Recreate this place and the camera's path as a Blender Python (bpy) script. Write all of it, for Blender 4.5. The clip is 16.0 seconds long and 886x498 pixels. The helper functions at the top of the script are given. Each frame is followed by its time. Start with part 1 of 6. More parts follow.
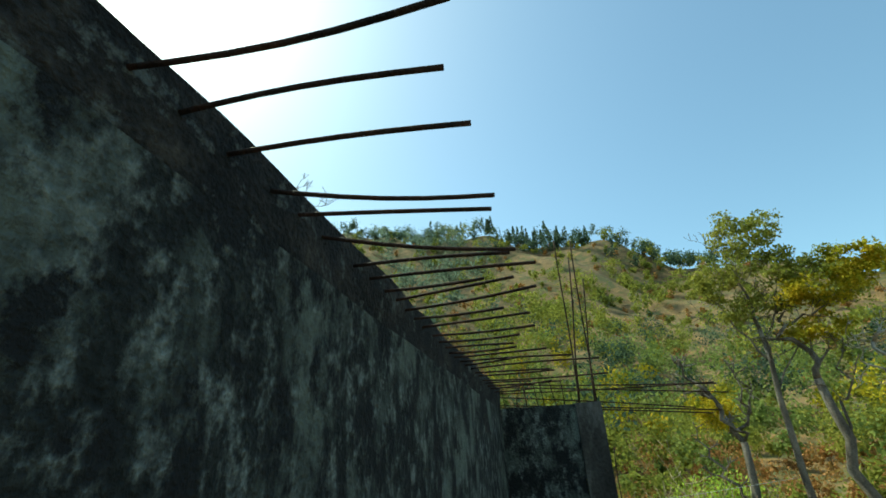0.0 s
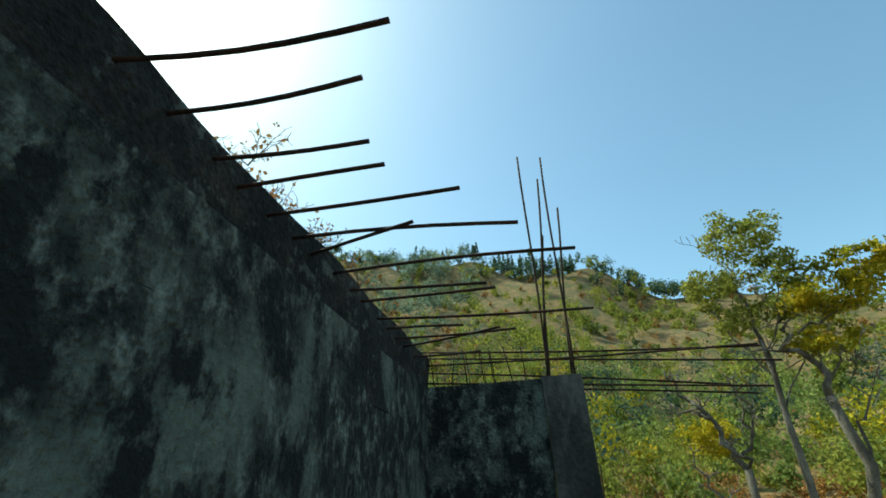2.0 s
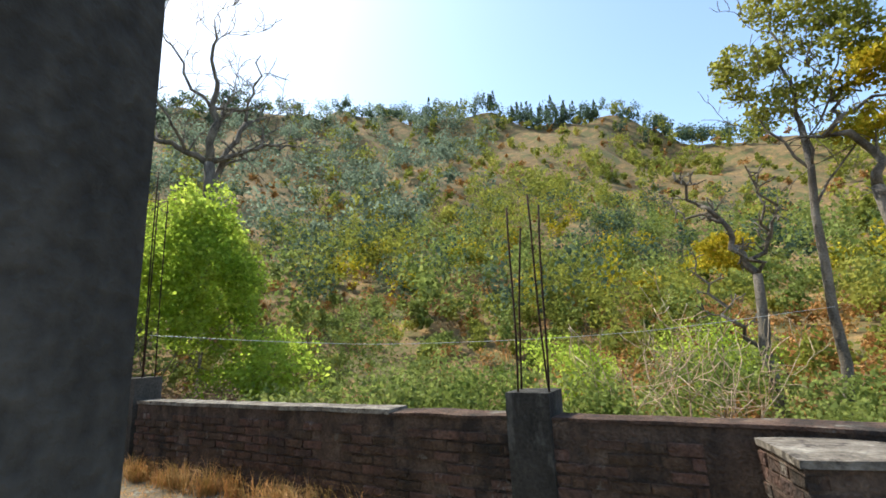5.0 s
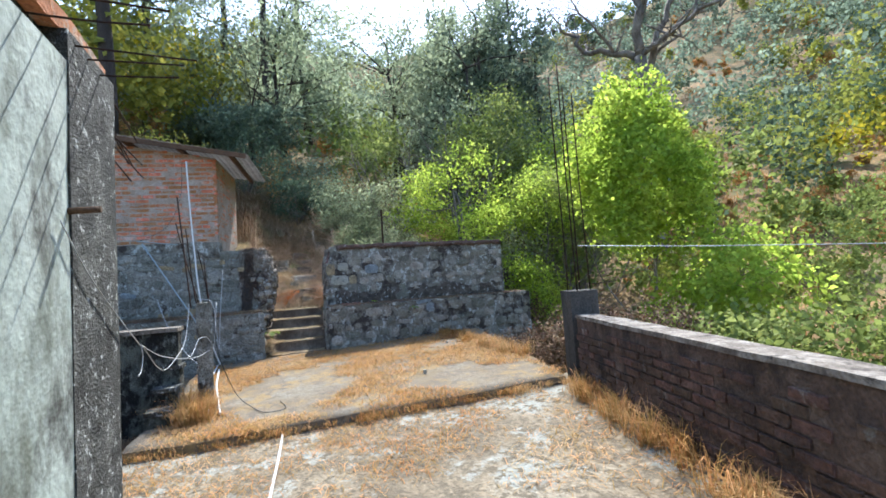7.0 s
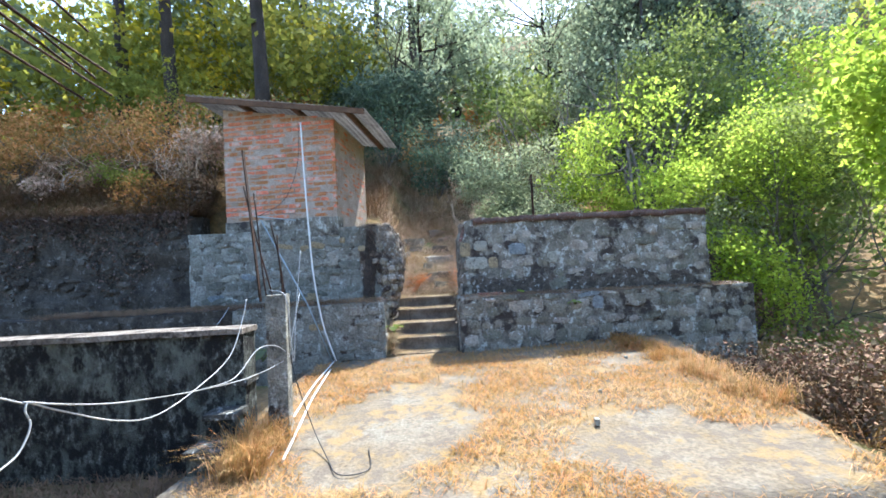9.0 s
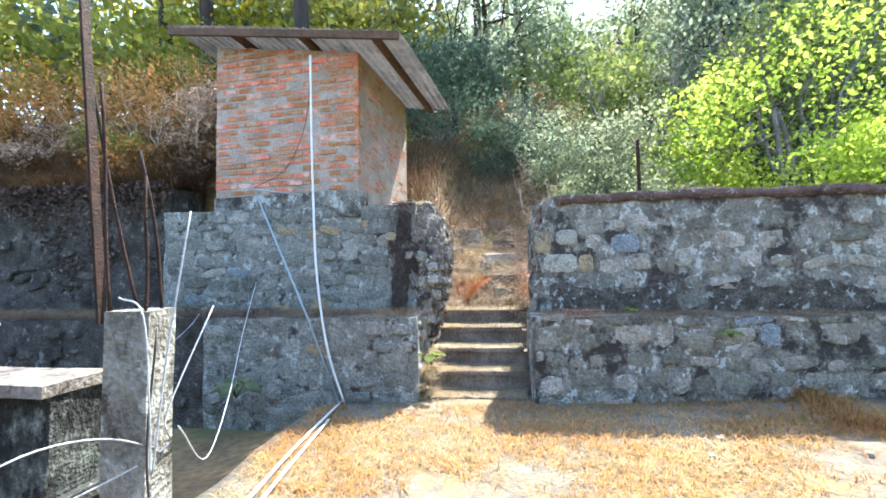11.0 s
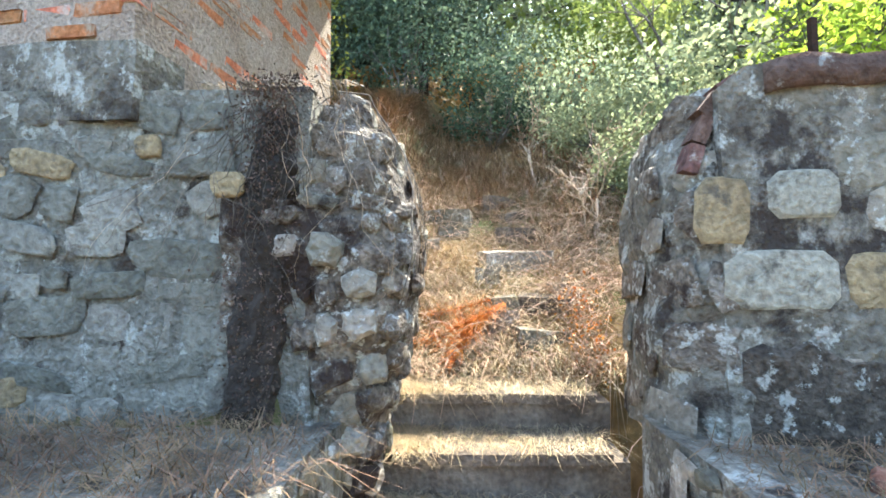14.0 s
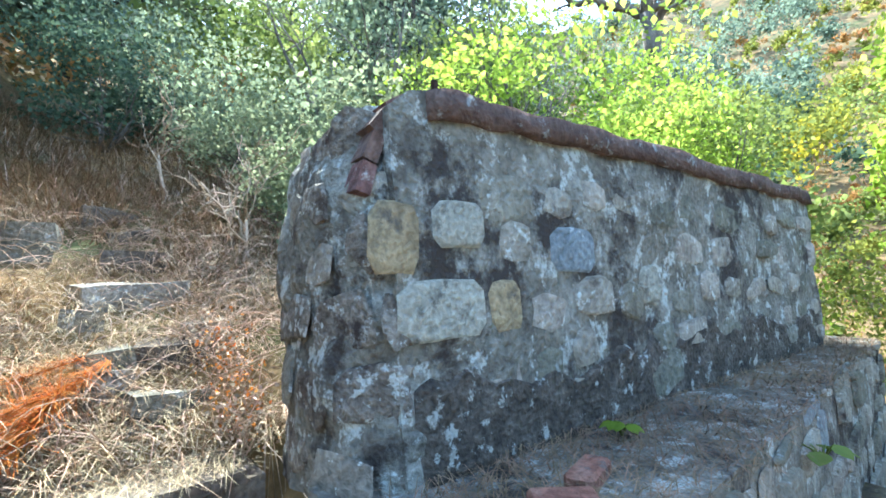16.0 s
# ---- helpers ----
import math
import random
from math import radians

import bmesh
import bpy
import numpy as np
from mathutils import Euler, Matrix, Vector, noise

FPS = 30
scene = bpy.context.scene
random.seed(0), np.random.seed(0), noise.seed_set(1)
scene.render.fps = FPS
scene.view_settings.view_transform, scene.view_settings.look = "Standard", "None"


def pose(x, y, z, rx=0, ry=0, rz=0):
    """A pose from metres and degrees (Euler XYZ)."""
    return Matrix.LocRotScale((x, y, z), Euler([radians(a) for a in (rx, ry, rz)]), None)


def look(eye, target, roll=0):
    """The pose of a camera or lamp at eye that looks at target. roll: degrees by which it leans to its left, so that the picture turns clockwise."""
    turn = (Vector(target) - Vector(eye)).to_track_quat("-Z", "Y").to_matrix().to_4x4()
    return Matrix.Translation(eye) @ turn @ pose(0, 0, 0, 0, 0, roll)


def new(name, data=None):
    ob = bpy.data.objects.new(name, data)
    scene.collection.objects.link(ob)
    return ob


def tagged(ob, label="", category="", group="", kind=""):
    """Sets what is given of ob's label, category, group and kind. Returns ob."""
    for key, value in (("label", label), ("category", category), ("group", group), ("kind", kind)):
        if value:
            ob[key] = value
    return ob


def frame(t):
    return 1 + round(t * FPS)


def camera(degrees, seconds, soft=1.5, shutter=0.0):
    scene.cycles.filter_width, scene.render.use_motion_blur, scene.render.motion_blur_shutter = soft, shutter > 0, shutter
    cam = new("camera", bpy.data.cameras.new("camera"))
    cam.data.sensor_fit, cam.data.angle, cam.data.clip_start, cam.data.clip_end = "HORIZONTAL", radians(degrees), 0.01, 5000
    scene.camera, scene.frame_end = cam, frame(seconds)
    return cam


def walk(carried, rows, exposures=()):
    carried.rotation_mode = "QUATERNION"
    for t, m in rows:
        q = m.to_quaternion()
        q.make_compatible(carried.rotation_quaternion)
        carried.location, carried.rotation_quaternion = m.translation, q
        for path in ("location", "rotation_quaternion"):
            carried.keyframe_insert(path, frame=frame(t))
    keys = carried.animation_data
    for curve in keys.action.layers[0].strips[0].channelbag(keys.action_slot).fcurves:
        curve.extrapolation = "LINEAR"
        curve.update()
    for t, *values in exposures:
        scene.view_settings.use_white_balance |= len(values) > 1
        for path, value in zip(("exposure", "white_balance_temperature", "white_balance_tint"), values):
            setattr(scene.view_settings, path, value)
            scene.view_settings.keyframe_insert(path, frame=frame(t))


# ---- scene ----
cam = camera(88.9, 16.0, 1.7)
PATH = [
    (0, (-0.817, -4.748, 2.206), (-1.210, -2.998, 3.089), -2.6),
    (0.5, (-0.826, -4.299, 2.156), (-1.222, -2.587, 3.110), -1.8),
    (1, (-0.824, -3.849, 2.184), (-1.206, -2.137, 3.145), -2.1),
    (1.5, (-0.727, -3.392, 2.125), (-1.096, -1.685, 3.100), -1.9),
    (2, (-0.694, -2.901, 2.083), (-1.014, -1.193, 3.073), -2.3),
    (2.5, (-0.589, -2.512, 2.030), (-0.845, -0.788, 3.011), -1.7),
    (3, (-0.455, -2.074, 1.980), (-0.659, -0.345, 2.964), -1.7),
    (3.2, (-0.429, -1.890, 1.915), (-0.583, -0.150, 2.900), -2.2),
    (5.3, (0.006, -0.113, 1.409), (-0.646, 1.743, 1.767), -3.0),
    (5.5, (-0.018, 0.024, 1.406), (-0.865, 1.805, 1.74), -2.9),
    (6, (-0.178, 0.371, 1.446), (-1.532, 1.826, 1.669), -3.6),
    (6.5, (-0.396, 0.741, 1.449), (-2.045, 1.864, 1.597), -3.6),
    (7, (-0.757, 1.075, 1.491), (-2.623, 1.785, 1.612), -3.9),
    (7.5, (-1.232, 1.337, 1.526), (-3.159, 1.86, 1.624), -3.9),
    (8, (-1.815, 1.527, 1.533), (-3.774, 1.921, 1.615), -3.7),
    (8.5, (-2.365, 1.618, 1.548), (-4.358, 1.765, 1.629), -3.4),
    (9, (-2.944, 1.676, 1.561), (-4.942, 1.72, 1.63), -3.0),
    (9.5, (-3.554, 1.71, 1.579), (-5.552, 1.655, 1.642), -2.6),
    (9.7, (-3.793, 1.717, 1.591), (-5.79, 1.613, 1.651), -2.5),
    (11.8, (-6.345, 1.537, 1.466), (-8.328, 1.299, 1.557), -0.9),
    (12, (-6.597, 1.495, 1.479), (-8.581, 1.254, 1.565), -1.0),
    (12.5, (-7.173, 1.408, 1.519), (-9.159, 1.183, 1.595), -0.6),
    (13, (-7.802, 1.354, 1.54), (-9.793, 1.191, 1.632), -0.5),
    (13.5, (-8.325, 1.269, 1.572), (-10.319, 1.144, 1.661), -0.5),
    (14, (-8.826, 1.318, 1.584), (-10.823, 1.264, 1.685), -0.1),
    (14.5, (-9.285, 1.341, 1.657), (-11.28, 1.417, 1.774), 0.0),
    (15, (-9.464, 1.35, 1.646), (-11.442, 1.607, 1.794), -0.9),
    (15.5, (-9.382, 1.385, 1.624), (-11.235, 2.119, 1.788), -1.9),
    (16, (-9.227, 1.416, 1.626), (-10.722, 2.734, 1.798), -2.9),
]
walk(cam, [(t, look(eye, target, roll)) for t, eye, target, roll in PATH],
     exposures=((0, 0.68, 6500, -22), (3.2, 0.68, 6300, -21), (5.3, 1.26, 6550, 7), (5.6, 1.3, 6500, 8), (6.2, 1.58, 5800, 9), (7.5, 1.9, 5800, 9), (8.3, 2.14, 5750, 9), (9.7, 2.52, 5700, 8), (11.8, 2.98, 6150, 7), (13, 3.02, 6450, 6), (14.5, 3.02, 6400, 6), (15.3, 2.96, 5850, 7), (16, 2.78, 5500, 0)))

# ---- world, sun, exposure ----
SUN_AZ, SUN_EL = 66.0, 54.0  # degrees left of +y, degrees up
sun_way = Vector((-math.sin(radians(SUN_AZ)) * math.cos(radians(SUN_EL)), math.cos(radians(SUN_AZ)) * math.cos(radians(SUN_EL)), math.sin(radians(SUN_EL))))
world = bpy.data.worlds.new("world")
scene.world = world
world.use_nodes = True
sky = world.node_tree.nodes.new("ShaderNodeTexSky")
sky.sky_type = "NISHITA"
sky.sun_disc = False
sky.sun_elevation, sky.sun_rotation = radians(SUN_EL), radians(-SUN_AZ)
sky.air_density, sky.dust_density, sky.ozone_density = 1.0, 1.1, 1.0
world.node_tree.links.new(sky.outputs[0], world.node_tree.nodes["Background"].inputs[0])
world.node_tree.nodes["Background"].inputs[1].default_value = 0.15
sun = new("sun", bpy.data.lights.new("sun", "SUN"))
sun.data.energy, sun.data.angle, sun.data.color = 3.0, radians(0.6), (1.0, 0.94, 0.84)
sun.matrix_world = Matrix.Translation((0, 0, 40)) @ sun_way.to_track_quat("Z", "Y").to_matrix().to_4x4()

# ---- materials ----
def shade(name, colours, scale=3.0, fine=40.0, rough=0.9, bump=0.3, streak=0.0, spots=None, spot_scale=6.0, spot_edge=(0.55, 0.62), per_object=0.0, per_island=0.0, metal=0.0, glow_through=0.0, stain=None, stain_scale=3.0, stain_edge=(0.55, 0.66), grit=0.38):
    """A weathered surface: colours blended by broad noise, fine grain, optional patches of a second substance, bump."""
    m = bpy.data.materials.new(name)
    m.use_nodes = True
    n, l = m.node_tree.nodes, m.node_tree.links
    bsdf = n["Principled BSDF"]
    geo = n.new("ShaderNodeNewGeometry")
    mapping = n.new("ShaderNodeMapping")
    l.new(geo.outputs["Position"], mapping.inputs[0])
    mapping.inputs["Scale"].default_value = (1, 1, 1 - streak)
    broad = n.new("ShaderNodeTexNoise")
    broad.inputs["Scale"].default_value, broad.inputs["Detail"].default_value, broad.inputs["Roughness"].default_value = scale, 6, 0.65
    l.new(mapping.outputs[0], broad.inputs[0])
    ramp = n.new("ShaderNodeValToRGB")
    els = ramp.color_ramp.elements
    while len(els) < len(colours):
        els.new(0.5)
    for i, c in enumerate(colours):
        els[i].position, els[i].color = 0.3 + 0.4 * i / max(1, len(colours) - 1), (*c, 1)
    l.new(broad.outputs[0], ramp.inputs[0])
    grain = n.new("ShaderNodeTexNoise")
    grain.inputs["Scale"].default_value, grain.inputs["Detail"].default_value = fine, 5
    l.new(geo.outputs["Position"], grain.inputs[0])
    value = n.new("ShaderNodeMapRange")
    value.inputs[1].default_value, value.inputs[2].default_value = 0.25, 0.75
    value.inputs[3].default_value, value.inputs[4].default_value = 1 - grit, 1 + grit
    l.new(grain.outputs[0], value.inputs[0])
    hsv = n.new("ShaderNodeHueSaturation")
    l.new(ramp.outputs[0], hsv.inputs["Color"])
    l.new(value.outputs[0], hsv.inputs["Value"])
    colour = hsv.outputs[0]
    if spots:
        patch = n.new("ShaderNodeTexNoise")
        patch.inputs["Scale"].default_value, patch.inputs["Detail"].default_value, patch.inputs["Roughness"].default_value = spot_scale, 8, 0.7
        l.new(mapping.outputs[0], patch.inputs[0])
        edge = n.new("ShaderNodeMapRange")
        edge.inputs[1].default_value, edge.inputs[2].default_value = spot_edge
        l.new(patch.outputs[0], edge.inputs[0])
        mix = n.new("ShaderNodeMix")
        mix.data_type = "RGBA"
        l.new(edge.outputs[0], mix.inputs[0])
        l.new(colour, mix.inputs[6])
        mix.inputs[7].default_value = (*spots, 1)
        colour = mix.outputs[2]
    if stain:
        patch = n.new("ShaderNodeTexNoise")
        patch.inputs["Scale"].default_value, patch.inputs["Detail"].default_value, patch.inputs["Roughness"].default_value = stain_scale, 9, 0.72
        shift = n.new("ShaderNodeVectorMath")
        shift.inputs[1].default_value = (3.7, 9.1, 1.3)
        l.new(mapping.outputs[0], shift.inputs[0])
        l.new(shift.outputs[0], patch.inputs[0])
        edge = n.new("ShaderNodeMapRange")
        edge.inputs[1].default_value, edge.inputs[2].default_value = stain_edge
        l.new(patch.outputs[0], edge.inputs[0])
        mix = n.new("ShaderNodeMix")
        mix.data_type = "RGBA"
        l.new(edge.outputs[0], mix.inputs[0])
        l.new(colour, mix.inputs[6])
        mix.inputs[7].default_value = (*stain, 1)
        colour = mix.outputs[2]
    for amount, node, socket in ((per_object, "ShaderNodeObjectInfo", "Random"), (per_island, "ShaderNodeNewGeometry", "Random Per Island")):
        if amount:
            pick = n.new(node)
            vary = n.new("ShaderNodeMapRange")
            vary.inputs[3].default_value, vary.inputs[4].default_value = 1 - amount, 1 + amount
            l.new(pick.outputs[socket], vary.inputs[0])
            tint = n.new("ShaderNodeHueSaturation")
            l.new(colour, tint.inputs["Color"])
            l.new(vary.outputs[0], tint.inputs["Value"])
            turn = n.new("ShaderNodeMapRange")
            turn.inputs[3].default_value, turn.inputs[4].default_value = 0.5 + amount * 0.05, 0.5 - amount * 0.05
            l.new(pick.outputs[socket], turn.inputs[0])
            l.new(turn.outputs[0], tint.inputs["Hue"])
            colour = tint.outputs[0]
    l.new(colour, bsdf.inputs["Base Color"])
    bsdf.inputs["Roughness"].default_value, bsdf.inputs["Metallic"].default_value = rough, metal
    bsdf.inputs["Specular IOR Level"].default_value = 0.08 if glow_through else 0.3
    if bump:
        lift = n.new("ShaderNodeBump")
        lift.inputs["Strength"].default_value, lift.inputs["Distance"].default_value = bump, 0.03
        both = n.new("ShaderNodeMath")
        l.new(grain.outputs[0], both.inputs[0])
        l.new(broad.outputs[0], both.inputs[1])
        l.new(both.outputs[0], lift.inputs["Height"])
        l.new(lift.outputs[0], bsdf.inputs["Normal"])
    if glow_through:
        out = n["Material Output"]
        thin = n.new("ShaderNodeBsdfTranslucent")
        l.new(colour, thin.inputs[0])
        blend = n.new("ShaderNodeMixShader")
        blend.inputs[0].default_value = glow_through
        l.new(bsdf.outputs[0], blend.inputs[1])
        l.new(thin.outputs[0], blend.inputs[2])
        l.new(blend.outputs[0], out.inputs[0])
    return m


M = {}
M["earth"] = shade("dry_earth", [(0.10, 0.068, 0.036), (0.22, 0.14, 0.06), (0.36, 0.215, 0.08)], 0.6, 14, 1.0, 0.6, spots=(0.10, 0.105, 0.035), spot_scale=0.35, spot_edge=(0.48, 0.57), stain=(0.15, 0.11, 0.05), stain_scale=2.5, stain_edge=(0.5, 0.6))
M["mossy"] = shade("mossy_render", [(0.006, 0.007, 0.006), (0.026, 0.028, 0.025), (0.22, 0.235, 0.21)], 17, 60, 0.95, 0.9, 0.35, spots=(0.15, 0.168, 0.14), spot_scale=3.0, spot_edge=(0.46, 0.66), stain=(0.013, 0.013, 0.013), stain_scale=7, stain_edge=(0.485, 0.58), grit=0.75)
M["mosstop"] = shade("blackened_concrete", [(0.007, 0.007, 0.007), (0.02, 0.018, 0.016), (0.06, 0.05, 0.04)], 6, 60, 0.95, 0.8, spots=(0.10, 0.105, 0.095), spot_scale=11, spot_edge=(0.56, 0.64), grit=0.6)
M["limewash"] = shade("pale_green_limewash", [(0.26, 0.30, 0.26), (0.36, 0.405, 0.355), (0.44, 0.48, 0.425)], 1.6, 30, 0.9, 0.2, 0.4, spots=(0.15, 0.165, 0.13), spot_scale=2.6, spot_edge=(0.50, 0.66), stain=(0.07, 0.07, 0.06), stain_scale=1.7, stain_edge=(0.51, 0.62), grit=0.2)
M["speckled"] = shade("lichened_concrete", [(0.022, 0.022, 0.02), (0.06, 0.06, 0.053), (0.13, 0.13, 0.115)], 4, 60, 0.95, 0.7, spots=(0.40, 0.41, 0.38), spot_scale=18, spot_edge=(0.57, 0.63), stain=(0.022, 0.021, 0.018), stain_scale=4, stain_edge=(0.52, 0.64))
# real stains, plus a tone lowered for the column's shaded face
M["old_shade_concrete"] = shade("stained_shade_concrete", [(0.018, 0.016, 0.014), (0.045, 0.041, 0.035), (0.095, 0.086, 0.074)], 2.6, 45, 0.92, 0.4, 0.6, spots=(0.14, 0.13, 0.115), spot_scale=3.0, spot_edge=(0.54, 0.68), stain=(0.03, 0.03, 0.025), stain_scale=16, stain_edge=(0.6, 0.68))
M["concrete"] = shade("grey_concrete", [(0.12, 0.12, 0.11), (0.24, 0.24, 0.22), (0.33, 0.32, 0.29)], 3, 45, 0.9, 0.3, 0.4)
M["mortar"] = shade("rubble_mortar", [(0.085, 0.072, 0.056), (0.19, 0.172, 0.136), (0.32, 0.302, 0.252)], 5, 38, 0.97, 1.0, 0.1, spots=(0.44, 0.44, 0.39), spot_scale=9, spot_edge=(0.535, 0.59), stain=(0.05, 0.04, 0.033), stain_scale=2.3, stain_edge=(0.50, 0.58))
M["grey_render"] = shade("grey_rubble_render", [(0.105, 0.095, 0.076), (0.205, 0.197, 0.163), (0.32, 0.312, 0.265)], 6, 42, 0.97, 1.0, 0.1, spots=(0.41, 0.415, 0.365), spot_scale=10, spot_edge=(0.55, 0.62), stain=(0.06, 0.048, 0.038), stain_scale=5.5, stain_edge=(0.55, 0.62))
M["grey_stone"] = shade("grey_field_stone", [(0.145, 0.136, 0.11), (0.21, 0.202, 0.165), (0.275, 0.267, 0.22)], 3.5, 36, 0.94, 0.9, 0.1, spots=(0.38, 0.385, 0.335), spot_scale=12, spot_edge=(0.61, 0.67), per_object=0.32, stain=(0.075, 0.06, 0.048), stain_scale=2.4, stain_edge=(0.56, 0.68))
M["stone"] = shade("field_stone", [(0.15, 0.13, 0.098), (0.24, 0.215, 0.165), (0.33, 0.302, 0.242)], 4.5, 34, 0.93, 0.9, 0.1, spots=(0.45, 0.45, 0.40), spot_scale=15, spot_edge=(0.58, 0.63), per_object=0.42, stain=(0.06, 0.048, 0.039), stain_scale=2.3, stain_edge=(0.56, 0.64))
M["blue_stone"] = shade("blue_stone", [(0.14, 0.155, 0.16), (0.235, 0.26, 0.265)], 5, 40, 0.9, 0.6, spots=(0.42, 0.44, 0.43), spot_scale=14, spot_edge=(0.60, 0.65))
M["tan_stone"] = shade("tan_stone", [(0.22, 0.165, 0.095), (0.36, 0.28, 0.16)], 5, 40, 0.9, 0.6, spots=(0.10, 0.085, 0.065), spot_scale=9, spot_edge=(0.55, 0.66))
M["pale_stone"] = shade("pale_stone", [(0.24, 0.225, 0.175), (0.38, 0.36, 0.29)], 5, 40, 0.9, 0.7, spots=(0.11, 0.10, 0.08), spot_scale=9, spot_edge=(0.56, 0.66))
M["step_stone"] = shade("brown_step_stone", [(0.065, 0.048, 0.036), (0.16, 0.128, 0.096), (0.27, 0.228, 0.178)], 3, 40, 0.95, 0.6)
M["brick"] = shade("red_brick", [(0.40, 0.125, 0.055), (0.50, 0.195, 0.09), (0.46, 0.24, 0.135)], 6, 50, 0.92, 0.5, spots=(0.45, 0.34, 0.26), spot_scale=6, spot_edge=(0.51, 0.60), per_object=0.34)
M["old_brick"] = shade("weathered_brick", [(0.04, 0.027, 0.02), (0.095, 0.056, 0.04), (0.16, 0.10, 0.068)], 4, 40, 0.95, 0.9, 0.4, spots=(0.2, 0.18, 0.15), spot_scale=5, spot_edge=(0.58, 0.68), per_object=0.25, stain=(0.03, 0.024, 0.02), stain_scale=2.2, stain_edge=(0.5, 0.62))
M["lime_mortar"] = shade("brick_mortar", [(0.29, 0.215, 0.158), (0.39, 0.31, 0.24), (0.47, 0.40, 0.33)], 4, 60, 0.97, 0.9)
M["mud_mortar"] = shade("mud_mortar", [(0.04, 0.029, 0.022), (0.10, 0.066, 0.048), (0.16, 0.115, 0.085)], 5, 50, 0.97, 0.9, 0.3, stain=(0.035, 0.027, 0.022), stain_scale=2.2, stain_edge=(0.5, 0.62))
M["cement"] = shade("pale_cement_coping", [(0.08, 0.064, 0.05), (0.19, 0.162, 0.13), (0.34, 0.31, 0.26)], 7, 45, 0.9, 0.5, stain=(0.06, 0.048, 0.04), stain_scale=9, stain_edge=(0.53, 0.62))
M["yard"] = shade("worn_cement_yard", [(0.095, 0.075, 0.05), (0.19, 0.152, 0.10), (0.28, 0.24, 0.17)], 1.3, 30, 0.95, 0.8, spots=(0.27, 0.274, 0.235), spot_scale=1.7, spot_edge=(0.515, 0.575), stain=(0.12, 0.098, 0.066), stain_scale=11, stain_edge=(0.49, 0.56))
M["slab"] = shade("cement_slab_top", [(0.145, 0.107, 0.058), (0.17, 0.14, 0.098), (0.192, 0.18, 0.144)], 1.8, 36, 0.95, 0.5, spots=(0.22, 0.155, 0.073), spot_scale=2.6, spot_edge=(0.50, 0.58), stain=(0.125, 0.102, 0.075), stain_scale=7, stain_edge=(0.5, 0.58))
M["rebar"] = shade("rusted_bar", [(0.014, 0.010, 0.008), (0.04, 0.02, 0.012), (0.075, 0.032, 0.018)], 12, 120, 0.8, 0.5, metal=0.3)
M["tin"] = shade("dull_tin_sheet", [(0.14, 0.13, 0.125), (0.25, 0.24, 0.225), (0.34, 0.32, 0.30)], 3, 40, 0.6, 0.2, metal=0.4)
M["timber"] = shade("old_timber", [(0.06, 0.035, 0.02), (0.14, 0.08, 0.045)], 6, 60, 0.85, 0.4)
M["pvc"] = shade("white_plastic_pipe", [(0.62, 0.61, 0.57), (0.75, 0.74, 0.70)], 4, 60, 0.5, 0.0, grit=0.06)
M["grey_pipe"] = shade("grey_pipe", [(0.22, 0.27, 0.28), (0.33, 0.38, 0.38)], 4, 60, 0.5, 0.0, grit=0.08)
M["cable"] = shade("pale_cable", [(0.36, 0.37, 0.37), (0.48, 0.49, 0.48)], 8, 80, 0.5, 0.0)
M["black_cable"] = shade("black_cable", [(0.02, 0.02, 0.02), (0.04, 0.04, 0.04)], 8, 80, 0.5, 0.0)
M["straw"] = shade("dry_straw", [(0.30, 0.15, 0.047), (0.41, 0.236, 0.083), (0.485, 0.335, 0.165)], 1.2, 20, 0.9, 0, per_island=0.4, glow_through=0.3)
M["pale_straw"] = shade("bleached_straw", [(0.38, 0.275, 0.15), (0.50, 0.395, 0.24), (0.58, 0.50, 0.34)], 1.6, 20, 0.9, 0, per_island=0.4, glow_through=0.25)
M["twig"] = shade("dry_twigs", [(0.26, 0.17, 0.10), (0.46, 0.33, 0.22), (0.60, 0.48, 0.35)], 2, 20, 0.95, 0, per_island=0.4)
M["orange_needles"] = shade("orange_dry_fronds", [(0.5, 0.16, 0.03), (0.66, 0.26, 0.06)], 5, 30, 0.8, 0, per_island=0.3, glow_through=0.2)
M["bark"] = shade("grey_bark", [(0.06, 0.05, 0.04), (0.15, 0.125, 0.10), (0.26, 0.23, 0.19)], 4, 30, 0.95, 0.7, 0.7)
M["pale_bark"] = shade("pale_peeling_bark", [(0.18, 0.15, 0.12), (0.42, 0.38, 0.32), (0.6, 0.56, 0.5)], 3, 30, 0.9, 0.5, 0.6)
M["dark_bark"] = shade("dark_bark", [(0.03, 0.025, 0.02), (0.07, 0.055, 0.045)], 4, 30, 0.95, 0.7, 0.7)
M["lime_leaf"] = shade("fresh_green_leaves", [(0.25, 0.36, 0.04), (0.40, 0.51, 0.075), (0.54, 0.61, 0.12)], 0.9, 6, 0.75, 0, per_island=0.22, glow_through=0.72)
M["green_leaf"] = shade("green_leaves", [(0.11, 0.16, 0.035), (0.22, 0.27, 0.07), (0.34, 0.37, 0.12)], 0.6, 6, 0.6, 0, per_island=0.22, glow_through=0.52)
# grey-green made paler, so haze and glare over the woods sit in it
M["hazed_grey_leaf"] = shade("hazed_grey_green_leaves", [(0.17, 0.21, 0.125), (0.26, 0.31, 0.19), (0.36, 0.40, 0.26)], 0.3, 5, 0.9, 0, per_island=0.2, glow_through=0.7)
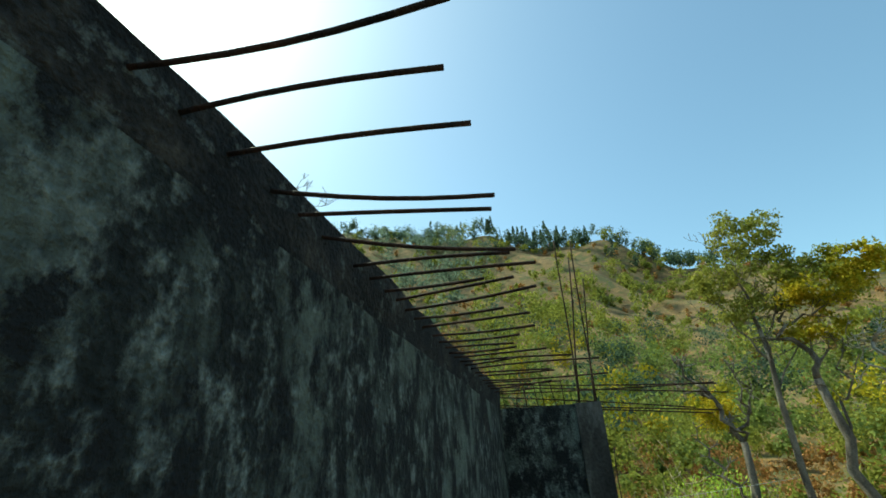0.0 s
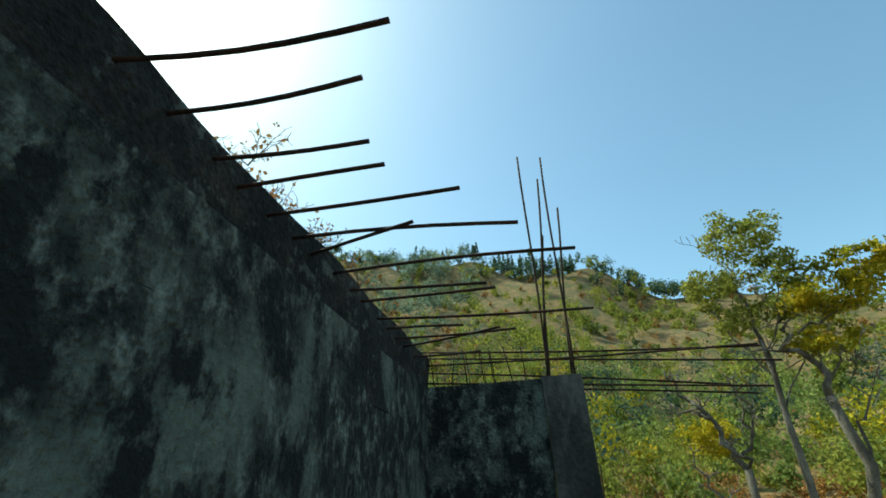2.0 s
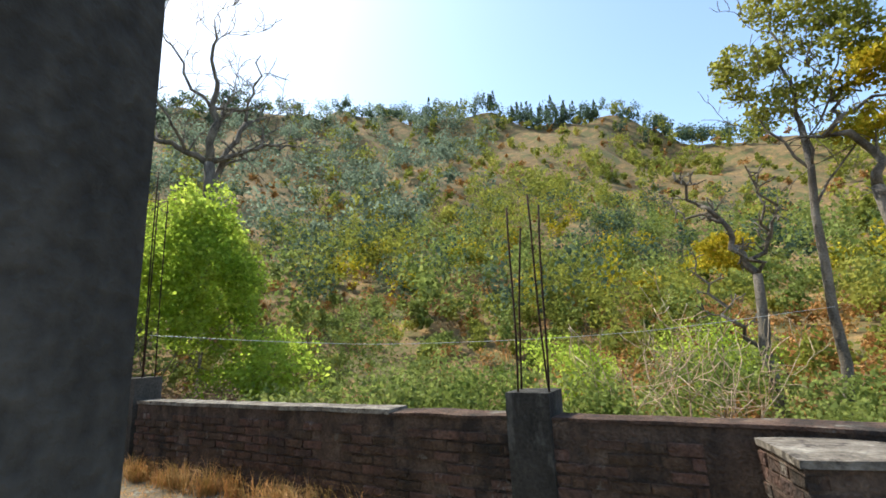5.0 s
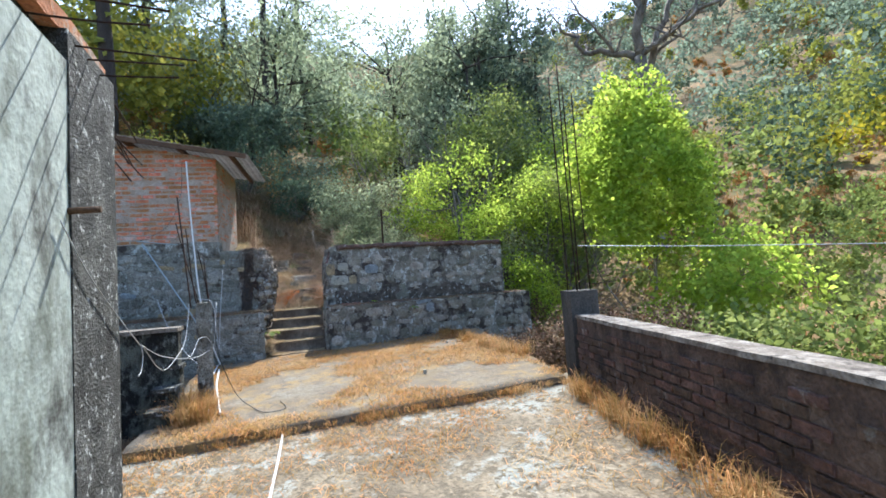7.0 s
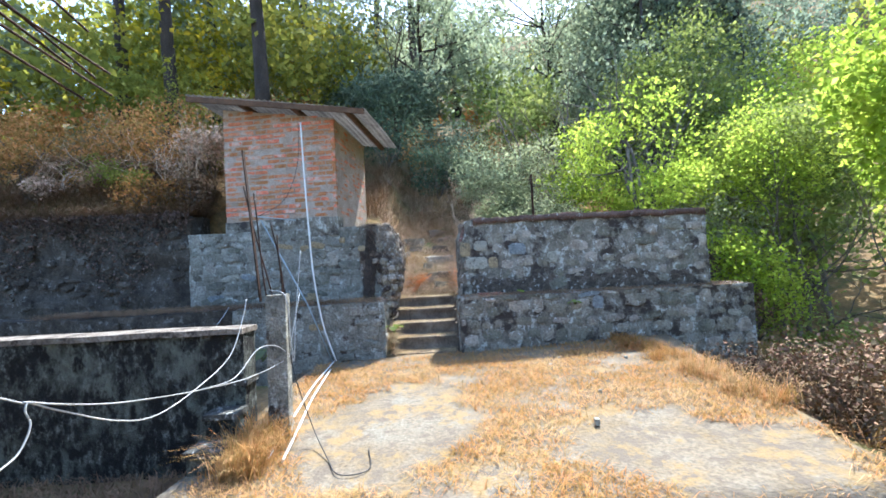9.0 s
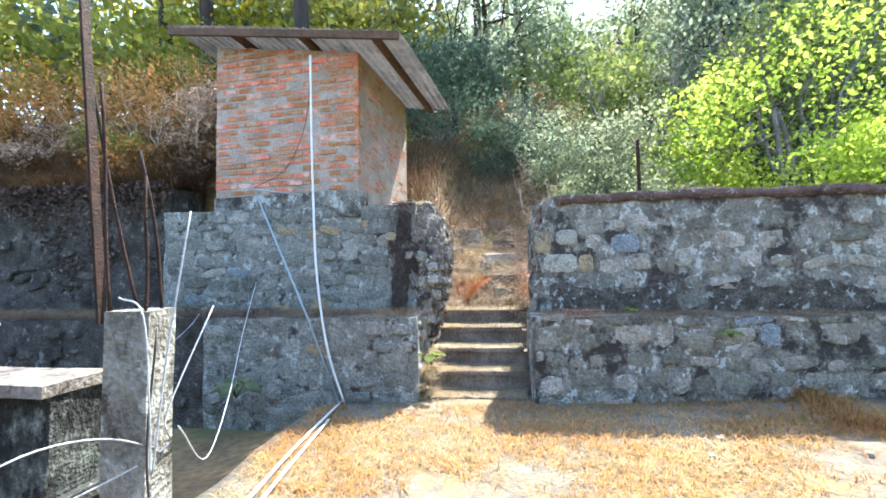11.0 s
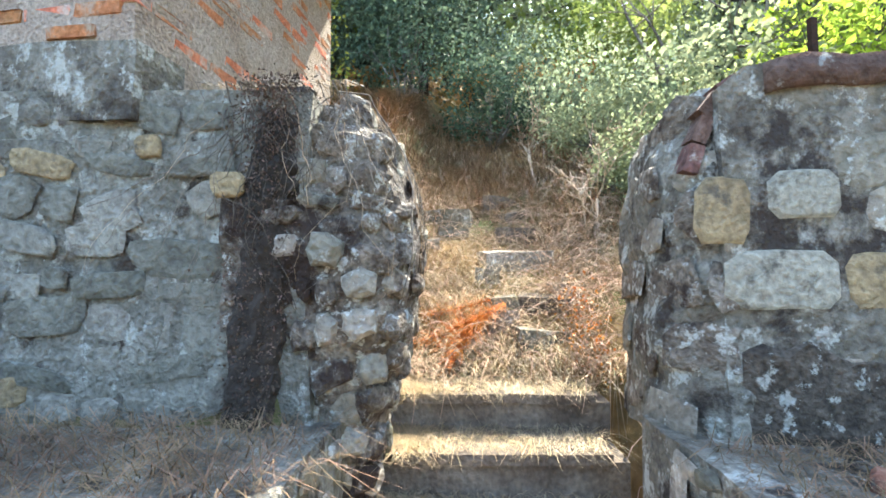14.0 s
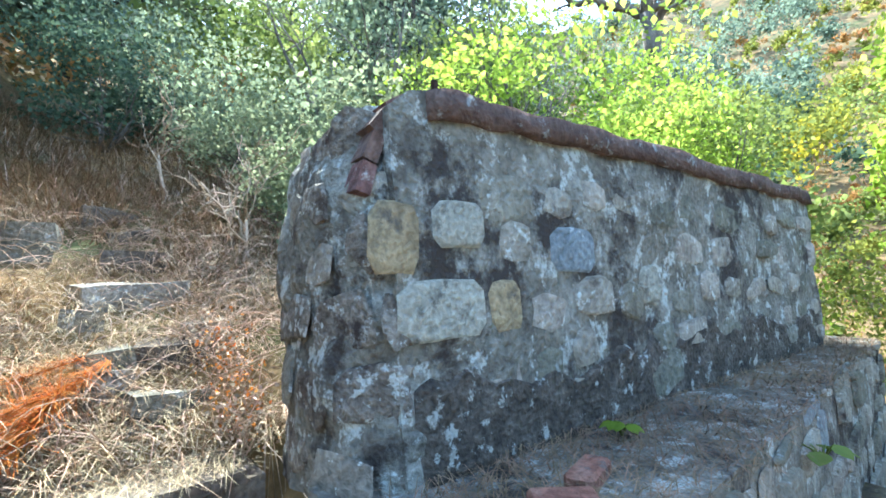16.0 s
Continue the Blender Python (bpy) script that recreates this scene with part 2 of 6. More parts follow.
M["olive_leaf"] = shade("olive_leaves", [(0.14, 0.165, 0.035), (0.27, 0.285, 0.055), (0.42, 0.39, 0.08)], 0.12, 5, 0.7, 0, per_island=0.22, glow_through=0.52)
M["yellow_leaf"] = shade("yellow_green_leaves", [(0.22, 0.23, 0.02), (0.42, 0.37, 0.03), (0.55, 0.40, 0.03)], 0.3, 5, 0.7, 0, per_island=0.4, glow_through=0.4)
M["dark_leaf"] = shade("dark_conifer_leaves", [(0.065, 0.105, 0.065), (0.12, 0.165, 0.10)], 0.2, 5, 0.7, 0, per_island=0.4, glow_through=0.45)
M["rust_leaf"] = shade("rusty_dry_leaves", [(0.24, 0.13, 0.045), (0.40, 0.22, 0.07), (0.50, 0.32, 0.12)], 0.4, 5, 0.8, 0, per_island=0.4, glow_through=0.3)
M["dusty_leaf"] = shade("dusty_pale_leaves", [(0.18, 0.215, 0.115), (0.285, 0.315, 0.175), (0.385, 0.40, 0.24)], 0.8, 6, 0.9, 0, per_island=0.2, glow_through=0.65)
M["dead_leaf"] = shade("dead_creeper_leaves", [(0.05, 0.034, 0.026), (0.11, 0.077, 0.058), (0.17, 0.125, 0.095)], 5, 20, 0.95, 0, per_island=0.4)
# brown of dead growth, lowered in tone for the shaded bank
M["brown_grass"] = shade("brown_dead_grass", [(0.10, 0.065, 0.038), (0.21, 0.135, 0.075), (0.34, 0.23, 0.12)], 1.5, 20, 0.95, 0, per_island=0.45)
# darker rubble: moss and the bank's shade are both in the colour
M["moss_shade_rubble"] = shade("mossy_shade_rubble", [(0.028, 0.024, 0.02), (0.07, 0.06, 0.048), (0.13, 0.115, 0.092)], 4, 40, 0.97, 1.0, 0.1, spots=(0.20, 0.19, 0.165), spot_scale=9, spot_edge=(0.57, 0.64))
M["cap_brick"] = shade("dusky_red_brick", [(0.07, 0.04, 0.033), (0.135, 0.078, 0.062), (0.20, 0.13, 0.105)], 7, 40, 0.95, 0.8, spots=(0.30, 0.28, 0.25), spot_scale=12, spot_edge=(0.58, 0.64), per_object=0.3)
# eucalyptus green, lightened for haze in the same way
M["hazed_dusky_leaf"] = shade("hazed_eucalyptus_leaves", [(0.11, 0.15, 0.105), (0.17, 0.22, 0.155), (0.24, 0.29, 0.20)], 0.25, 5, 0.9, 0, per_island=0.25, glow_through=0.65)
M["rough_rubble"] = shade("brown_rubble_core", [(0.075, 0.058, 0.045), (0.18, 0.15, 0.118), (0.32, 0.285, 0.232)], 8, 50, 0.97, 1.0, spots=(0.46, 0.455, 0.405), spot_scale=20, spot_edge=(0.55, 0.60), stain=(0.05, 0.035, 0.028), stain_scale=3.2, stain_edge=(0.51, 0.59), grit=0.55)
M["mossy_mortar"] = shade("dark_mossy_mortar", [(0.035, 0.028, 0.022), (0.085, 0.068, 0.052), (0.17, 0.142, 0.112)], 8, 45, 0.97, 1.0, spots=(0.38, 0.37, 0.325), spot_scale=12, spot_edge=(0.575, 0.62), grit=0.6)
M["ledge_brick"] = shade("worn_dark_red_brick", [(0.13, 0.055, 0.035), (0.25, 0.11, 0.07), (0.33, 0.19, 0.13)], 9, 50, 0.93, 0.6, spots=(0.12, 0.10, 0.085), spot_scale=14, spot_edge=(0.55, 0.63))

# ---- mesh tools ----
def thing(name, label, category, group="", kind="", at=(0, 0, 0)):
    ob = new(name)
    ob.location = at
    return tagged(ob, label, category, group, kind)


def part(name, bm, material, parent, label=""):
    me = bpy.data.meshes.new(name)
    bm.to_mesh(me)
    bm.free()
    me.materials.append(material)
    ob = new(name, me)
    if parent is not None:
        ob.parent = parent
        ob.location = -parent.location if parent.parent is None else Vector((0, 0, 0))
    if label:
        ob["label"] = label
    return ob


def arrays(name, verts, faces, material, parent=None, smooth=False):
    """One mesh object from numpy arrays of vertices and of faces with a fixed number of corners."""
    me = bpy.data.meshes.new(name)
    k = faces.shape[1]
    me.vertices.add(len(verts))
    me.vertices.foreach_set("co", np.ascontiguousarray(verts, dtype=np.float32).ravel())
    me.loops.add(faces.size)
    me.loops.foreach_set("vertex_index", np.ascontiguousarray(faces, dtype=np.int32).ravel())
    me.polygons.add(len(faces))
    me.polygons.foreach_set("loop_start", np.arange(0, faces.size, k, dtype=np.int32))
    me.polygons.foreach_set("loop_total", np.full(len(faces), k, dtype=np.int32))
    if smooth:
        me.polygons.foreach_set("use_smooth", np.ones(len(faces), dtype=bool))
    me.update(calc_edges=True)
    me.materials.append(material)
    ob = new(name, me)
    if parent is not None:
        ob.parent = parent
        ob.location = -parent.location
    return ob


def box(bm, lo, hi, m=None, bevel=0.0):
    made = bmesh.ops.create_cube(bm, size=1.0)["verts"]
    for v in made:
        v.co = Vector([lo[i] + (v.co[i] + 0.5) * (hi[i] - lo[i]) for i in range(3)])
    if bevel:
        edges = list({e for v in made for e in v.link_edges})
        made = [v for f in bmesh.ops.bevel(bm, geom=edges, offset=bevel, segments=1, affect="EDGES", clamp_overlap=True)["faces"] for v in f.verts]
        made = list(set(made))
    if m is not None:
        bmesh.ops.transform(bm, matrix=m, verts=made)
    return made


def tube(bm, points, radii, sides=6):
    """A tapered tube along points, closed at both ends."""
    rings = []
    for i, p in enumerate(points):
        p = Vector(p)
        way = (Vector(points[min(i + 1, len(points) - 1)]) - Vector(points[max(i - 1, 0)]))
        way = way.normalized() if way.length > 1e-6 else Vector((0, 0, 1))
        side = way.cross(Vector((0.31, 0.17, 0.93)) if abs(way.z) < 0.9 else Vector((1, 0.2, 0))).normalized()
        up = side.cross(way)
        r = radii[i] if hasattr(radii, "__len__") else radii
        rings.append([bm.verts.new(p + r * (math.cos(a) * side + math.sin(a) * up)) for a in [math.tau * k / sides for k in range(sides)]])
    for a, b in zip(rings, rings[1:]):
        for k in range(sides):
            f = bm.faces.new((a[k], a[(k + 1) % sides], b[(k + 1) % sides], b[k]))
            f.smooth = True
    bm.faces.new(rings[0][::-1])
    bm.faces.new(rings[-1])


def rough_block(bm, lo, hi, step=0.35, amount=0.02, seed=0, m=None):
    """A box cut into a grid whose faces are pushed about by noise, for masonry and weathered concrete."""
    n = [max(1, round((hi[i] - lo[i]) / step)) for i in range(3)]
    verts = {}

    def at(i, j, k):
        if (i, j, k) not in verts:
            p = Vector([lo[a] + (hi[a] - lo[a]) * q / n[a] for a, q in enumerate((i, j, k))])
            w = noise.noise_vector(p * 2.3 + Vector((seed, 0, 0))) * amount
            p = p + w
            verts[(i, j, k)] = bm.verts.new(m @ p if m is not None else p)
        return verts[(i, j, k)]
    for a in range(3):
        b, c = (a + 1) % 3, (a + 2) % 3
        for side in (0, n[a]):
            for u in range(n[b]):
                for v in range(n[c]):
                    quad = []
                    for du, dv in ((0, 0), (1, 0), (1, 1), (0, 1)):
                        key = [0, 0, 0]
                        key[a], key[b], key[c] = side, u + du, v + dv
                        quad.append(at(*key))
                    bm.faces.new(quad if side else quad[::-1])


def smoothstep(a, b, x):
    t = np.clip((x - a) / (b - a), 0, 1)
    return t * t * (3 - 2 * t)


def leaves(rng, centres, spread, size, droop=0.0):
    """Leaf blades as bent rhombi round centres; centres (n,3), spread and size scalars or (n,)."""
    n = len(centres)
    c = centres + rng.normal(size=(n, 3)) * np.asarray(spread).reshape(-1, 1)
    a = rng.normal(size=(n, 3))
    a[:, 2] -= droop
    a /= np.linalg.norm(a, axis=1, keepdims=True) + 1e-9
    b = np.cross(a, rng.normal(size=(n, 3)))
    b /= np.linalg.norm(b, axis=1, keepdims=True) + 1e-9
    s = (np.asarray(size) * rng.uniform(0.6, 1.4, n)).reshape(-1, 1)
    bend = np.cross(a, b) * s * 0.18
    v = np.stack([c - a * s * 0.5, c + b * s * 0.32 + bend, c + a * s * 0.5, c - b * s * 0.32 + bend], 1).reshape(-1, 3)
    return v, np.arange(4 * n).reshape(-1, 4)


def blades(rng, roots, height, width, lean=0.5):
    """Grass blades: thin triangles bent once, as quads."""
    n = len(roots)
    h = (np.asarray(height) * rng.uniform(0.5, 1.3, n)).reshape(-1, 1)
    ang = rng.uniform(0, math.tau, n)
    d = np.stack([np.cos(ang), np.sin(ang), np.zeros(n)], 1)
    side = np.stack([-np.sin(ang), np.cos(ang), np.zeros(n)], 1) * width
    up = np.array([0, 0, 1.0])
    L = (lean * rng.uniform(0.3, 1.6, n)).reshape(-1, 1)
    mid = roots + up * h * 0.6 + d * h * L * 0.45
    tip = roots + up * h * np.clip(1.0 - 0.35 * L, 0.15, 1) + d * h * L * 1.2
    v = np.stack([roots - side, roots + side, mid + side * 0.7, mid - side * 0.7, tip + side * 0.1, tip - side * 0.1], 1).reshape(-1, 3)
    k = 6 * np.arange(n).reshape(-1, 1)
    return v, np.concatenate([k + np.array([[0, 1, 2, 3]]), k + np.array([[3, 2, 4, 5]])])

# ---- ground and far hill ----
RIDGE_AZ = (-180, -120, -60, -40, -18, -9, 8, 25, 40, 60, 90, 120, 150, 180)
RIDGE_EL = (4, 5, 10, 16, 22.0, 26.8, 29.0, 30.2, 28.5, 26.5, 29, 22, 8, 4)
WALL_A, WALL_B = Vector((-5.0, 4.21)), Vector((1.6, 2.33))  # front line of the low brick wall


def wall_y(x):
    return WALL_A.y + (x - WALL_A.x) * (WALL_B.y - WALL_A.y) / (WALL_B.x - WALL_A.x)


def land(x, y):
    """Height of the natural ground."""
    dx, dy = x + 4.0, y - 2.0
    d = np.hypot(dx, dy) + 1e-6
    az = np.degrees(np.arctan2(-dx, dy))
    el = np.radians(np.interp(az, RIDGE_AZ, RIDGE_EL))
    far = np.clip((d - 13) / 127, 0, 1) ** 0.62
    hill = np.minimum(d, 140) * np.tan(el) * far * np.clip(1 - (d - 140) / 500, 0.0, 1)
    hill = hill + np.clip((d - 20) / 60, 0, 1) * (2.2 * np.sin(x * 0.13 + 1) * np.cos(y * 0.11) + 1.2 * np.sin(x * 0.31 + y * 0.27))
    z = hill - 0.12
    # valley past the low wall
    past = np.where(x > -5.2, y - wall_y(x) - 0.25, y - 4.9)
    dip = smoothstep(0.0, 2.5, past) * smoothstep(26, 12, d) * 0.9
    z = z - dip
    # bank behind the retaining walls: high by the hut, lower along the path and behind the wall on its other side
    back = -10.55 - x
    steep = smoothstep(-1.7, -2.7, y)
    high = np.where((steep > 0.3) & (back < 0.55), 0.4, 1.75 + 0.46 * np.clip(back, 0, 30) + steep * 0.95 * smoothstep(0.3, 1.1, back))
    lane = np.where(x > -11.15, 0.2, 0.97 + 0.52 * np.clip(-11.15 - x, 0, 30))
    behind = np.where(x > -10.9, 0.3, 1.05 + 0.5 * np.clip(-10.9 - x, 0, 30))
    left = smoothstep(0.95, 0.55, y)
    right = smoothstep(1.9, 2.6, y)
    bank = high * left + (1 - left) * (lane * (1 - right) + behind * right)
    wide = smoothstep(8.4, 6.3, y) * smoothstep(-26, -14, y)
    z = np.where(back > 0, np.maximum(z, bank * wide + z * (1 - wide)), z)
    return z


u = np.linspace(-6.1, 6.1, 250)
gx, gy = np.meshgrid(-6 + 6.5 * np.sinh(u), 2 + 6.5 * np.sinh(u), indexing="ij")
gz = land(gx, gy)
gz = gz + 0.05 * np.sin(gx * 3.1 + np.sin(gy * 2.3)) * np.cos(gy * 2.7) * (gx < -10.9)
k = len(u)
idx = np.arange(k * k).reshape(k, k)
quads = np.stack([idx[:-1, :-1], idx[1:, :-1], idx[1:, 1:], idx[:-1, 1:]], -1).reshape(-1, 4)
ground = arrays("ground", np.stack([gx, gy, gz], -1).reshape(-1, 3), quads, M["earth"], smooth=True)
tagged(ground, "dry brown earth rising to a wooded hillside", "ground", kind="structure")

# ---- yard, building, walls ----
def yard_z(y):
    return 0.03 + 0.035 * y


def sheet(name, corners, thick, material, label, category, step=0.25, amount=0.015, kind="structure"):
    """A paved patch inside a quadrilateral (four (x, y), anticlockwise) with an uneven top, its sides down to thick."""
    a, b, c, d = [Vector(p) for p in corners]
    nu, nv = max(2, int((b - a).length / step)), max(2, int((d - a).length / step))
    bm = bmesh.new()
    rows = []
    for i in range(nu + 1):
        row = []
        for j in range(nv + 1):
            s, t = i / nu, j / nv
            p = (a * (1 - s) + b * s) * (1 - t) + (d * (1 - s) + c * s) * t
            if i in (0, nu) or j in (0, nv):
                w = noise.noise_vector(Vector((p.x * 2.1, p.y * 2.1, 5))) * 0.06
                p = p + Vector((w.x, w.y))
            row.append((p.x, p.y, top_of[name](p.x, p.y) + noise.noise(Vector((p.x * 1.7, p.y * 1.7, 3))) * amount))
        rows.append(row)
    up = [[bm.verts.new(q) for q in row] for row in rows]
    for i in range(nu):
        for j in range(nv):
            bm.faces.new((up[i][j], up[i + 1][j], up[i + 1][j + 1], up[i][j + 1])).smooth = True
    rim = [up[i][0] for i in range(nu)] + [up[nu][j] for j in range(nv)] + [up[i][nv] for i in range(nu, 0, -1)] + [up[0][j] for j in range(nv, 0, -1)]
    low = [bm.verts.new(v.co - Vector((0, 0, thick))) for v in rim]
    for i in range(len(rim)):
        bm.faces.new((rim[i], low[i], low[(i + 1) % len(rim)], rim[(i + 1) % len(rim)]))
    bmesh.ops.recalc_face_normals(bm, faces=bm.faces)
    ob = part(name, bm, material, None)
    return tagged(ob, label, category, kind=kind)


top_of = {"yard": lambda x, y: yard_z(y), "slab": lambda x, y: yard_z(y) + 0.085 + 0.012 * max(0.0, -6 - x)}
sheet("yard", ((-5.65, -6.0), (3.5, -6.0), (3.5, 2.2), (-5.6, 4.45)), 0.3, M["yard"], "worn cement yard with pale bare patches and dust", "yard")
sheet("slab", ((-10.0, -0.15), (-5.62, -0.25), (-5.2, 4.18), (-9.75, 5.15)), 0.55, M["slab"], "raised cement slab half covered with dry grass", "slab")

# building: roofless rooms with projecting reinforcement
bm = bmesh.new()
box(bm, (-4.2, -6.5, -0.2), (3.2, -1.35, 0.5))
box(bm, (-4.2, -1.35, -0.2), (1.5, -0.75, 0.30))
box(bm, (-4.2, -0.75, -0.2), (-0.45, -0.1, 0.5))
tagged(part("floor_house", bm, M["concrete"], None), "bare grey concrete floor of an unfinished house, two steps down to the yard", "floor", kind="structure")


def room_wall(name, lo, hi, material, label, seed, m=None, amount=0.008):
    bm = bmesh.new()
    rough_block(bm, lo, hi, 0.2, amount, seed, m)
    return tagged(part(name, bm, material, None), label, "wall", kind="structure")


SKEW = Matrix.Translation((-1.352, -0.1, 0)) @ Matrix.Rotation(radians(-1.2), 4, "Z")
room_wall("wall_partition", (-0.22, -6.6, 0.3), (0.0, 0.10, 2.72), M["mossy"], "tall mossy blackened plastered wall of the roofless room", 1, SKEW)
band = bmesh.new()
rough_block(band, (-0.235, -6.6, 2.46), (-0.008, 0.08, 2.93), 0.10, 0.030, 2, SKEW)
tagged(part("beam_partition", band, M["mosstop"], None), "blackened concrete beam with cut slab bars on the wall", "beam", kind="structure")
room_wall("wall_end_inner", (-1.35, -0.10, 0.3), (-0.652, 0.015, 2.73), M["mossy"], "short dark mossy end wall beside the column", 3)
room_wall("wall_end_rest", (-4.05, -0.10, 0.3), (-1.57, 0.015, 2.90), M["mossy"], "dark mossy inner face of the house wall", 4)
room_wall("wall_outer", (-3.56, 0.017, -0.2), (-0.66, 0.12, 2.74), M["limewash"], "pale green limewashed outer wall, streaked with damp", 5)
room_wall("column_corner", (-4.28, -0.12, -0.2), (-3.562, 0.128, 2.92), M["speckled"], "speckled lichened concrete corner of the house", 6)
room_wall("wall_side", (-4.27, -6.6, -0.2), (-4.06, -0.122, 2.9), M["speckled"], "lichened side wall of the house", 7)
top = bmesh.new()
rough_block(top, (-4.24, -0.09, 2.922), (-1.61, 0.10, 3.02), 0.12, 0.03, 8)
tagged(part("wall_top_rubble", top, M["brick"], None), "broken brick and earth on the wall top", "wall", kind="structure")
# column in the darker concrete, which holds its shade in the colour
bm = bmesh.new()
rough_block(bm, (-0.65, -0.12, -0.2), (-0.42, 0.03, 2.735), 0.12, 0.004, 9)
tagged(part("column_end", bm, M["old_shade_concrete"], None), "bare grey concrete column at the end of the wall", "column", kind="structure")

# low brick wall
along = (WALL_B - WALL_A)
low_len = along.length
low_m = Matrix.Translation((WALL_A.x, WALL_A.y, 0)) @ Matrix.Rotation(math.atan2(along.y, along.x), 4, "Z")
bm = bmesh.new()
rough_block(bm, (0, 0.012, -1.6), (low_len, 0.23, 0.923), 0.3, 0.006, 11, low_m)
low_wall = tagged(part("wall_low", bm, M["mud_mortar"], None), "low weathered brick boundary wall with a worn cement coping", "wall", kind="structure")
bm = bmesh.new()
rough_block(bm, (0, -0.003, 0.925), (3.75, 0.243, 0.962), 0.12, 0.010, 12, low_m)
part("coping", bm, M["cement"], low_wall, "pale worn cement coping")
bm = bmesh.new()
rough_block(bm, (3.752, 0.0, 0.925), (low_len, 0.24, 0.945), 0.12, 0.014, 13, low_m)
part("brick_top", bm, M["old_brick"], low_wall, "bare red brick top course")


def rods(name, label, base, tops, radius, spread=0.07, sides=5):
    """Upright reinforcement: from a column top at base to each top (x, y, z)."""
    t = thing(name, label, "rebar", at=base)
    for i, q in enumerate(tops):
        a = Vector(base) + Vector(((-spread, spread)[i % 2], (-spread, spread)[i // 2 % 2], -0.05))
        b = Vector(q)
        bm = bmesh.new()
        pts = [a.lerp(b, s) + Vector((math.sin(s * 5 + i), math.cos(s * 4 + i * 2), 0)) * 0.008 for s in np.linspace(0, 1, 8)]
        tube(bm, pts, radius, sides)
        part("bar", bm, M["rebar"], t)
    return t


# posts of the boundary
def post(name, centre, size, z0, z1, turn, label, seed, material):
    m = Matrix.Translation((*centre, 0)) @ Matrix.Rotation(turn, 4, "Z")
    bm = bmesh.new()
    rough_block(bm, (-size / 2, -size / 2, z0), (size / 2, size / 2, z1), 0.1, 0.008, seed, m)
    return tagged(part(name, bm, material, None), label, "post", kind="structure")


turn_low = math.atan2(along.y, along.x)
post("post_wall", (-0.245, 2.985), 0.30, -1.0, 1.10, turn_low, "grey concrete post set in the low brick wall", 21, M["old_shade_concrete"])
post("post_corner", (-5.18, 4.42), 0.32, -1.0, 1.22, turn_low, "stained concrete corner post of the boundary wall", 22, M["old_shade_concrete"])
post("post_pit", (-7.0, 0.27), 0.17, -0.3, 1.37, 0.1, "grey concrete post beside the sunken steps", 23, M["grey_render"])

# ---- rubble masonry ----
rng_stone = random.Random(5)


def stone_mesh(name, seed, flat=0.88, lean=0.78, n=10, jitter=0.25):
    """A dressed field stone: unit outline in x and z, face towards -y."""
    r = random.Random(seed)
    bm = bmesh.new()
    outer, inner = [], []
    for i in range(n):
        a = math.tau * (i + r.uniform(-jitter, jitter)) / n
        c, s = math.cos(a), math.sin(a)
        k = 0.5 / max(abs(c), abs(s)) ** flat * r.uniform(lean, 1.03)
        outer.append((c * k, 0.0, s * k))
        inner.append((c * k * 0.88, -r.uniform(0.85, 1.0), s * k * 0.88))
    o = [bm.verts.new(p) for p in outer]
    i_ = [bm.verts.new(p) for p in inner]
    mid = bm.verts.new((r.uniform(-0.1, 0.1), -r.uniform(0.95, 1.05), r.uniform(-0.1, 0.1)))
    for a in range(n):
        b = (a + 1) % n
        bm.faces.new((o[a], o[b], i_[b], i_[a])).smooth = True
        bm.faces.new((i_[a], i_[b], mid)).smooth = True
    bmesh.ops.recalc_face_normals(bm, faces=bm.faces)
    if sum(f.normal.y for f in bm.faces) > 0:
        bmesh.ops.reverse_faces(bm, faces=bm.faces)
    me = bpy.data.meshes.new(name)
    bm.to_mesh(me)
    bm.free()
    me.materials.append(M["stone"])
    return me


STONES = [stone_mesh("stone", 100 + i) for i in range(14)]
GREY_STONES = [stone_mesh("stone", 120 + i, 0.93) for i in range(10)]
for me in GREY_STONES:
    me.materials.clear()
    me.materials.append(M["grey_stone"])
SHADE_STONES = [stone_mesh("stone", 130 + i, 0.9) for i in range(8)]
for me in SHADE_STONES:
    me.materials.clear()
    me.materials.append(M["moss_shade_rubble"])
SPECIAL = {}
for key in ("blue_stone", "tan_stone", "pale_stone"):
    SPECIAL[key] = []
    for i in range(2):
        me = stone_mesh("stone", 140 + i, 0.9, 0.86, 12, 0.2)
        me.materials.clear()
        me.materials.append(M[key])
        SPECIAL[key].append(me)


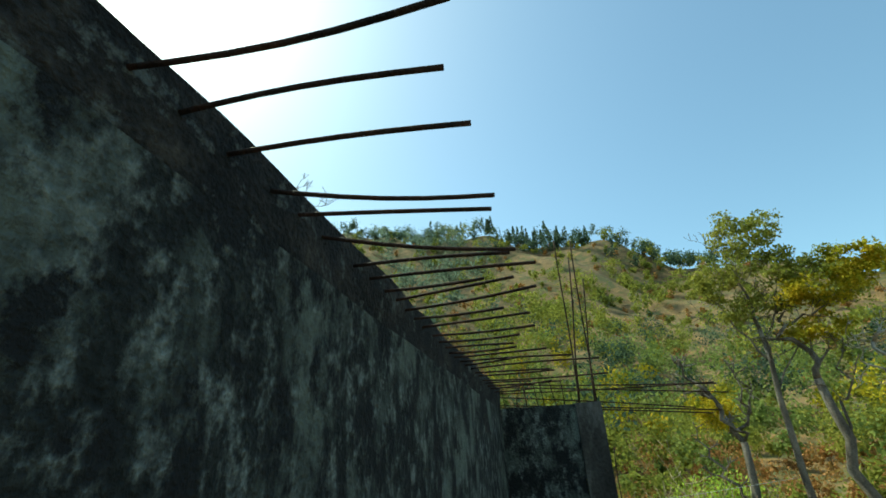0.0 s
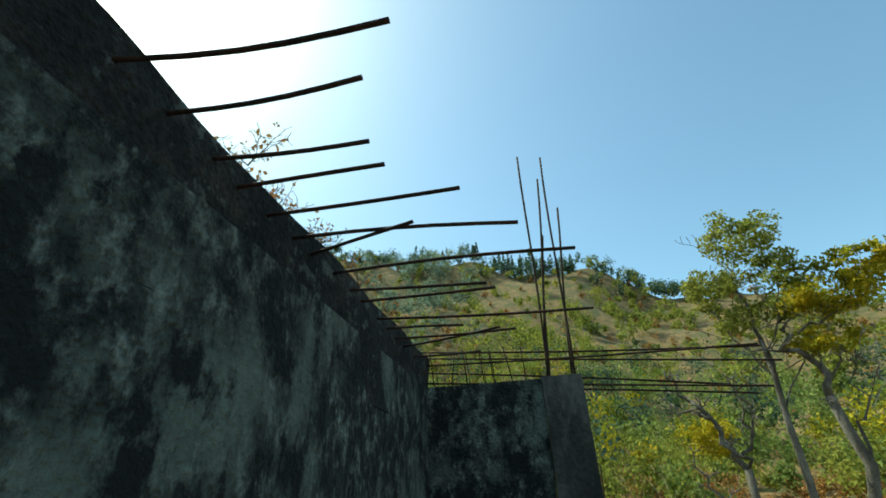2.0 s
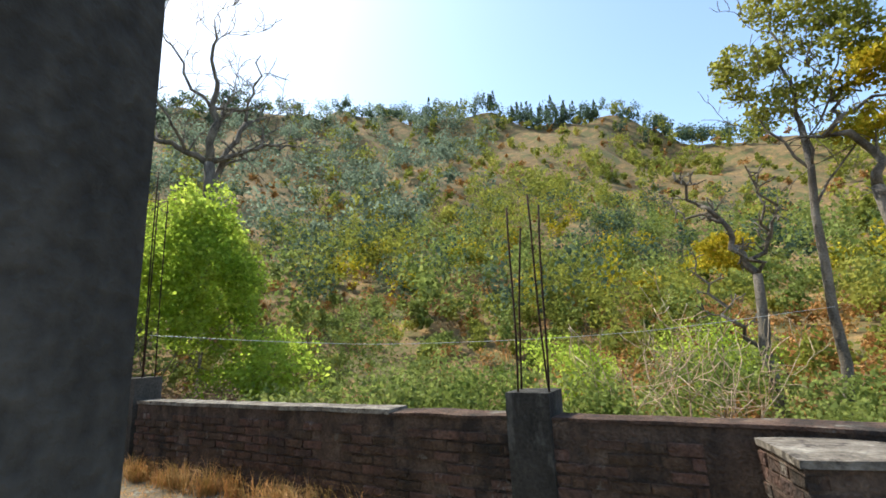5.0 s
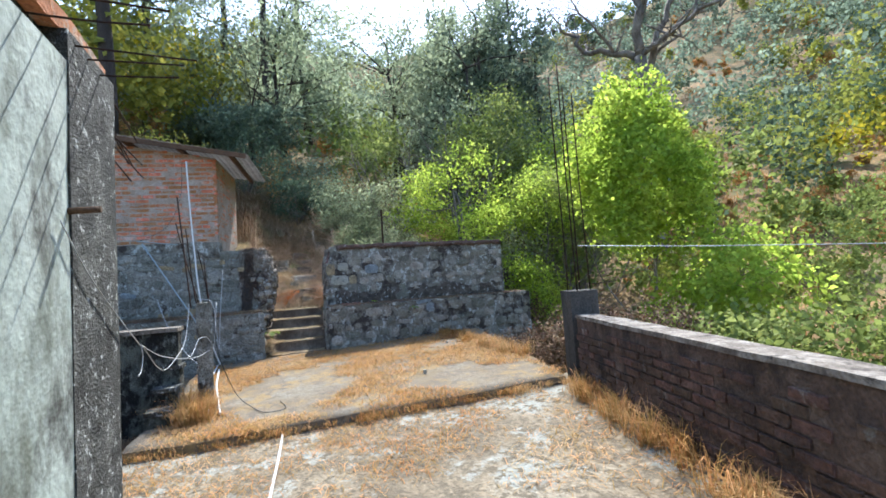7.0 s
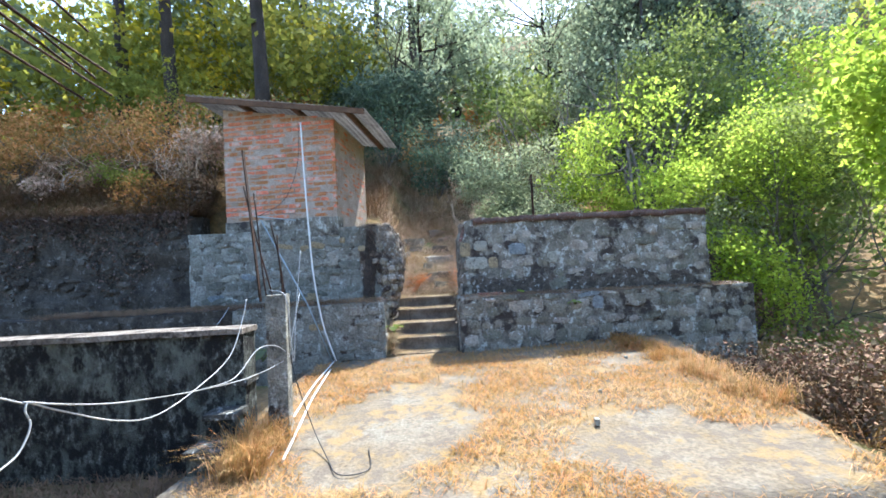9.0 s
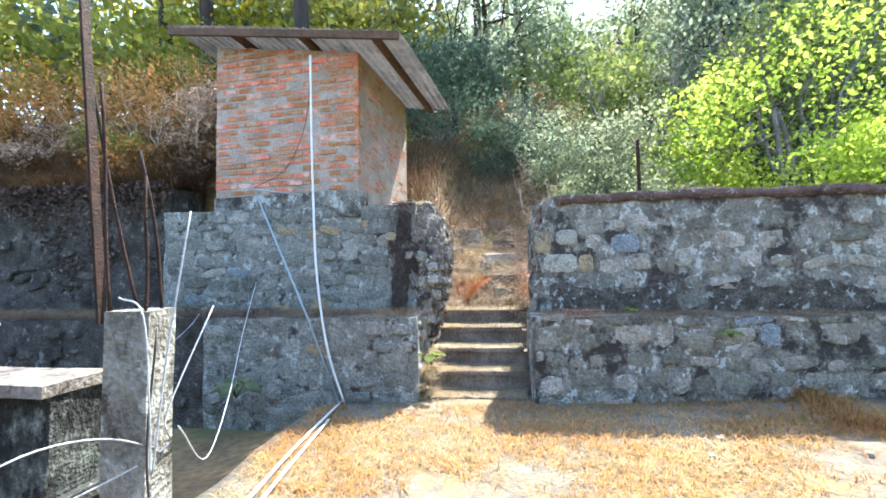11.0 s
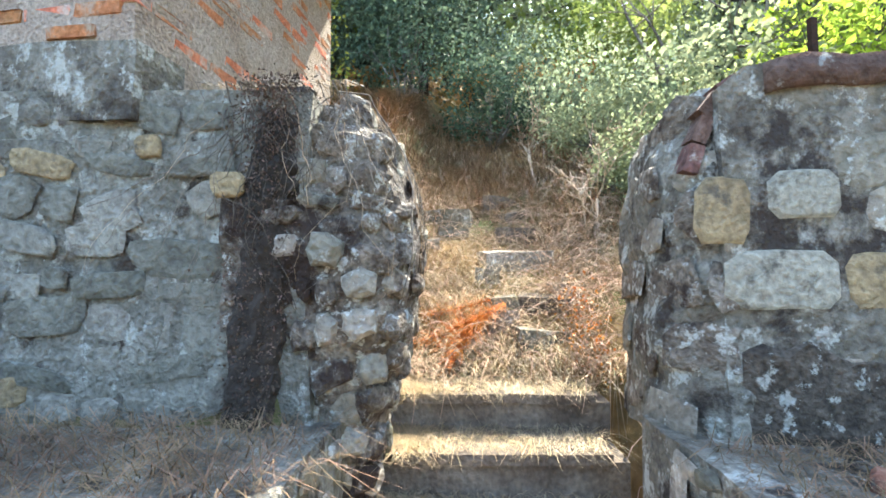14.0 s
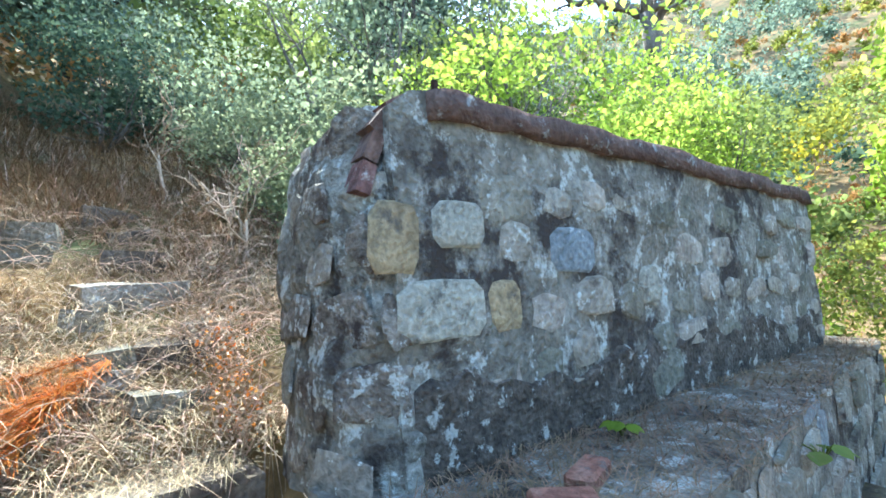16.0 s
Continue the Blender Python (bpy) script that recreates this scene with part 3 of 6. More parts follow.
def lay_stones(parent, m, width, height, row=(0.09, 0.22), stone=(0.09, 0.36), proud=0.02, skip=0.08, keep_out=None, special=0.03, cover=(0.7, 1.0), stones=STONES):
    """Rows of stones on a face: m maps x along the face, z up, -y out of it."""
    z = 0.02
    while z < height - 0.06:
        h = min(rng_stone.uniform(*row), height - z)
        x = rng_stone.uniform(-0.1, 0.05)
        while x < width - 0.05:
            w = rng_stone.uniform(*stone)
            x1, x2 = max(x, 0.0), min(x + w, width)
            if x2 - x1 > 0.06 and rng_stone.random() > skip and not (keep_out and keep_out((x1 + x2) / 2, z + h / 2)):
                pool = SPECIAL[rng_stone.choice(list(SPECIAL))] if rng_stone.random() < special else stones
                ob = new("stone", rng_stone.choice(pool))
                ob.parent = parent
                hh = h * rng_stone.uniform(cover[0] - 0.1, cover[1] + 0.05)
                ob.matrix_local = m @ Matrix.Translation(((x1 + x2) / 2, 0.004, z + h / 2 + rng_stone.uniform(-0.04, 0.04))) @ Matrix.Rotation(rng_stone.uniform(-0.25, 0.25), 4, "Y") @ Matrix.Diagonal(((x2 - x1) * rng_stone.uniform(*cover), proud * rng_stone.uniform(0.4, 1.6), hh * 0.95, 1))
            x += w
        z += h


def face(origin, direction):
    """Maps face coordinates (x along, -y out, z up) into the world; direction: the way of +x in the plan, the outside on its right hand."""
    d = Vector((direction[0], direction[1], 0)).normalized()
    return Matrix(((d.x, -d.y, 0, origin[0]), (d.y, d.x, 0, origin[1]), (0, 0, 1, origin[2]), (0, 0, 0, 1)))


def rubble_wall(name, lo, hi, label, seed, m=None, step=0.18, amount=0.03, material="mortar"):
    bm = bmesh.new()
    rough_block(bm, lo, hi, step, amount, seed, m)
    return tagged(part(name, bm, M[material], None), label, "retaining wall", kind="structure")


# right of the steps: lower tier, ledge and upper tier
rw_low = rubble_wall("wall_terrace_low", (-10.6, 2.03, -0.8), (-9.72, 6.5, 1.04), "lower tier of a rubble stone retaining wall with a ledge", 31)
lay_stones(rw_low, face((-9.715, 2.03, 0.1), (0, 1)), 4.45, 0.95, (0.13, 0.26), (0.16, 0.42))
lay_stones(rw_low, face((-10.4, 2.02, 0.6), (1, 0)), 0.68, 0.45)
up_m = Matrix.Translation((-10.36, 2.1, 0)) @ Matrix.Rotation(math.atan2(3.9, 0.38), 4, "Z")
up_len = 3.92
def up_top(x):
    """Height of the upper tier's top: a rounded shoulder by the steps."""
    return float(np.interp(x, (0.0, 0.03, 0.09, 0.19, 0.30, 1.2, 2.4, up_len + 0.1), (1.96, 2.08, 2.18, 2.255, 2.28, 2.28, 2.265, 2.235)))


bm = bmesh.new()
us = (0.12, 0.19, 0.30) + tuple(np.linspace(0.42, up_len, 28))
nz = 12
grid = {}
for i, x in enumerate(us):
    for j in range(nz + 1):
        for k, y in enumerate((0.0, 0.16, 0.33, 0.5)):
            if i in (0, len(us) - 1) or j in (0, nz) or k in (0, 3):
                q = Vector((x, y, 0.9 + (up_top(x) - 0.9) * j / nz))
                grid[i, j, k] = bm.verts.new(up_m @ (q + noise.noise_vector(q * 3.1 + Vector((7, 0, 0))) * 0.028))
for i in range(len(us) - 1):
    for j in range(nz):
        bm.faces.new((grid[i, j, 0], grid[i + 1, j, 0], grid[i + 1, j + 1, 0], grid[i, j + 1, 0]))
        bm.faces.new((grid[i, j, 3], grid[i, j + 1, 3], grid[i + 1, j + 1, 3], grid[i + 1, j, 3]))
    for k in range(3):
        bm.faces.new((grid[i, nz, k], grid[i + 1, nz, k], grid[i + 1, nz, k + 1], grid[i, nz, k + 1]))
for j in range(nz):
    for k in range(3):
        for i in (0, len(us) - 1):
            bm.faces.new((grid[i, j, k], grid[i, j + 1, k], grid[i, j + 1, k + 1], grid[i, j, k + 1]))
bmesh.ops.recalc_face_normals(bm, faces=bm.faces)
rw_up = tagged(part("wall_terrace_up", bm, M["mortar"], None), "upper tier of a rubble retaining wall with lichened stones and a rounded end", "retaining wall", kind="structure")
SET_STONES = ((0.95, 1.76, 0.31, 0.20, "blue_stone"), (0.55, 1.555, 0.17, 0.20, "tan_stone"), (0.29, 1.56, 0.38, 0.21, "pale_stone"), (0.11, 1.79, 0.19, 0.24, "tan_stone"),
                        (1.50, 1.60, 0.17, 0.19, "pale_stone"), (0.36, 1.84, 0.24, 0.17, "pale_stone"))
lay_stones(rw_up, up_m @ Matrix.Translation((0, 0.0, 1.05)), up_len, 1.08, (0.13, 0.24), (0.16, 0.42), keep_out=lambda x, z: z > 1.0 or x < 0.34 or any(abs(x - q[0]) < q[2] * 0.62 + 0.04 and abs(z + 1.05 - q[1]) < q[3] * 0.62 + 0.03 for q in SET_STONES), special=0.03)
for x, z, w, h, key in SET_STONES:
    ob = new("stone", SPECIAL[key][0] if key in SPECIAL else rng_stone.choice(STONES))
    ob.parent = rw_up
    ob.matrix_local = up_m @ Matrix.Translation((x, -0.004 if x < 0.5 else 0.004, z)) @ Matrix.Rotation(rng_stone.uniform(-0.08, 0.08), 4, "Y") @ Matrix.Diagonal((w, 0.024, h, 1))
bm = bmesh.new()
pts = [(0.24, 2.285), (0.31, 2.305), (1.2, 2.305), (2.4, 2.29), (up_len, 2.262)]
cap = []
for x, z in pts:
    cap.append([bm.verts.new(up_m @ Vector((x + dx, y, z + dz))) for y, dx, dz in ((-0.032, 0, -0.11), (-0.028, -0.005, -0.012), (0.50, -0.005, -0.012), (0.506, 0, -0.11))])
for a, b in zip(cap, cap[1:]):
    for i in range(4):
        bm.faces.new((a[i], b[i], b[(i + 1) % 4], a[(i + 1) % 4]))
bm.faces.new(cap[0])
bm.faces.new(cap[-1][::-1])
bmesh.ops.recalc_face_normals(bm, faces=bm.faces)
bmesh.ops.subdivide_edges(bm, edges=[e for e in bm.edges if e.calc_length() > 0.55], cuts=12)
for v in bm.verts:
    v.co += noise.noise_vector(v.co * 6) * 0.026
for f in bm.faces:
    f.smooth = True
part("cap", bm, M["cap_brick"], rw_up, "dusky worn brick cap")
# added rough sheet for the dark moss stain at upper tier's foot, edge broken
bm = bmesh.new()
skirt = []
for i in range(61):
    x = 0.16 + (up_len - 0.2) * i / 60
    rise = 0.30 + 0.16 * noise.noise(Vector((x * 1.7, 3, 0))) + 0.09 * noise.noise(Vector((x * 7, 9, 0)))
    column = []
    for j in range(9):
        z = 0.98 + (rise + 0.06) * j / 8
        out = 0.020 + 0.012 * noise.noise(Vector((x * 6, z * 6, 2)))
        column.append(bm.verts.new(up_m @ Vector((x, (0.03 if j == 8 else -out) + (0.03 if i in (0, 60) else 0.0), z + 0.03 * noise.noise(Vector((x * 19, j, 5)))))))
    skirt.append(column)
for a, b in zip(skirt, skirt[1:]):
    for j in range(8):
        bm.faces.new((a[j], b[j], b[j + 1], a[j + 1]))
part("stain_skirt", bm, M["mossy_mortar"], rw_up, "thin sheet for the dark moss stain on the wall foot")
for k, (x, z, tilt) in enumerate(((0.03, 1.99, 75), (0.052, 2.085, 66), (0.095, 2.175, 50), (0.165, 2.25, 30), (0.255, 2.292, 10), (0.37, 2.30, 2))):
    for j in range(3):
        bm = bmesh.new()
        rough_block(bm, (-0.05, -0.082, -0.03), (0.05, 0.082, 0.02), 0.05, 0.014, 900 + k * 5 + j, up_m @ Matrix.Translation((x + 0.012, 0.115 + 0.165 * j, z - 0.014)) @ Matrix.Rotation(-radians(tilt), 4, "Y"))
        part("brick", bm, M["cap_brick"], rw_up, "dusky red brick on the rounded end")

# left of the steps
lw_low = rubble_wall("wall_bank_low", (-10.7, -1.4, -0.8), (-9.86, 0.88, 1.03), "lower rubble stone wall under the hut", 33, material="grey_render")
lay_stones(lw_low, face((-9.855, -1.4, 0.0), (0, 1)), 2.25, 1.02, (0.13, 0.22), (0.18, 0.42), skip=0.2, stones=GREY_STONES)
# far stretch of the same wall, its shade put into a darker material
lw_far = rubble_wall("wall_bank_low_far", (-10.7, -7.5, -0.8), (-9.88, -1.404, 1.02), "overgrown mossy stretch of the lower rubble wall, darkened for shade", 34, amount=0.05, material="moss_shade_rubble")
lay_stones(lw_far, face((-9.865, -7.2, 0.0), (0, 1)), 5.7, 1.0, (0.13, 0.22), (0.16, 0.36), skip=0.35, stones=SHADE_STONES, special=0)
lay_stones(lw_low, face((-9.88, 0.885, 0.35), (-1, 0)), 0.75, 0.65)
lw_up = rubble_wall("wall_bank_up", (-12.3, -2.35, 0.7), (-10.47, 0.78, 2.27), "upper rubble stone wall, partly rendered, that carries the hut", 35, material="grey_render")
lay_stones(lw_up, face((-10.465, -2.35, 1.02), (0, 1)), 2.85, 1.22, skip=0.08, stones=GREY_STONES, cover=(0.9, 1.08), proud=0.013, special=0.05)
bank = rubble_wall("wall_bank_far", (-11.3, -7.5, 0.9), (-10.62, -2.36, 2.62), "rough bank of stone and earth beside the hut, coloured dark for shade", 36, step=0.13, amount=0.12, material="moss_shade_rubble")
lay_stones(bank, face((-10.585, -7.4, 1.0), (0, 1)), 5.0, 1.5, skip=0.55, stones=SHADE_STONES, special=0)



def rock_mesh(name, seed, material):
    """A chunky broken stone: unit outline in x and z, two uneven rings towards -y."""
    r = random.Random(seed)
    bm = bmesh.new()
    n = 9
    rings = []
    for depth, size in ((0.25, 1.0), (-0.55, 0.93), (-1.0, 0.62)):
        ring = []
        for i in range(n):
            a = math.tau * (i + random.Random(seed * 31 + i).uniform(-0.3, 0.3)) / n
            c, q = math.cos(a), math.sin(a)
            k = 0.5 / max(abs(c), abs(q)) ** 0.95 * size * random.Random(seed * 17 + i).uniform(0.74, 1.06)
            ring.append(bm.verts.new((c * k * r.uniform(0.94, 1.04), depth * r.uniform(0.82, 1.1), q * k * r.uniform(0.94, 1.04))))
        rings.append(ring)
    mid = bm.verts.new((r.uniform(-0.12, 0.12), -r.uniform(1.0, 1.2), r.uniform(-0.12, 0.12)))
    for a, b in zip(rings, rings[1:]):
        for i in range(n):
            bm.faces.new((a[i], a[(i + 1) % n], b[(i + 1) % n], b[i]))
    for i in range(n):
        bm.faces.new((rings[-1][i], rings[-1][(i + 1) % n], mid))
    bmesh.ops.recalc_face_normals(bm, faces=bm.faces)
    if sum(f.normal.y for f in bm.faces) > 0:
        bmesh.ops.reverse_faces(bm, faces=bm.faces)
    me = bpy.data.meshes.new(name)
    bm.to_mesh(me)
    bm.free()
    me.materials.append(M[material])
    return me


ROCKS = [rock_mesh("stone", 800 + i, ("rough_rubble", "stone", "rough_rubble", "rough_rubble", "stone", "rough_rubble", "rough_rubble")[i % 7]) for i in range(14)]


def rubble_end(name, label, curve, z0, z1, inward, material, seed, row=(0.09, 0.2), stone=(0.1, 0.3), skip=0.12, deep=(0.012, 0.04), stop=99.0):
    """A rounded end of a rubble wall: a rough skin along a curve in the plan, drawn in with height, its top closed inwards, and stones set in it."""
    r = random.Random(seed)
    pts = [Vector((*p, 0)) for p in curve]
    line = []
    ext = [2 * pts[0] - pts[1]] + pts + [2 * pts[-1] - pts[-2]]
    for a, b, c, d in zip(ext, ext[1:], ext[2:], ext[3:]):
        n = max(2, int((c - b).length / 0.035))
        for k in range(n):
            s = k / n
            line.append(0.5 * ((2 * b) + (c - a) * s + (2 * a - 5 * b + 4 * c - d) * s * s + (3 * b - a - 3 * c + d) * s ** 3))
    line.append(pts[-1])
    out = []
    for i in range(len(line)):
        w = (line[min(i + 1, len(line) - 1)] - line[max(i - 1, 0)]).normalized()
        out.append(Vector((w.y, -w.x, 0)))
    zs = list(np.arange(z0, z1, 0.045)) + [z1]

    def at(i, z, more=0.0):
        p = line[i] - out[i] * (float(np.interp(z, *inward)) + more)
        p.z = z
        lump = noise.noise(p * 5 + Vector((seed, 0, 0))) * 0.035 + noise.noise(p * 14 + Vector((seed, 3, 0))) * 0.018
        return p + out[i] * lump

    bm = bmesh.new()
    rows = [[bm.verts.new(at(i, z)) for i in range(len(line))] for z in zs]
    for more, rise in ((0.08, 0.012), (0.2, 0.02), (0.36, 0.0), (0.40, -0.12)):
        rows.append([bm.verts.new(at(i, z1, more) + Vector((0, 0, rise + noise.noise(line[i] * 9) * 0.02))) for i in range(len(line))])
    for a, b in zip(rows, rows[1:]):
        for i in range(len(line) - 1):
            bm.faces.new((a[i], a[i + 1], b[i + 1], b[i]))
    wall = tagged(part(name, bm, M[material], None), label, "retaining wall", kind="structure")
    run = [0.0]
    for a, b in zip(line, line[1:]):
        run.append(run[-1] + (b - a).length)
    z = z0 + 0.02
    while z < z1 - 0.06:
        h = r.uniform(*row)
        x = r.uniform(0.0, 0.1)
        while x < min(run[-1], stop) - 0.05:
            w = r.uniform(*stone)
            i = min(range(len(run)), key=lambda k: abs(run[k] - x - w / 2))
            if r.random() > skip:
                zz = min(z + h / 2 + r.uniform(-0.03, 0.03), z1 - 0.03)
                t = Vector((-out[i].y, out[i].x, 0))
                p = at(i, zz)
                ob = new("stone", r.choice(ROCKS))
                ob.parent = wall
                turn = Matrix(((t.x, -out[i].x, 0, p.x), (t.y, -out[i].y, 0, p.y), (0, 0, 1, zz), (0, 0, 0, 1)))
                ob.matrix_local = turn @ Matrix.Rotation(r.uniform(-0.3, 0.3), 4, "Y") @ Matrix.Rotation(r.uniform(-0.15, 0.15), 4, "X") @ Matrix.Diagonal((w * r.uniform(0.85, 1.05), r.uniform(*deep), h * r.uniform(0.8, 1.05), 1))
            x += w
        z += h
    return wall


rubble_end("wall_bank_end", "rounded rubble end of the upper wall beside the steps, brown and overgrown", ((-10.45, 0.46), (-10.44, 0.72), (-10.445, 0.92), (-10.49, 1.05), (-10.60, 1.12), (-10.80, 1.15), (-11.1, 1.12), (-11.5, 1.08), (-12.1, 1.05)),
           0.35, 2.29, ((0.35, 0.85, 1.05, 1.35, 1.7, 1.95, 2.1, 2.2, 2.29), (0.22, 0.15, 0.11, 0.03, 0.0, 0.03, 0.09, 0.17, 0.27)), "rough_rubble", 51, (0.07, 0.17), (0.07, 0.24), 0.06, (0.012, 0.04))
rubble_end("wall_terrace_end", "rounded rubble end of the terrace wall beside the steps", ((-11.0, 2.12), (-10.75, 2.09), (-10.55, 2.085), (-10.44, 2.12), (-10.375, 2.20), (-10.345, 2.32), (-10.335, 2.45), (-10.36, 2.62)),
           0.95, 2.27, ((0.95, 1.9, 2.05, 2.15, 2.27), (0.0, 0.0, 0.035, 0.07, 0.17)), "mortar", 52, (0.12, 0.24), (0.14, 0.36), 0.08, (0.004, 0.016), 0.72)

# steps
STEPS = ((-9.98, 0.22), (-10.25, 0.42), (-10.52, 0.62), (-10.80, 0.82), (-11.05, 1.00))
flight = thing("stone_steps", "worn straw-strewn stone steps between two retaining walls", "steps", kind="structure", at=(-10.3, 1.5, 0))
for i, (x, z) in enumerate(STEPS):
    bm = bmesh.new()
    rough_block(bm, (x - 0.45, 0.90, z - 0.45), (x, 2.06, z - 0.045), 0.15, 0.010, 50 + i)
    part("riser", bm, M["step_stone"], flight)
    bm = bmesh.new()
    rough_block(bm, (x - 0.40, 1.0 + 0.02 * i, z - 0.045), (x + 0.03, 1.98, z), 0.09, 0.012, 60 + i)
    part("tread", bm, M["step_stone"], flight, "worn straw-covered tread")

# pit side: low wall, sunken floor and slab treads
bm = bmesh.new()
rough_block(bm, (-7.15, -6.5, -0.6), (-6.87, 0.0, 1.06), 0.2, 0.02, 41)
pit_wall = tagged(part("wall_pit", bm, M["mossy"], None), "blackened low wall along the sunken passage", "wall", kind="structure")
bm = bmesh.new()
rough_block(bm, (-7.16, -6.5, 1.062), (-6.85, 0.02, 1.11), 0.14, 0.012, 42)
part("coping", bm, M["cement"], pit_wall, "pale worn cement coping")

# ---- hut ----
HUT = Matrix.Translation((-10.43, 0.13, 0)) @ Matrix.Rotation(radians(180 - 7), 4, "Z")  # x: back from the front, y: to its left end (-y world)
hut = thing("hut", "small hut of red brick with a lean-to tin roof", "hut", at=(-11.3, -0.8, 2.3))


def hut_z(x, y):
    """Height of the wall top: it falls towards the steps."""
    return 4.11 + 0.155 * y


for lo, hi in (((0.012, 0.012, 2.2), (0.22, 1.95, 0)), ((0.22, 0.012, 2.2), (1.85, 0.22, 0)), ((1.65, 0.22, 2.2), (1.85, 1.95, 0)), ((0.22, 1.73, 2.2), (1.65, 1.94, 0))):
    bm = bmesh.new()
    for v in box(bm, lo, (hi[0], hi[1], 3.0)):
        if v.co.z > 2.9:
            v.co.z = hut_z(v.co.x, v.co.y) - 0.01
    bmesh.ops.transform(bm, matrix=HUT, verts=bm.verts)
    part("wall", bm, M["lime_mortar"], hut, "sandy lime mortar between the bricks")

brick_me = []
for i in range(5):
    r = random.Random(300 + i)
    bm = bmesh.new()
    box(bm, (-0.5, -0.5, -0.5), (0.5, 0.5, 0.5), bevel=0.06)
    for v in bm.verts:
        v.co += Vector((r.uniform(-0.02, 0.02), r.uniform(-0.12, 0.12), r.uniform(-0.05, 0.05)))
    me = bpy.data.meshes.new("brick")
    bm.to_mesh(me)
    bm.free()
    me.materials.append(M["brick"])
    brick_me.append(me)
old_me = []
for me in brick_me:
    o = me.copy()
    o.materials.clear()
    o.materials.append(M["old_brick"])
    old_me.append(o)


def lay_bricks(parent, m, width, height_at, z0, course=0.083, length=0.235, pool=brick_me, proud=0.008, miss=0.03, depth=0.05, joint=0.016, rng=random.Random(8)):
    """Courses of bricks on a face: m maps x along, -y out, z up."""
    row = 0
    z = z0
    while z + course < max(height_at(0), height_at(width)):
        x = -(row % 2) * length / 2 - 0.02
        while x < width:
            x1, x2 = max(0.0, x + 0.006), min(width, x + length - 0.006)
            if x2 - x1 > 0.05 and z + course < height_at((x1 + x2) / 2) + 0.02 and rng.random() > miss:
                ob = new("brick", rng.choice(pool))
                ob.parent = parent
                ob.matrix_local = m @ Matrix.Translation(((x1 + x2) / 2, depth / 2 - proud * rng.uniform(0.2, 1.5), z + course / 2)) @ Matrix.Rotation(rng.uniform(-0.015, 0.015), 4, "Y") @ Matrix.Diagonal((x2 - x1, depth, (course - joint) * rng.uniform(0.85, 1.08), 1))
            x += length
        row += 1
        z += course


local_hut = Matrix.Translation(-hut.location)
front = HUT @ Matrix(((0, 1, 0, 0.012), (-1, 0, 0, 1.95), (0, 0, 1, 0), (0, 0, 0, 1)))
hut_front = thing("front_bricks", "", "")
hut_front.parent = hut
hut_front.location = -hut.location
lay_bricks(hut_front, front, 1.95, lambda x: hut_z(0, 1.95 - x), 2.46, course=0.086, length=0.225, joint=0.028, miss=0.10)
side = HUT @ Matrix(((1, 0, 0, 0.0), (0, 1, 0, 0.012), (0, 0, 1, 0), (0, 0, 0, 1)))
hut_side = thing("side_bricks", "", "")
hut_side.parent = hut
hut_side.location = -hut.location
lay_bricks(hut_side, side, 1.85, lambda x: hut_z(x, 0), 2.5, course=0.086, length=0.225, joint=0.03, proud=0.0005, miss=0.3)
# footing course and roof
bm = bmesh.new()
rough_block(bm, (-0.004, -0.005, 2.15), (0.25, 1.955, 2.46), 0.10, 0.014, 71, HUT)
part("footing", bm, M["mortar"], hut, "rubble footing")
for y in (-0.35, 0.55, 1.45):
    bm = bmesh.new()
    box(bm, (-0.28, y, hut_z(0, y) + 0.005), (2.15, y + 0.07, hut_z(0, y) + 0.075))
    bmesh.ops.transform(bm, matrix=HUT, verts=bm.verts)
    part("rafter", bm, M["timber"], hut, "dark old timber")
bm = bmesh.new()
nx, ny = 5, 90
sheet_v = []
for i in range(nx + 1):
    row = []
    for j in range(ny + 1):
        x, y = -0.32 + 2.55 * i / nx, -0.62 + 3.05 * j / ny
        row.append(bm.verts.new(HUT @ Vector((x, y, hut_z(x, y) + 0.10 + 0.012 * math.sin(j * math.tau / 3) + 0.015 * math.sin(x * 2 + y)))))
    sheet_v.append(row)
for i in range(nx):
    for j in range(ny):
        bm.faces.new((sheet_v[i][j], sheet_v[i + 1][j], sheet_v[i + 1][j + 1], sheet_v[i][j + 1]))
made = bmesh.ops.solidify(bm, geom=bm.faces[:], thickness=0.006)
part("roof", bm, M["tin"], hut, "dull corrugated tin sheet")
bm = bmesh.new()
box(bm, (-0.31, -0.6, 0), (-0.27, 2.4, 0.085))
for v in bm.verts:
    v.co.z += hut_z(0, v.co.y) + 0.0
bmesh.ops.transform(bm, matrix=HUT, verts=bm.verts)
part("fascia", bm, M["timber"], hut, "weathered timber fascia")

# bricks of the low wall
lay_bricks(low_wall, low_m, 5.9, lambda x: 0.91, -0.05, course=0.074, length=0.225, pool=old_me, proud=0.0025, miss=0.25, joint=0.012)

# brick pier against the low wall, near the way out of the house
bm = bmesh.new()
rough_block(bm, (0.912, 2.032, -0.3), (1.55, wall_y(1.0) - 0.01, 0.86), 0.15, 0.008, 14)
pier = tagged(part("pier_wall", bm, M["mud_mortar"], None), "weathered brick pier standing against the low boundary wall", "pier", kind="structure")
bm = bmesh.new()
rough_block(bm, (0.89, 2.01, 0.862), (1.57, wall_y(1.0) - 0.01, 0.895), 0.08, 0.012, 15)
part("coping", bm, M["cement"], pier, "worn cement top")
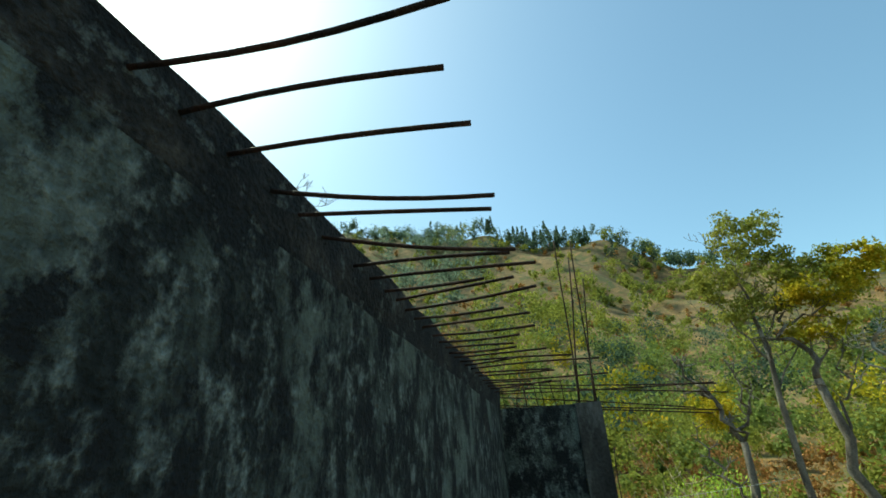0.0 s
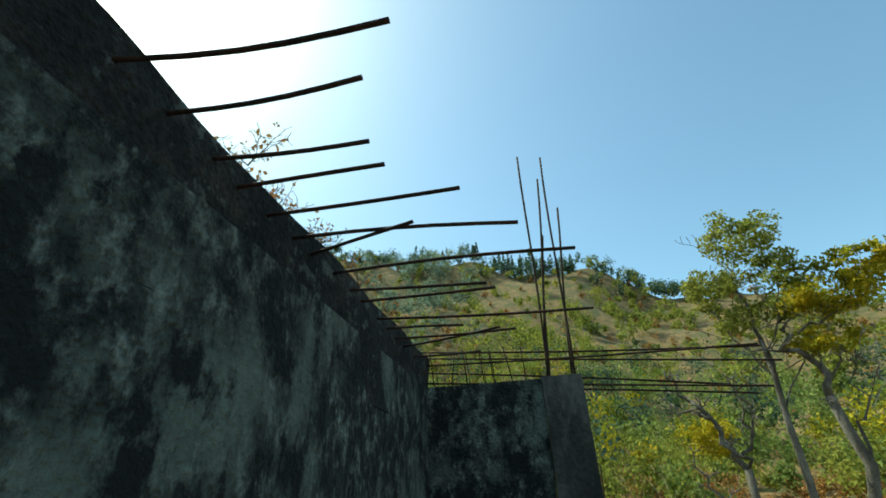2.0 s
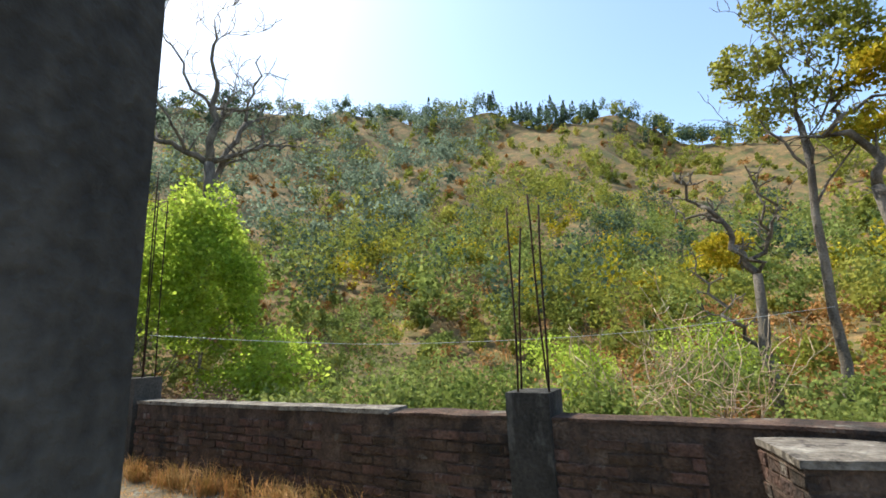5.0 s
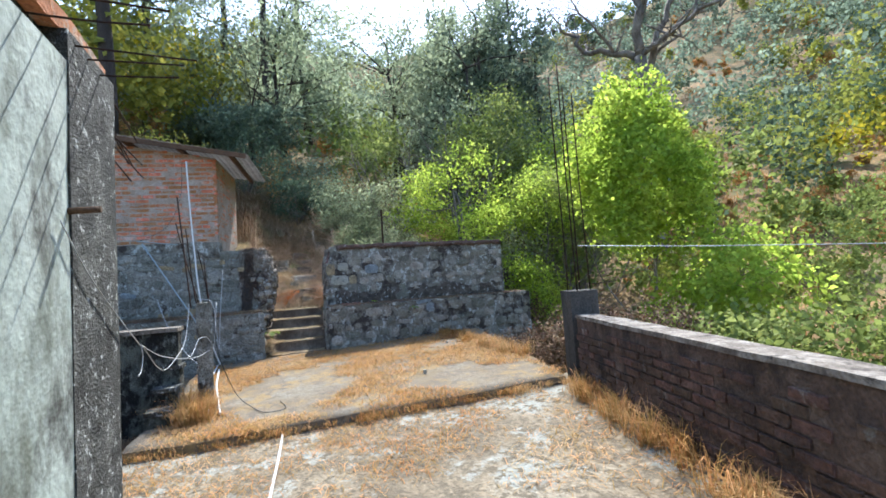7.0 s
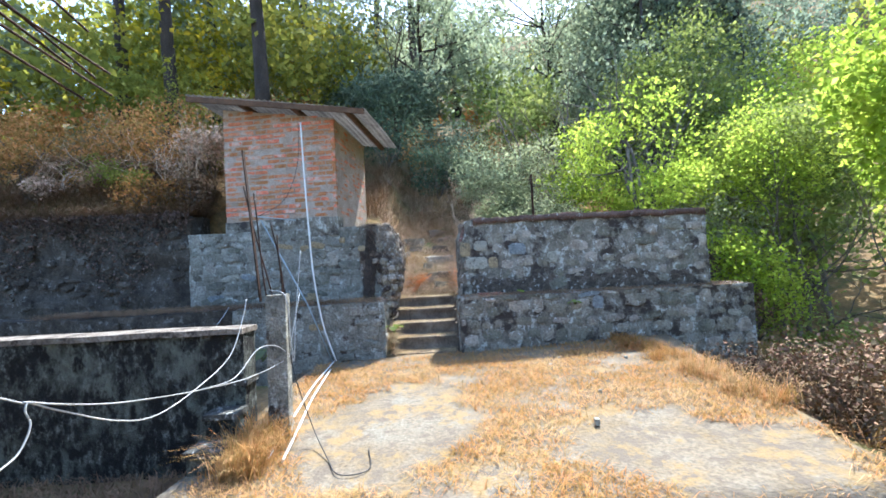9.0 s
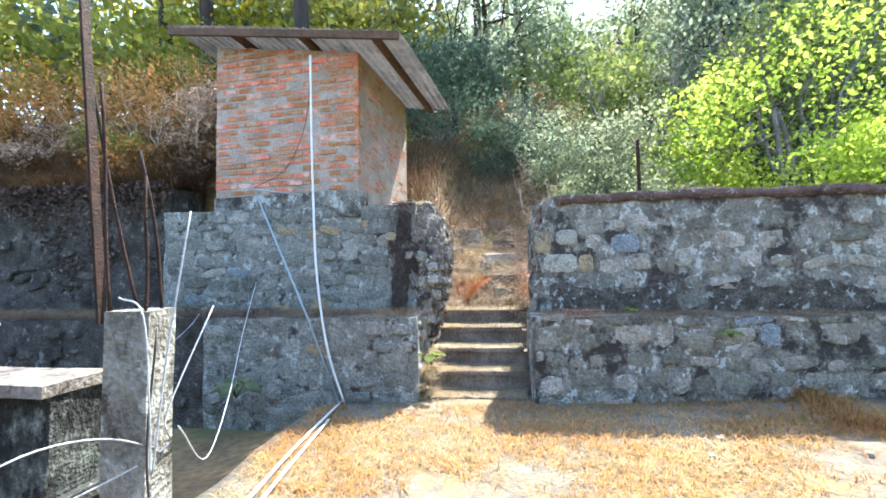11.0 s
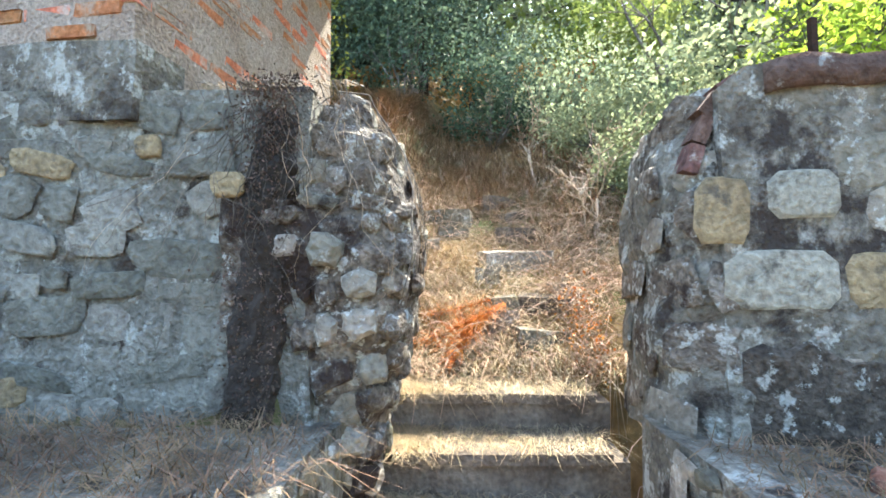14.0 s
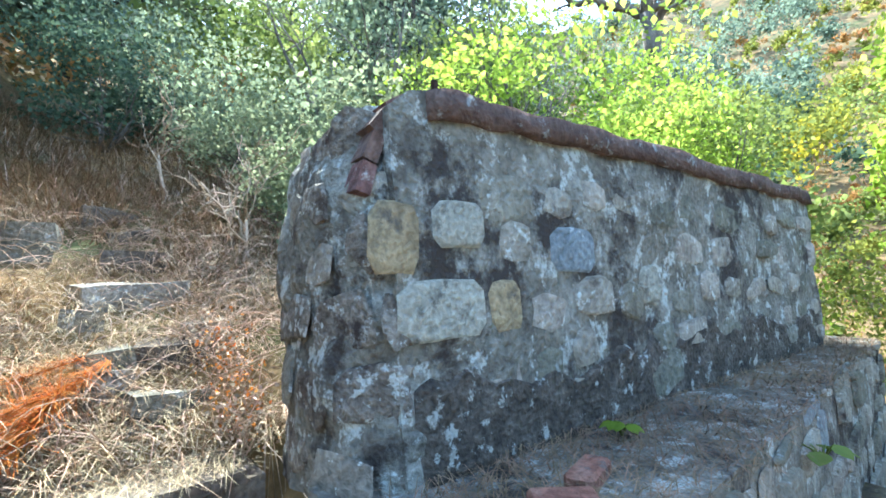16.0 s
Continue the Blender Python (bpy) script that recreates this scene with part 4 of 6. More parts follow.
lay_bricks(pier, face((0.91, 2.03, 0), (1, 0)), 0.64, lambda x: 0.85, -0.05, course=0.074, length=0.225, pool=old_me, proud=0.0025, miss=0.15, joint=0.012)
lay_bricks(pier, face((0.91, wall_y(1.0), 0), (0, -1)), wall_y(1.0) - 2.03, lambda x: 0.85, -0.05, course=0.074, length=0.225, pool=old_me, proud=0.0025, miss=0.15, joint=0.012)

# ---- reinforcement, pipes and cables ----
def wire(name, label, category, points, radius, material, sides=5, curve=True):
    """A thin bent rod or cable through points, smoothed."""
    pts = [Vector(p) for p in points]
    if curve and len(pts) > 2:
        fine = []
        ext = [2 * pts[0] - pts[1]] + pts + [2 * pts[-1] - pts[-2]]
        for a, b, c, d in zip(ext, ext[1:], ext[2:], ext[3:]):
            for s in np.linspace(0, 1, 7)[:-1]:
                fine.append(0.5 * ((2 * b) + (c - a) * s + (2 * a - 5 * b + 4 * c - d) * s * s + (3 * b - a - 3 * c + d) * s ** 3))
        fine.append(pts[-1])
        pts = fine
    bm = bmesh.new()
    tube(bm, pts, radius, sides)
    ob = part(name, bm, material, None)
    return tagged(ob, label, category)


rng_bar = random.Random(11)


def slab_bar(root, end, radius=0.0065):
    r, e = Vector(root), Vector(end)
    bm = bmesh.new()
    n = 7
    sag = Vector((rng_bar.uniform(-0.01, 0.01), rng_bar.uniform(-0.02, 0.02), rng_bar.uniform(-0.015, 0.015)))
    back = (r - e).normalized() * 0.1
    tube(bm, [(r + back).lerp(e, s) + sag * math.sin(math.pi * s) for s in np.linspace(0, 1, n)], radius, 6)
    return bm


# slab bars that stick out of the partition beam: (root y, end x, end y)
BARS = ((-4.32, -0.89, -4.30), (-4.20, -0.93, -4.17), (-4.06, -0.91, -4.01), (-3.89, -0.90, -3.73), (-3.77, -0.92, -3.64), (-3.62, -0.88, -3.38),
        (-3.41, -0.90, -3.36), (-3.29, -0.82, -3.24), (-3.16, -1.02, -3.15), (-3.05, -0.91, -3.11), (-2.92, -0.83, -3.01), (-2.78, -0.99, -2.76),
        (-2.63, -0.88, -2.64), (-2.46, -0.87, -2.41), (-2.32, -0.96, -2.31), (-2.16, -1.01, -2.13), (-2.04, -1.00, -2.04), (-1.90, -0.83, -1.88),
        (-1.75, -0.68, -1.67), (-1.65, -1.00, -1.76), (-1.48, -0.49, -1.43), (-1.33, -0.83, -1.25), (-1.21, -0.80, -1.20), (-1.00, -0.38, -0.82),
        (-0.84, -1.00, -0.80), (-0.70, -0.75, -0.66), (-0.56, -0.83, -0.70), (-0.36, -0.98, -0.30))
slab_bars = thing("slab_bars", "rusted slab bars sticking out of the beam in a row", "rebar", at=(-1.35, -2.3, 2.86))
for y0, x1, y1 in BARS:
    part("bar", slab_bar((-1.37, y0, 2.86), (x1, y1, 2.86 + rng_bar.uniform(-0.005, 0.01))), M["rebar"], slab_bars)
beam_bars = thing("beam_bars", "rusted beam bars with stirrups running past the column", "rebar", at=(-0.6, 0, 2.75))
for (y0, z0), (x1, y1, z1) in zip(((-0.06, 2.97), (0.06, 2.96), (-0.06, 2.88), (0.06, 2.86), (-0.05, 2.77), (0.05, 2.76)), ((0.62, -0.02, 2.83), (0.72, 0.03, 2.75), (0.60, -0.03, 2.84), (0.42, 0.05, 2.64), (0.60, -0.03, 2.60), (0.55, 0.07, 2.585))):
    part("bar", slab_bar((-1.40, y0, z0), (x1, y1, z1), 0.006), M["rebar"], beam_bars)
for i in range(7):
    x = -1.30 + 0.095 * i + rng_bar.uniform(-0.02, 0.02)
    bm = bmesh.new()
    lean = rng_bar.uniform(-0.04, 0.04)
    tube(bm, [(x, -0.07, 2.75), (x + lean, -0.07, 2.95), (x + lean, 0.07, 2.95), (x, 0.07, 2.75), (x, -0.07, 2.75)], 0.004, 5)
    part("stirrup", bm, M["rebar"], beam_bars)
rods("column_bars", "rusted upright bars on the concrete column", (-0.535, 0.0, 2.73), ((-0.59, -0.05, 4.48), (-0.42, -0.05, 4.45), (-0.50, 0.06, 3.80), (-0.36, 0.06, 4.02), (-0.47, 0.0, 4.28)), 0.008, 0.075)
rods("post_bars", "rusted upright bars on the wall post", (-0.245, 2.985, 1.10), ((-0.32, 2.95, 2.42), (-0.09, 2.95, 2.42), (-0.25, 3.05, 2.28), (-0.18, 3.05, 2.54)), 0.008, 0.10)
rods("corner_post_bars", "long rusted upright bars on the corner post", (-5.18, 4.42, 1.22), ((-5.32, 4.36, 3.85), (-5.16, 4.36, 3.95), (-5.25, 4.48, 3.70), (-5.08, 4.48, 3.55)), 0.008, 0.09)
rods("pit_post_bars", "rusted flat bars and rods on the post by the steps", (-7.0, 0.27, 1.37), ((-7.03, 0.0, 2.36), (-6.97, 0.1, 2.28), (-7.05, 0.22, 2.02), (-7.0, 0.3, 1.9)), 0.007, 0.06)
bm = bmesh.new()
box(bm, (-0.02, -0.006, 0), (0.02, 0.006, 1.35), Matrix.Translation((-6.96, 0.14, 1.32)) @ Matrix.Rotation(0.08, 4, "X"))
tagged(part("angle_iron", bm, M["rebar"], None), "rusty flat iron bar standing on the post", "iron bar")
# bars over the outer corner of the house
corner_bars = thing("corner_bars", "rusted bars bent out over the house corner", "rebar", at=(-4.2, 0.0, 2.95))
for i in range(9):
    y0 = -0.05 - 0.18 * i
    part("bar", slab_bar((-4.1, y0, 2.90 + 0.01 * (i % 3)), (-5.0 + rng_bar.uniform(-0.25, 0.15), y0 + rng_bar.uniform(-0.05, 0.1), 2.92 + rng_bar.uniform(-0.08, 0.05)), 0.006), M["rebar"], corner_bars)
for i in range(6):
    z0 = 2.55 + 0.06 * i
    part("bar", slab_bar((-4.2, 0.03 + 0.03 * (i % 3), z0), (-5.05 - rng_bar.uniform(0, 0.25), 0.06 * (i % 2), z0 - rng_bar.uniform(0.05, 0.2)), 0.006), M["rebar"], corner_bars)
eave_bars = thing("eave_bars", "rusted slab bars sticking out over the pale wall", "rebar", at=(-2.5, 0.1, 2.9))
for i in range(5):
    x0 = -4.05 + 0.22 * i + rng_bar.uniform(-0.05, 0.05)
    part("bar", slab_bar((x0, 0.0, 2.88), (x0 + rng_bar.uniform(-0.05, 0.05), 0.62 + rng_bar.uniform(-0.12, 0.12), 2.90 + rng_bar.uniform(-0.03, 0.05)), 0.006), M["rebar"], eave_bars)

wire("white_pipe", "white plastic pipe leaning on the wall of the hut", "pipe", ((-9.80, 0.14, 0.2), (-9.80, -0.03, 0.75), (-9.86, -0.16, 1.5), (-9.95, -0.23, 2.3), (-10.05, -0.29, 3.1), (-10.15, -0.34, 3.95)), 0.012, M["pvc"], 8)
wire("grey_pipe", "grey plastic pipe slanting across the stone wall", "pipe", ((-9.83, 0.11, 0.10), (-9.84, -0.26, 1.06), (-10.43, -1.14, 2.46)), 0.011, M["grey_pipe"], 8, False)
wire("wall_cable", "thin pale cable sagging towards the bank wall", "cable", ((-9.00, -1.49, 0.75), (-9.40, -1.50, 0.80), (-9.75, -1.49, 0.96), (-9.84, -1.44, 1.09)), 0.0034, M["cable"])
wire("bracket_pipe", "short dark pipe from the wall to the slanting pipe", "pipe", ((-10.40, -1.22, 2.51), (-10.43, -0.56, 2.42)), 0.010, M["grey_pipe"], 6)
wire("hanging_wire", "thin dark wire hanging down the brick hut", "cable", ((-10.42, -0.45, 4.0), (-10.40, -0.5, 3.3), (-10.42, -0.75, 2.75), (-10.42, -1.2, 2.5)), 0.004, M["black_cable"])
wire("ground_pipe", "thin pale pipe lying across the slab", "pipe", ((-9.85, 0.1, 0.19), (-8.6, 0.14, 0.18), (-7.5, 0.24, 0.175), (-6.45, 0.34, 0.16)), 0.012, M["pvc"], 6)
wire("ground_pipe", "second thin pale pipe lying on the grassy slab", "pipe", ((-9.3, 0.17, 0.19), (-8.0, 0.27, 0.175), (-7.2, 0.37, 0.165), (-6.4, 0.47, 0.155)), 0.012, M["pvc"], 6)
wire("yard_pipe", "thin pale pipe lying on the yard", "pipe", ((-5.45, 1.10, 0.09), (-4.8, 1.05, 0.075), (-4.1, 0.99, 0.07), (-3.2, 0.95, 0.065)), 0.011, M["pvc"], 6)
wire("pale_cable", "pale cable slung from the house corner to the post", "cable", ((-3.4, 0.14, 1.88), (-3.76, 0.15, 1.6), (-4.55, 0.16, 1.18), (-4.64, 0.17, 1.14), (-4.84, 0.18, 1.07), (-5.14, 0.19, 0.99), (-5.73, 0.22, 0.88), (-6.26, 0.26, 0.81), (-6.71, 0.30, 0.79), (-7.04, 0.36, 0.83), (-7.01, 0.38, 0.97), (-7.30, 0.38, 1.36)), 0.0035, M["cable"])
wire("pale_cable", "pale cable drooping in a loop beside the post", "cable", ((-4.64, 0.17, 1.14), (-4.79, 0.17, 1.06), (-5.12, 0.16, 0.91), (-5.42, 0.16, 0.84), (-5.83, 0.17, 0.88), (-6.25, 0.18, 0.99), (-6.49, 0.18, 1.24), (-6.56, 0.18, 1.37)), 0.0036, M["cable"])
wire("pale_cable", "short pale cable curling up to the post", "cable", ((-5.73, 0.22, 0.88), (-6.15, 0.25, 0.85), (-6.49, 0.28, 0.98), (-6.75, 0.33, 0.96), (-6.99, 0.36, 0.84)), 0.0034, M["cable"])
wire("pale_cable", "pale cable end hanging in a curl", "cable", ((-4.64, 0.17, 1.14), (-4.63, 0.17, 1.11), (-4.65, 0.17, 1.05), (-4.60, 0.17, 0.97), (-4.52, 0.17, 0.94)), 0.0038, M["cable"])
wire("dark_cable", "dark cable trailing from the post over the slab", "cable", ((-6.95, 0.38, 1.3), (-6.86, 0.42, 0.8), (-6.75, 0.6, 0.3), (-6.4, 0.8, 0.17), (-6.1, 0.95, 0.165), (-6.15, 1.15, 0.165), (-6.5, 1.1, 0.17)), 0.0045, M["black_cable"])
wire("post_cable", "pale cable coiled on the post and hanging down", "cable", ((-6.95, 0.22, 1.42), (-6.88, 0.38, 1.36), (-6.87, 0.42, 1.0), (-6.86, 0.44, 0.8), (-6.9, 0.46, 1.2), (-6.97, 0.5, 1.75)), 0.0036, M["cable"])
wire("wall_cable", "white cable crossing in front of the bank wall", "cable", ((-9.83, -0.80, 1.42), (-9.1, -0.52, 1.0), (-8.3, -0.16, 0.66), (-7.6, 0.15, 0.55), (-7.06, 0.39, 0.9)), 0.0036, M["cable"])
wire("clothes_line", "thin pale line strung from the corner post over the wall", "line", ((-5.1, 4.4, 1.74), (-3.5, 5.0, 1.58), (-1.9, 5.7, 1.48), (1.0, 6.9, 1.50), (4.2, 8.2, 1.75)), 0.004, M["cable"])
wire("wall_bracket", "small wooden peg in the pale wall", "peg", ((-3.55, 0.10, 1.95), (-3.55, 0.26, 1.96)), 0.018, M["timber"])
for i, (x, z) in enumerate(((-6.74, 0.46), (-6.44, 0.28), (-6.98, 0.66), (-6.20, 0.10))):
    bm = bmesh.new()
    rough_block(bm, (x - 0.13, -0.22, z - 0.045), (x + 0.12, 0.04, z), 0.09, 0.014, 80 + i)
    slab_step = tagged(part("slab_step", bm, M["speckled"], None), "loose pale stone slab step beside the sunken passage", "step", "slab steps")
    bm = bmesh.new()
    rough_block(bm, (x - 0.12, -0.21, -0.5), (x + 0.10, 0.02, z - 0.047), 0.15, 0.012, 90 + i)
    part("support", bm, M["mossy"], slab_step, "dark stone support")

bm = bmesh.new()
box(bm, (-0.02, -0.02, 0.6), (0.02, 0.02, 3.26), Matrix.Translation((-11.81, 3.69, 0)))
tagged(part("iron_stake", bm, M["rebar"], None), "dark iron stake standing behind the terrace wall", "stake")

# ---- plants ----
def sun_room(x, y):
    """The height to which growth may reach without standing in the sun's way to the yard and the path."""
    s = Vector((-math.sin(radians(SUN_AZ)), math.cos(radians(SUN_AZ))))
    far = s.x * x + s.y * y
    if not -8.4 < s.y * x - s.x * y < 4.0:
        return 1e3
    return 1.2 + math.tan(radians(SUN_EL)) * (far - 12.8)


def branch(bm, rng, start, way, length, radius, depth, tips, bend=0.35, fork=(2, 3), up=0.15, sides=6, min_r=0.004, shrink=0.66):
    """A limb with its limbs: tapered tubes; the ends go into tips."""
    pts, radii = [Vector(start)], [radius]
    n = 5
    w = Vector(way).normalized()
    for i in range(n):
        w = (w + Vector((rng.gauss(0, bend), rng.gauss(0, bend), rng.gauss(0, bend) + up)) * 0.35).normalized()
        pts.append(pts[-1] + w * length / n)
        radii.append(max(min_r, radius * (1 - 0.5 * (i + 1) / n)))
    tube(bm, pts, radii, sides)
    tips.append(pts[-1].copy())
    if depth == 0:
        return pts, radii
    for k in range(rng.randint(*fork)):
        i = rng.choice((2, 3, 4, 5))
        side = Vector((rng.gauss(0, 1), rng.gauss(0, 1), rng.gauss(0, 0.7) + up)).normalized()
        branch(bm, rng, pts[i], w * 0.55 + side * 0.8, length * shrink * rng.uniform(0.75, 1.2), radii[i] * 0.66, depth - 1, tips, bend, fork, up, max(4, sides - 1), min_r, shrink)
    branch(bm, rng, pts[-1], w, length * shrink, radii[-1] * 0.9, depth - 1, tips, bend, fork, up, max(4, sides - 1), min_r, shrink)
    return pts, radii


def lumpy_crown(rng, centre, size, n, lumps=14, lobe=0.42):
    """Leaf centres on lobes over an ellipsoid: an uneven outline with gaps."""
    c, s = np.asarray(centre, float), np.asarray(size, float)
    d = rng.normal(size=(lumps, 3))
    d /= np.linalg.norm(d, axis=1, keepdims=True)
    d[:, 2] = d[:, 2] * 0.9 + 0.08
    hubs = c + d * s * rng.uniform(0.45, 0.8, (lumps, 1))
    pick = rng.integers(0, lumps, n)
    q = rng.normal(size=(n, 3))
    q /= np.linalg.norm(q, axis=1, keepdims=True)
    r = rng.uniform(0.25, 1, (n, 1)) ** 0.5
    return hubs[pick] + q * r * s * lobe * rng.uniform(0.7, 1.2, lumps)[pick][:, None]


def ground_at(x, y):
    return float(land(np.array([x]), np.array([y]))[0])


def leafy_tree(name, label, at, height, crown_size, crown_z, n, leaf, material, bark, seed, trunk_r=0.07, depth=3, lumps=16, droop=0.2, stems=1, group="", taper=0.0, lobe=0.42):
    r, nr = random.Random(seed), np.random.default_rng(seed)
    z0 = ground_at(*at) - 0.08
    t = thing(name, label, "tree", group, at=(*at, z0))
    bm = bmesh.new()
    tips = []
    for k in range(stems):
        branch(bm, r, (at[0] + 0.15 * k, at[1] - 0.1 * k, z0), (r.uniform(-0.25, 0.25), r.uniform(-0.25, 0.25), 1), height * 0.42, trunk_r, depth, tips, up=0.2)
    part("trunk", bm, M[bark], t)
    c = lumpy_crown(nr, (at[0], at[1], crown_z), crown_size, n, lumps, lobe)
    thin = np.clip(1.0 - taper * (c[:, 2] - crown_z) / crown_size[2], 0.15, 1.5)
    c[:, 0], c[:, 1] = at[0] + (c[:, 0] - at[0]) * thin, at[1] + (c[:, 1] - at[1]) * thin
    v, f = leaves(nr, c, 0.04, leaf, droop)
    arrays("crown", v, f, M[material], t)
    return t


def bush(name, label, at, size, n, leaf, material, seed, lumps=10, group="bushes past the wall", base=None):
    nr = np.random.default_rng(seed)
    z0 = (ground_at(*at) if base is None else base) - 0.1
    t = thing(name, label, "bush", group, at=(*at, z0))
    r = random.Random(seed)
    bm = bmesh.new()
    for k in range(5):
        branch(bm, r, (at[0], at[1], z0), (r.uniform(-0.8, 0.8), r.uniform(-0.8, 0.8), 1), size[2] * 0.8, 0.022, 1, [], up=0.1, sides=4)
    part("stem", bm, M["bark"], t)
    c = lumpy_crown(nr, (at[0], at[1], z0 + size[2] * 0.95), size, n, lumps, 0.5)
    c[:, 2] = np.maximum(c[:, 2], z0 + 0.05)
    v, f = leaves(nr, c, 0.03, leaf, 0.3)
    arrays("leaves", v, f, M[material], t)
    return t


def bare_tree(name, label, at, height, radius, seed, depth=4, material="bark", way=(0, 0, 1), fork=(2, 3), bend=0.5, up=0.12, foliage=None, first=0.38, min_r=0.006, shrink=0.72, limbs=5):
    """A trunk, its limbs each with their twigs, and leaves at the twigs' ends where the tree has any."""
    r = random.Random(seed)
    z0 = ground_at(*at) - 0.1
    t = thing(name, label, "tree", at=(*at, z0))
    tips = []
    bm = bmesh.new()
    pts, radii = branch(bm, r, (*at, z0), way, height * first, radius, 0, tips, bend * 0.5, fork, up, 8, min_r)
    part("trunk", bm, M[material], t)
    top_way = (pts[-1] - pts[-2]).normalized()
    for k in range(limbs):
        i = len(pts) - 1 if k < 2 else r.choice((2, 3, 4, 5))
        ang = math.tau * (k / limbs + r.uniform(-0.08, 0.08))
        w = top_way * (0.9 if k < 2 else 0.45) + Vector((math.cos(ang), math.sin(ang), 0.2)) * 0.75
        bm = bmesh.new()
        branch(bm, r, pts[i] - w * 0.02, w, height * first * shrink * r.uniform(0.75, 1.15), radii[i] * 0.72, depth - 1, tips, bend, fork, up, 4, min_r, shrink)
        part("limb", bm, M[material], t)
    if foliage:
        mat, n, leaf, low = foliage
        nr = np.random.default_rng(seed)
        tp = np.array([list(p) for p in tips if p.z > z0 + low])
        c = tp[nr.integers(0, len(tp), n)]
        v, f = leaves(nr, c, 0.28, leaf, 0.2)
        arrays("crown", v, f, M[mat], t)
    return t


def r_way(i):
    return 0.25 * math.sin(i * 2.4)


# trees near the yard
leafy_tree("broadleaf_tree", "rounded tree in bright fresh green leaf behind the corner post", (-8.30, 8.60), 5.5, (1.8, 1.8, 2.5), 3.35, 16000, 0.11, "lime_leaf", "bark", 3, lumps=46, taper=0.4, lobe=0.27)
leafy_tree("broadleaf_tree", "lower spreading tree in fresh green leaf", (-7.0, 9.2), 3.0, (1.9, 1.6, 1.3), 0.9, 5000, 0.11, "lime_leaf", "bark", 4, lumps=18)
leafy_tree("shrub_tree", "airy tree with light green leaves above the stone wall", (-13.2, 6.6), 5.0, (2.9, 2.6, 2.1), 3.5, 11000, 0.085, "lime_leaf", "bark", 5, lumps=40, stems=3, lobe=0.28)
leafy_tree("shrub_tree", "dusty green tree beside the stone wall", (-12.3, 9.4), 4.6, (1.9, 1.8, 1.4), 3.4, 7500, 0.075, "green_leaf", "bark", 6, lumps=20, stems=2)
leafy_tree("shrub_tree", "leaning thin tree with light green leaves at the wall end", (-11.6, 8.6), 5.4, (1.3, 1.2, 1.7), 3.5, 4200, 0.075, "lime_leaf", "bark", 7, depth=2, lumps=22, stems=1, trunk_r=0.06)
leafy_tree("shrub_tree", "tall airy tree with light leaves on the slope", (-16.4, 9.8), 7.0, (2.6, 2.6, 2.4), 6.4, 9000, 0.11, "green_leaf", "bark", 17, lumps=24, stems=2)
leafy_tree("shrub_tree", "airy green tree on the slope behind the stone wall", (-14.4, 11.8), 6.0, (2.4, 2.3, 2.2), 4.9, 9000, 0.10, "lime_leaf", "bark", 18, lumps=24, stems=2)
leafy_tree("shrub_tree", "thin tree with yellow-green leaves behind the stone wall", (-14.5, 4.6), 4.0, (1.6, 1.4, 1.1), 3.6, 1500, 0.10, "dusty_leaf", "bark", 8, lumps=12, stems=2)
def crooked(r, a, b, bow, n=7):
    """Points from a to b with knees in them."""
    out = []
    for i in range(n + 1):
        s = i / n
        k = math.sin(math.pi * s) * bow
        out.append(a.lerp(b, s) + Vector((r.gauss(0, 1), r.gauss(0, 1), r.gauss(0, 0.6))) * k * 0.5)
    return out


def forked_tree(name, label, at, turn, trunk, limbs, material, seed, crowns=(), crown_leaf=("olive_leaf", 0.12), twig=(1.0, 2, 5), bow=0.25, min_r=0.012):
    """A tree with named main limbs: (across, deep, height) of their ends, grown from the trunk or from another limb, and twigs."""
    r, nr = random.Random(seed), np.random.default_rng(seed)
    z0 = ground_at(*at) - 0.15
    t = thing(name, label, "tree", at=(*at, z0))
    c, s = math.cos(turn), math.sin(turn)

    def place(q):
        return Vector((at[0] + c * q[0] - s * q[1], at[1] + s * q[0] + c * q[1], q[2]))

    lines = []
    foot = Vector((*at, z0))
    for k, (source, along, end, r0, r1) in enumerate(((None, 0, *trunk),) + limbs):
        a = foot if source is None else lines[source][min(7, int(along * 7))]
        pts = crooked(r, a, place(end), bow * (0.6 if source is None else 1.0))
        lines.append(pts)
        bm = bmesh.new()
        tube(bm, pts, [r0 + (r1 - r0) * i / 7 for i in range(8)], 8)
        if source is not None:
            for n in range(twig[2]):
                i = r.choice((2, 3, 4, 5, 6, 7))
                w = (pts[i] - pts[i - 1]).normalized() * 0.7 + Vector((r.gauss(0, 1), r.gauss(0, 1), r.gauss(0.3, 0.8))) * 0.7
                branch(bm, r, pts[i], w, twig[0] * r.uniform(0.5, 1.2), max(min_r, r1 * 0.7), twig[1], [], 0.55, (1, 2), 0.1, 5, min_r, 0.62)
        part("trunk" if source is None else "limb", bm, M[material], t)
    for q, size, n in crowns:
        cen = lumpy_crown(nr, place(q), size, n, 30, 0.25)
        v, f = leaves(nr, cen, 0.03, crown_leaf[1], 0.3)
        arrays("crown", v, f, M[crown_leaf[0]], t)
    return t


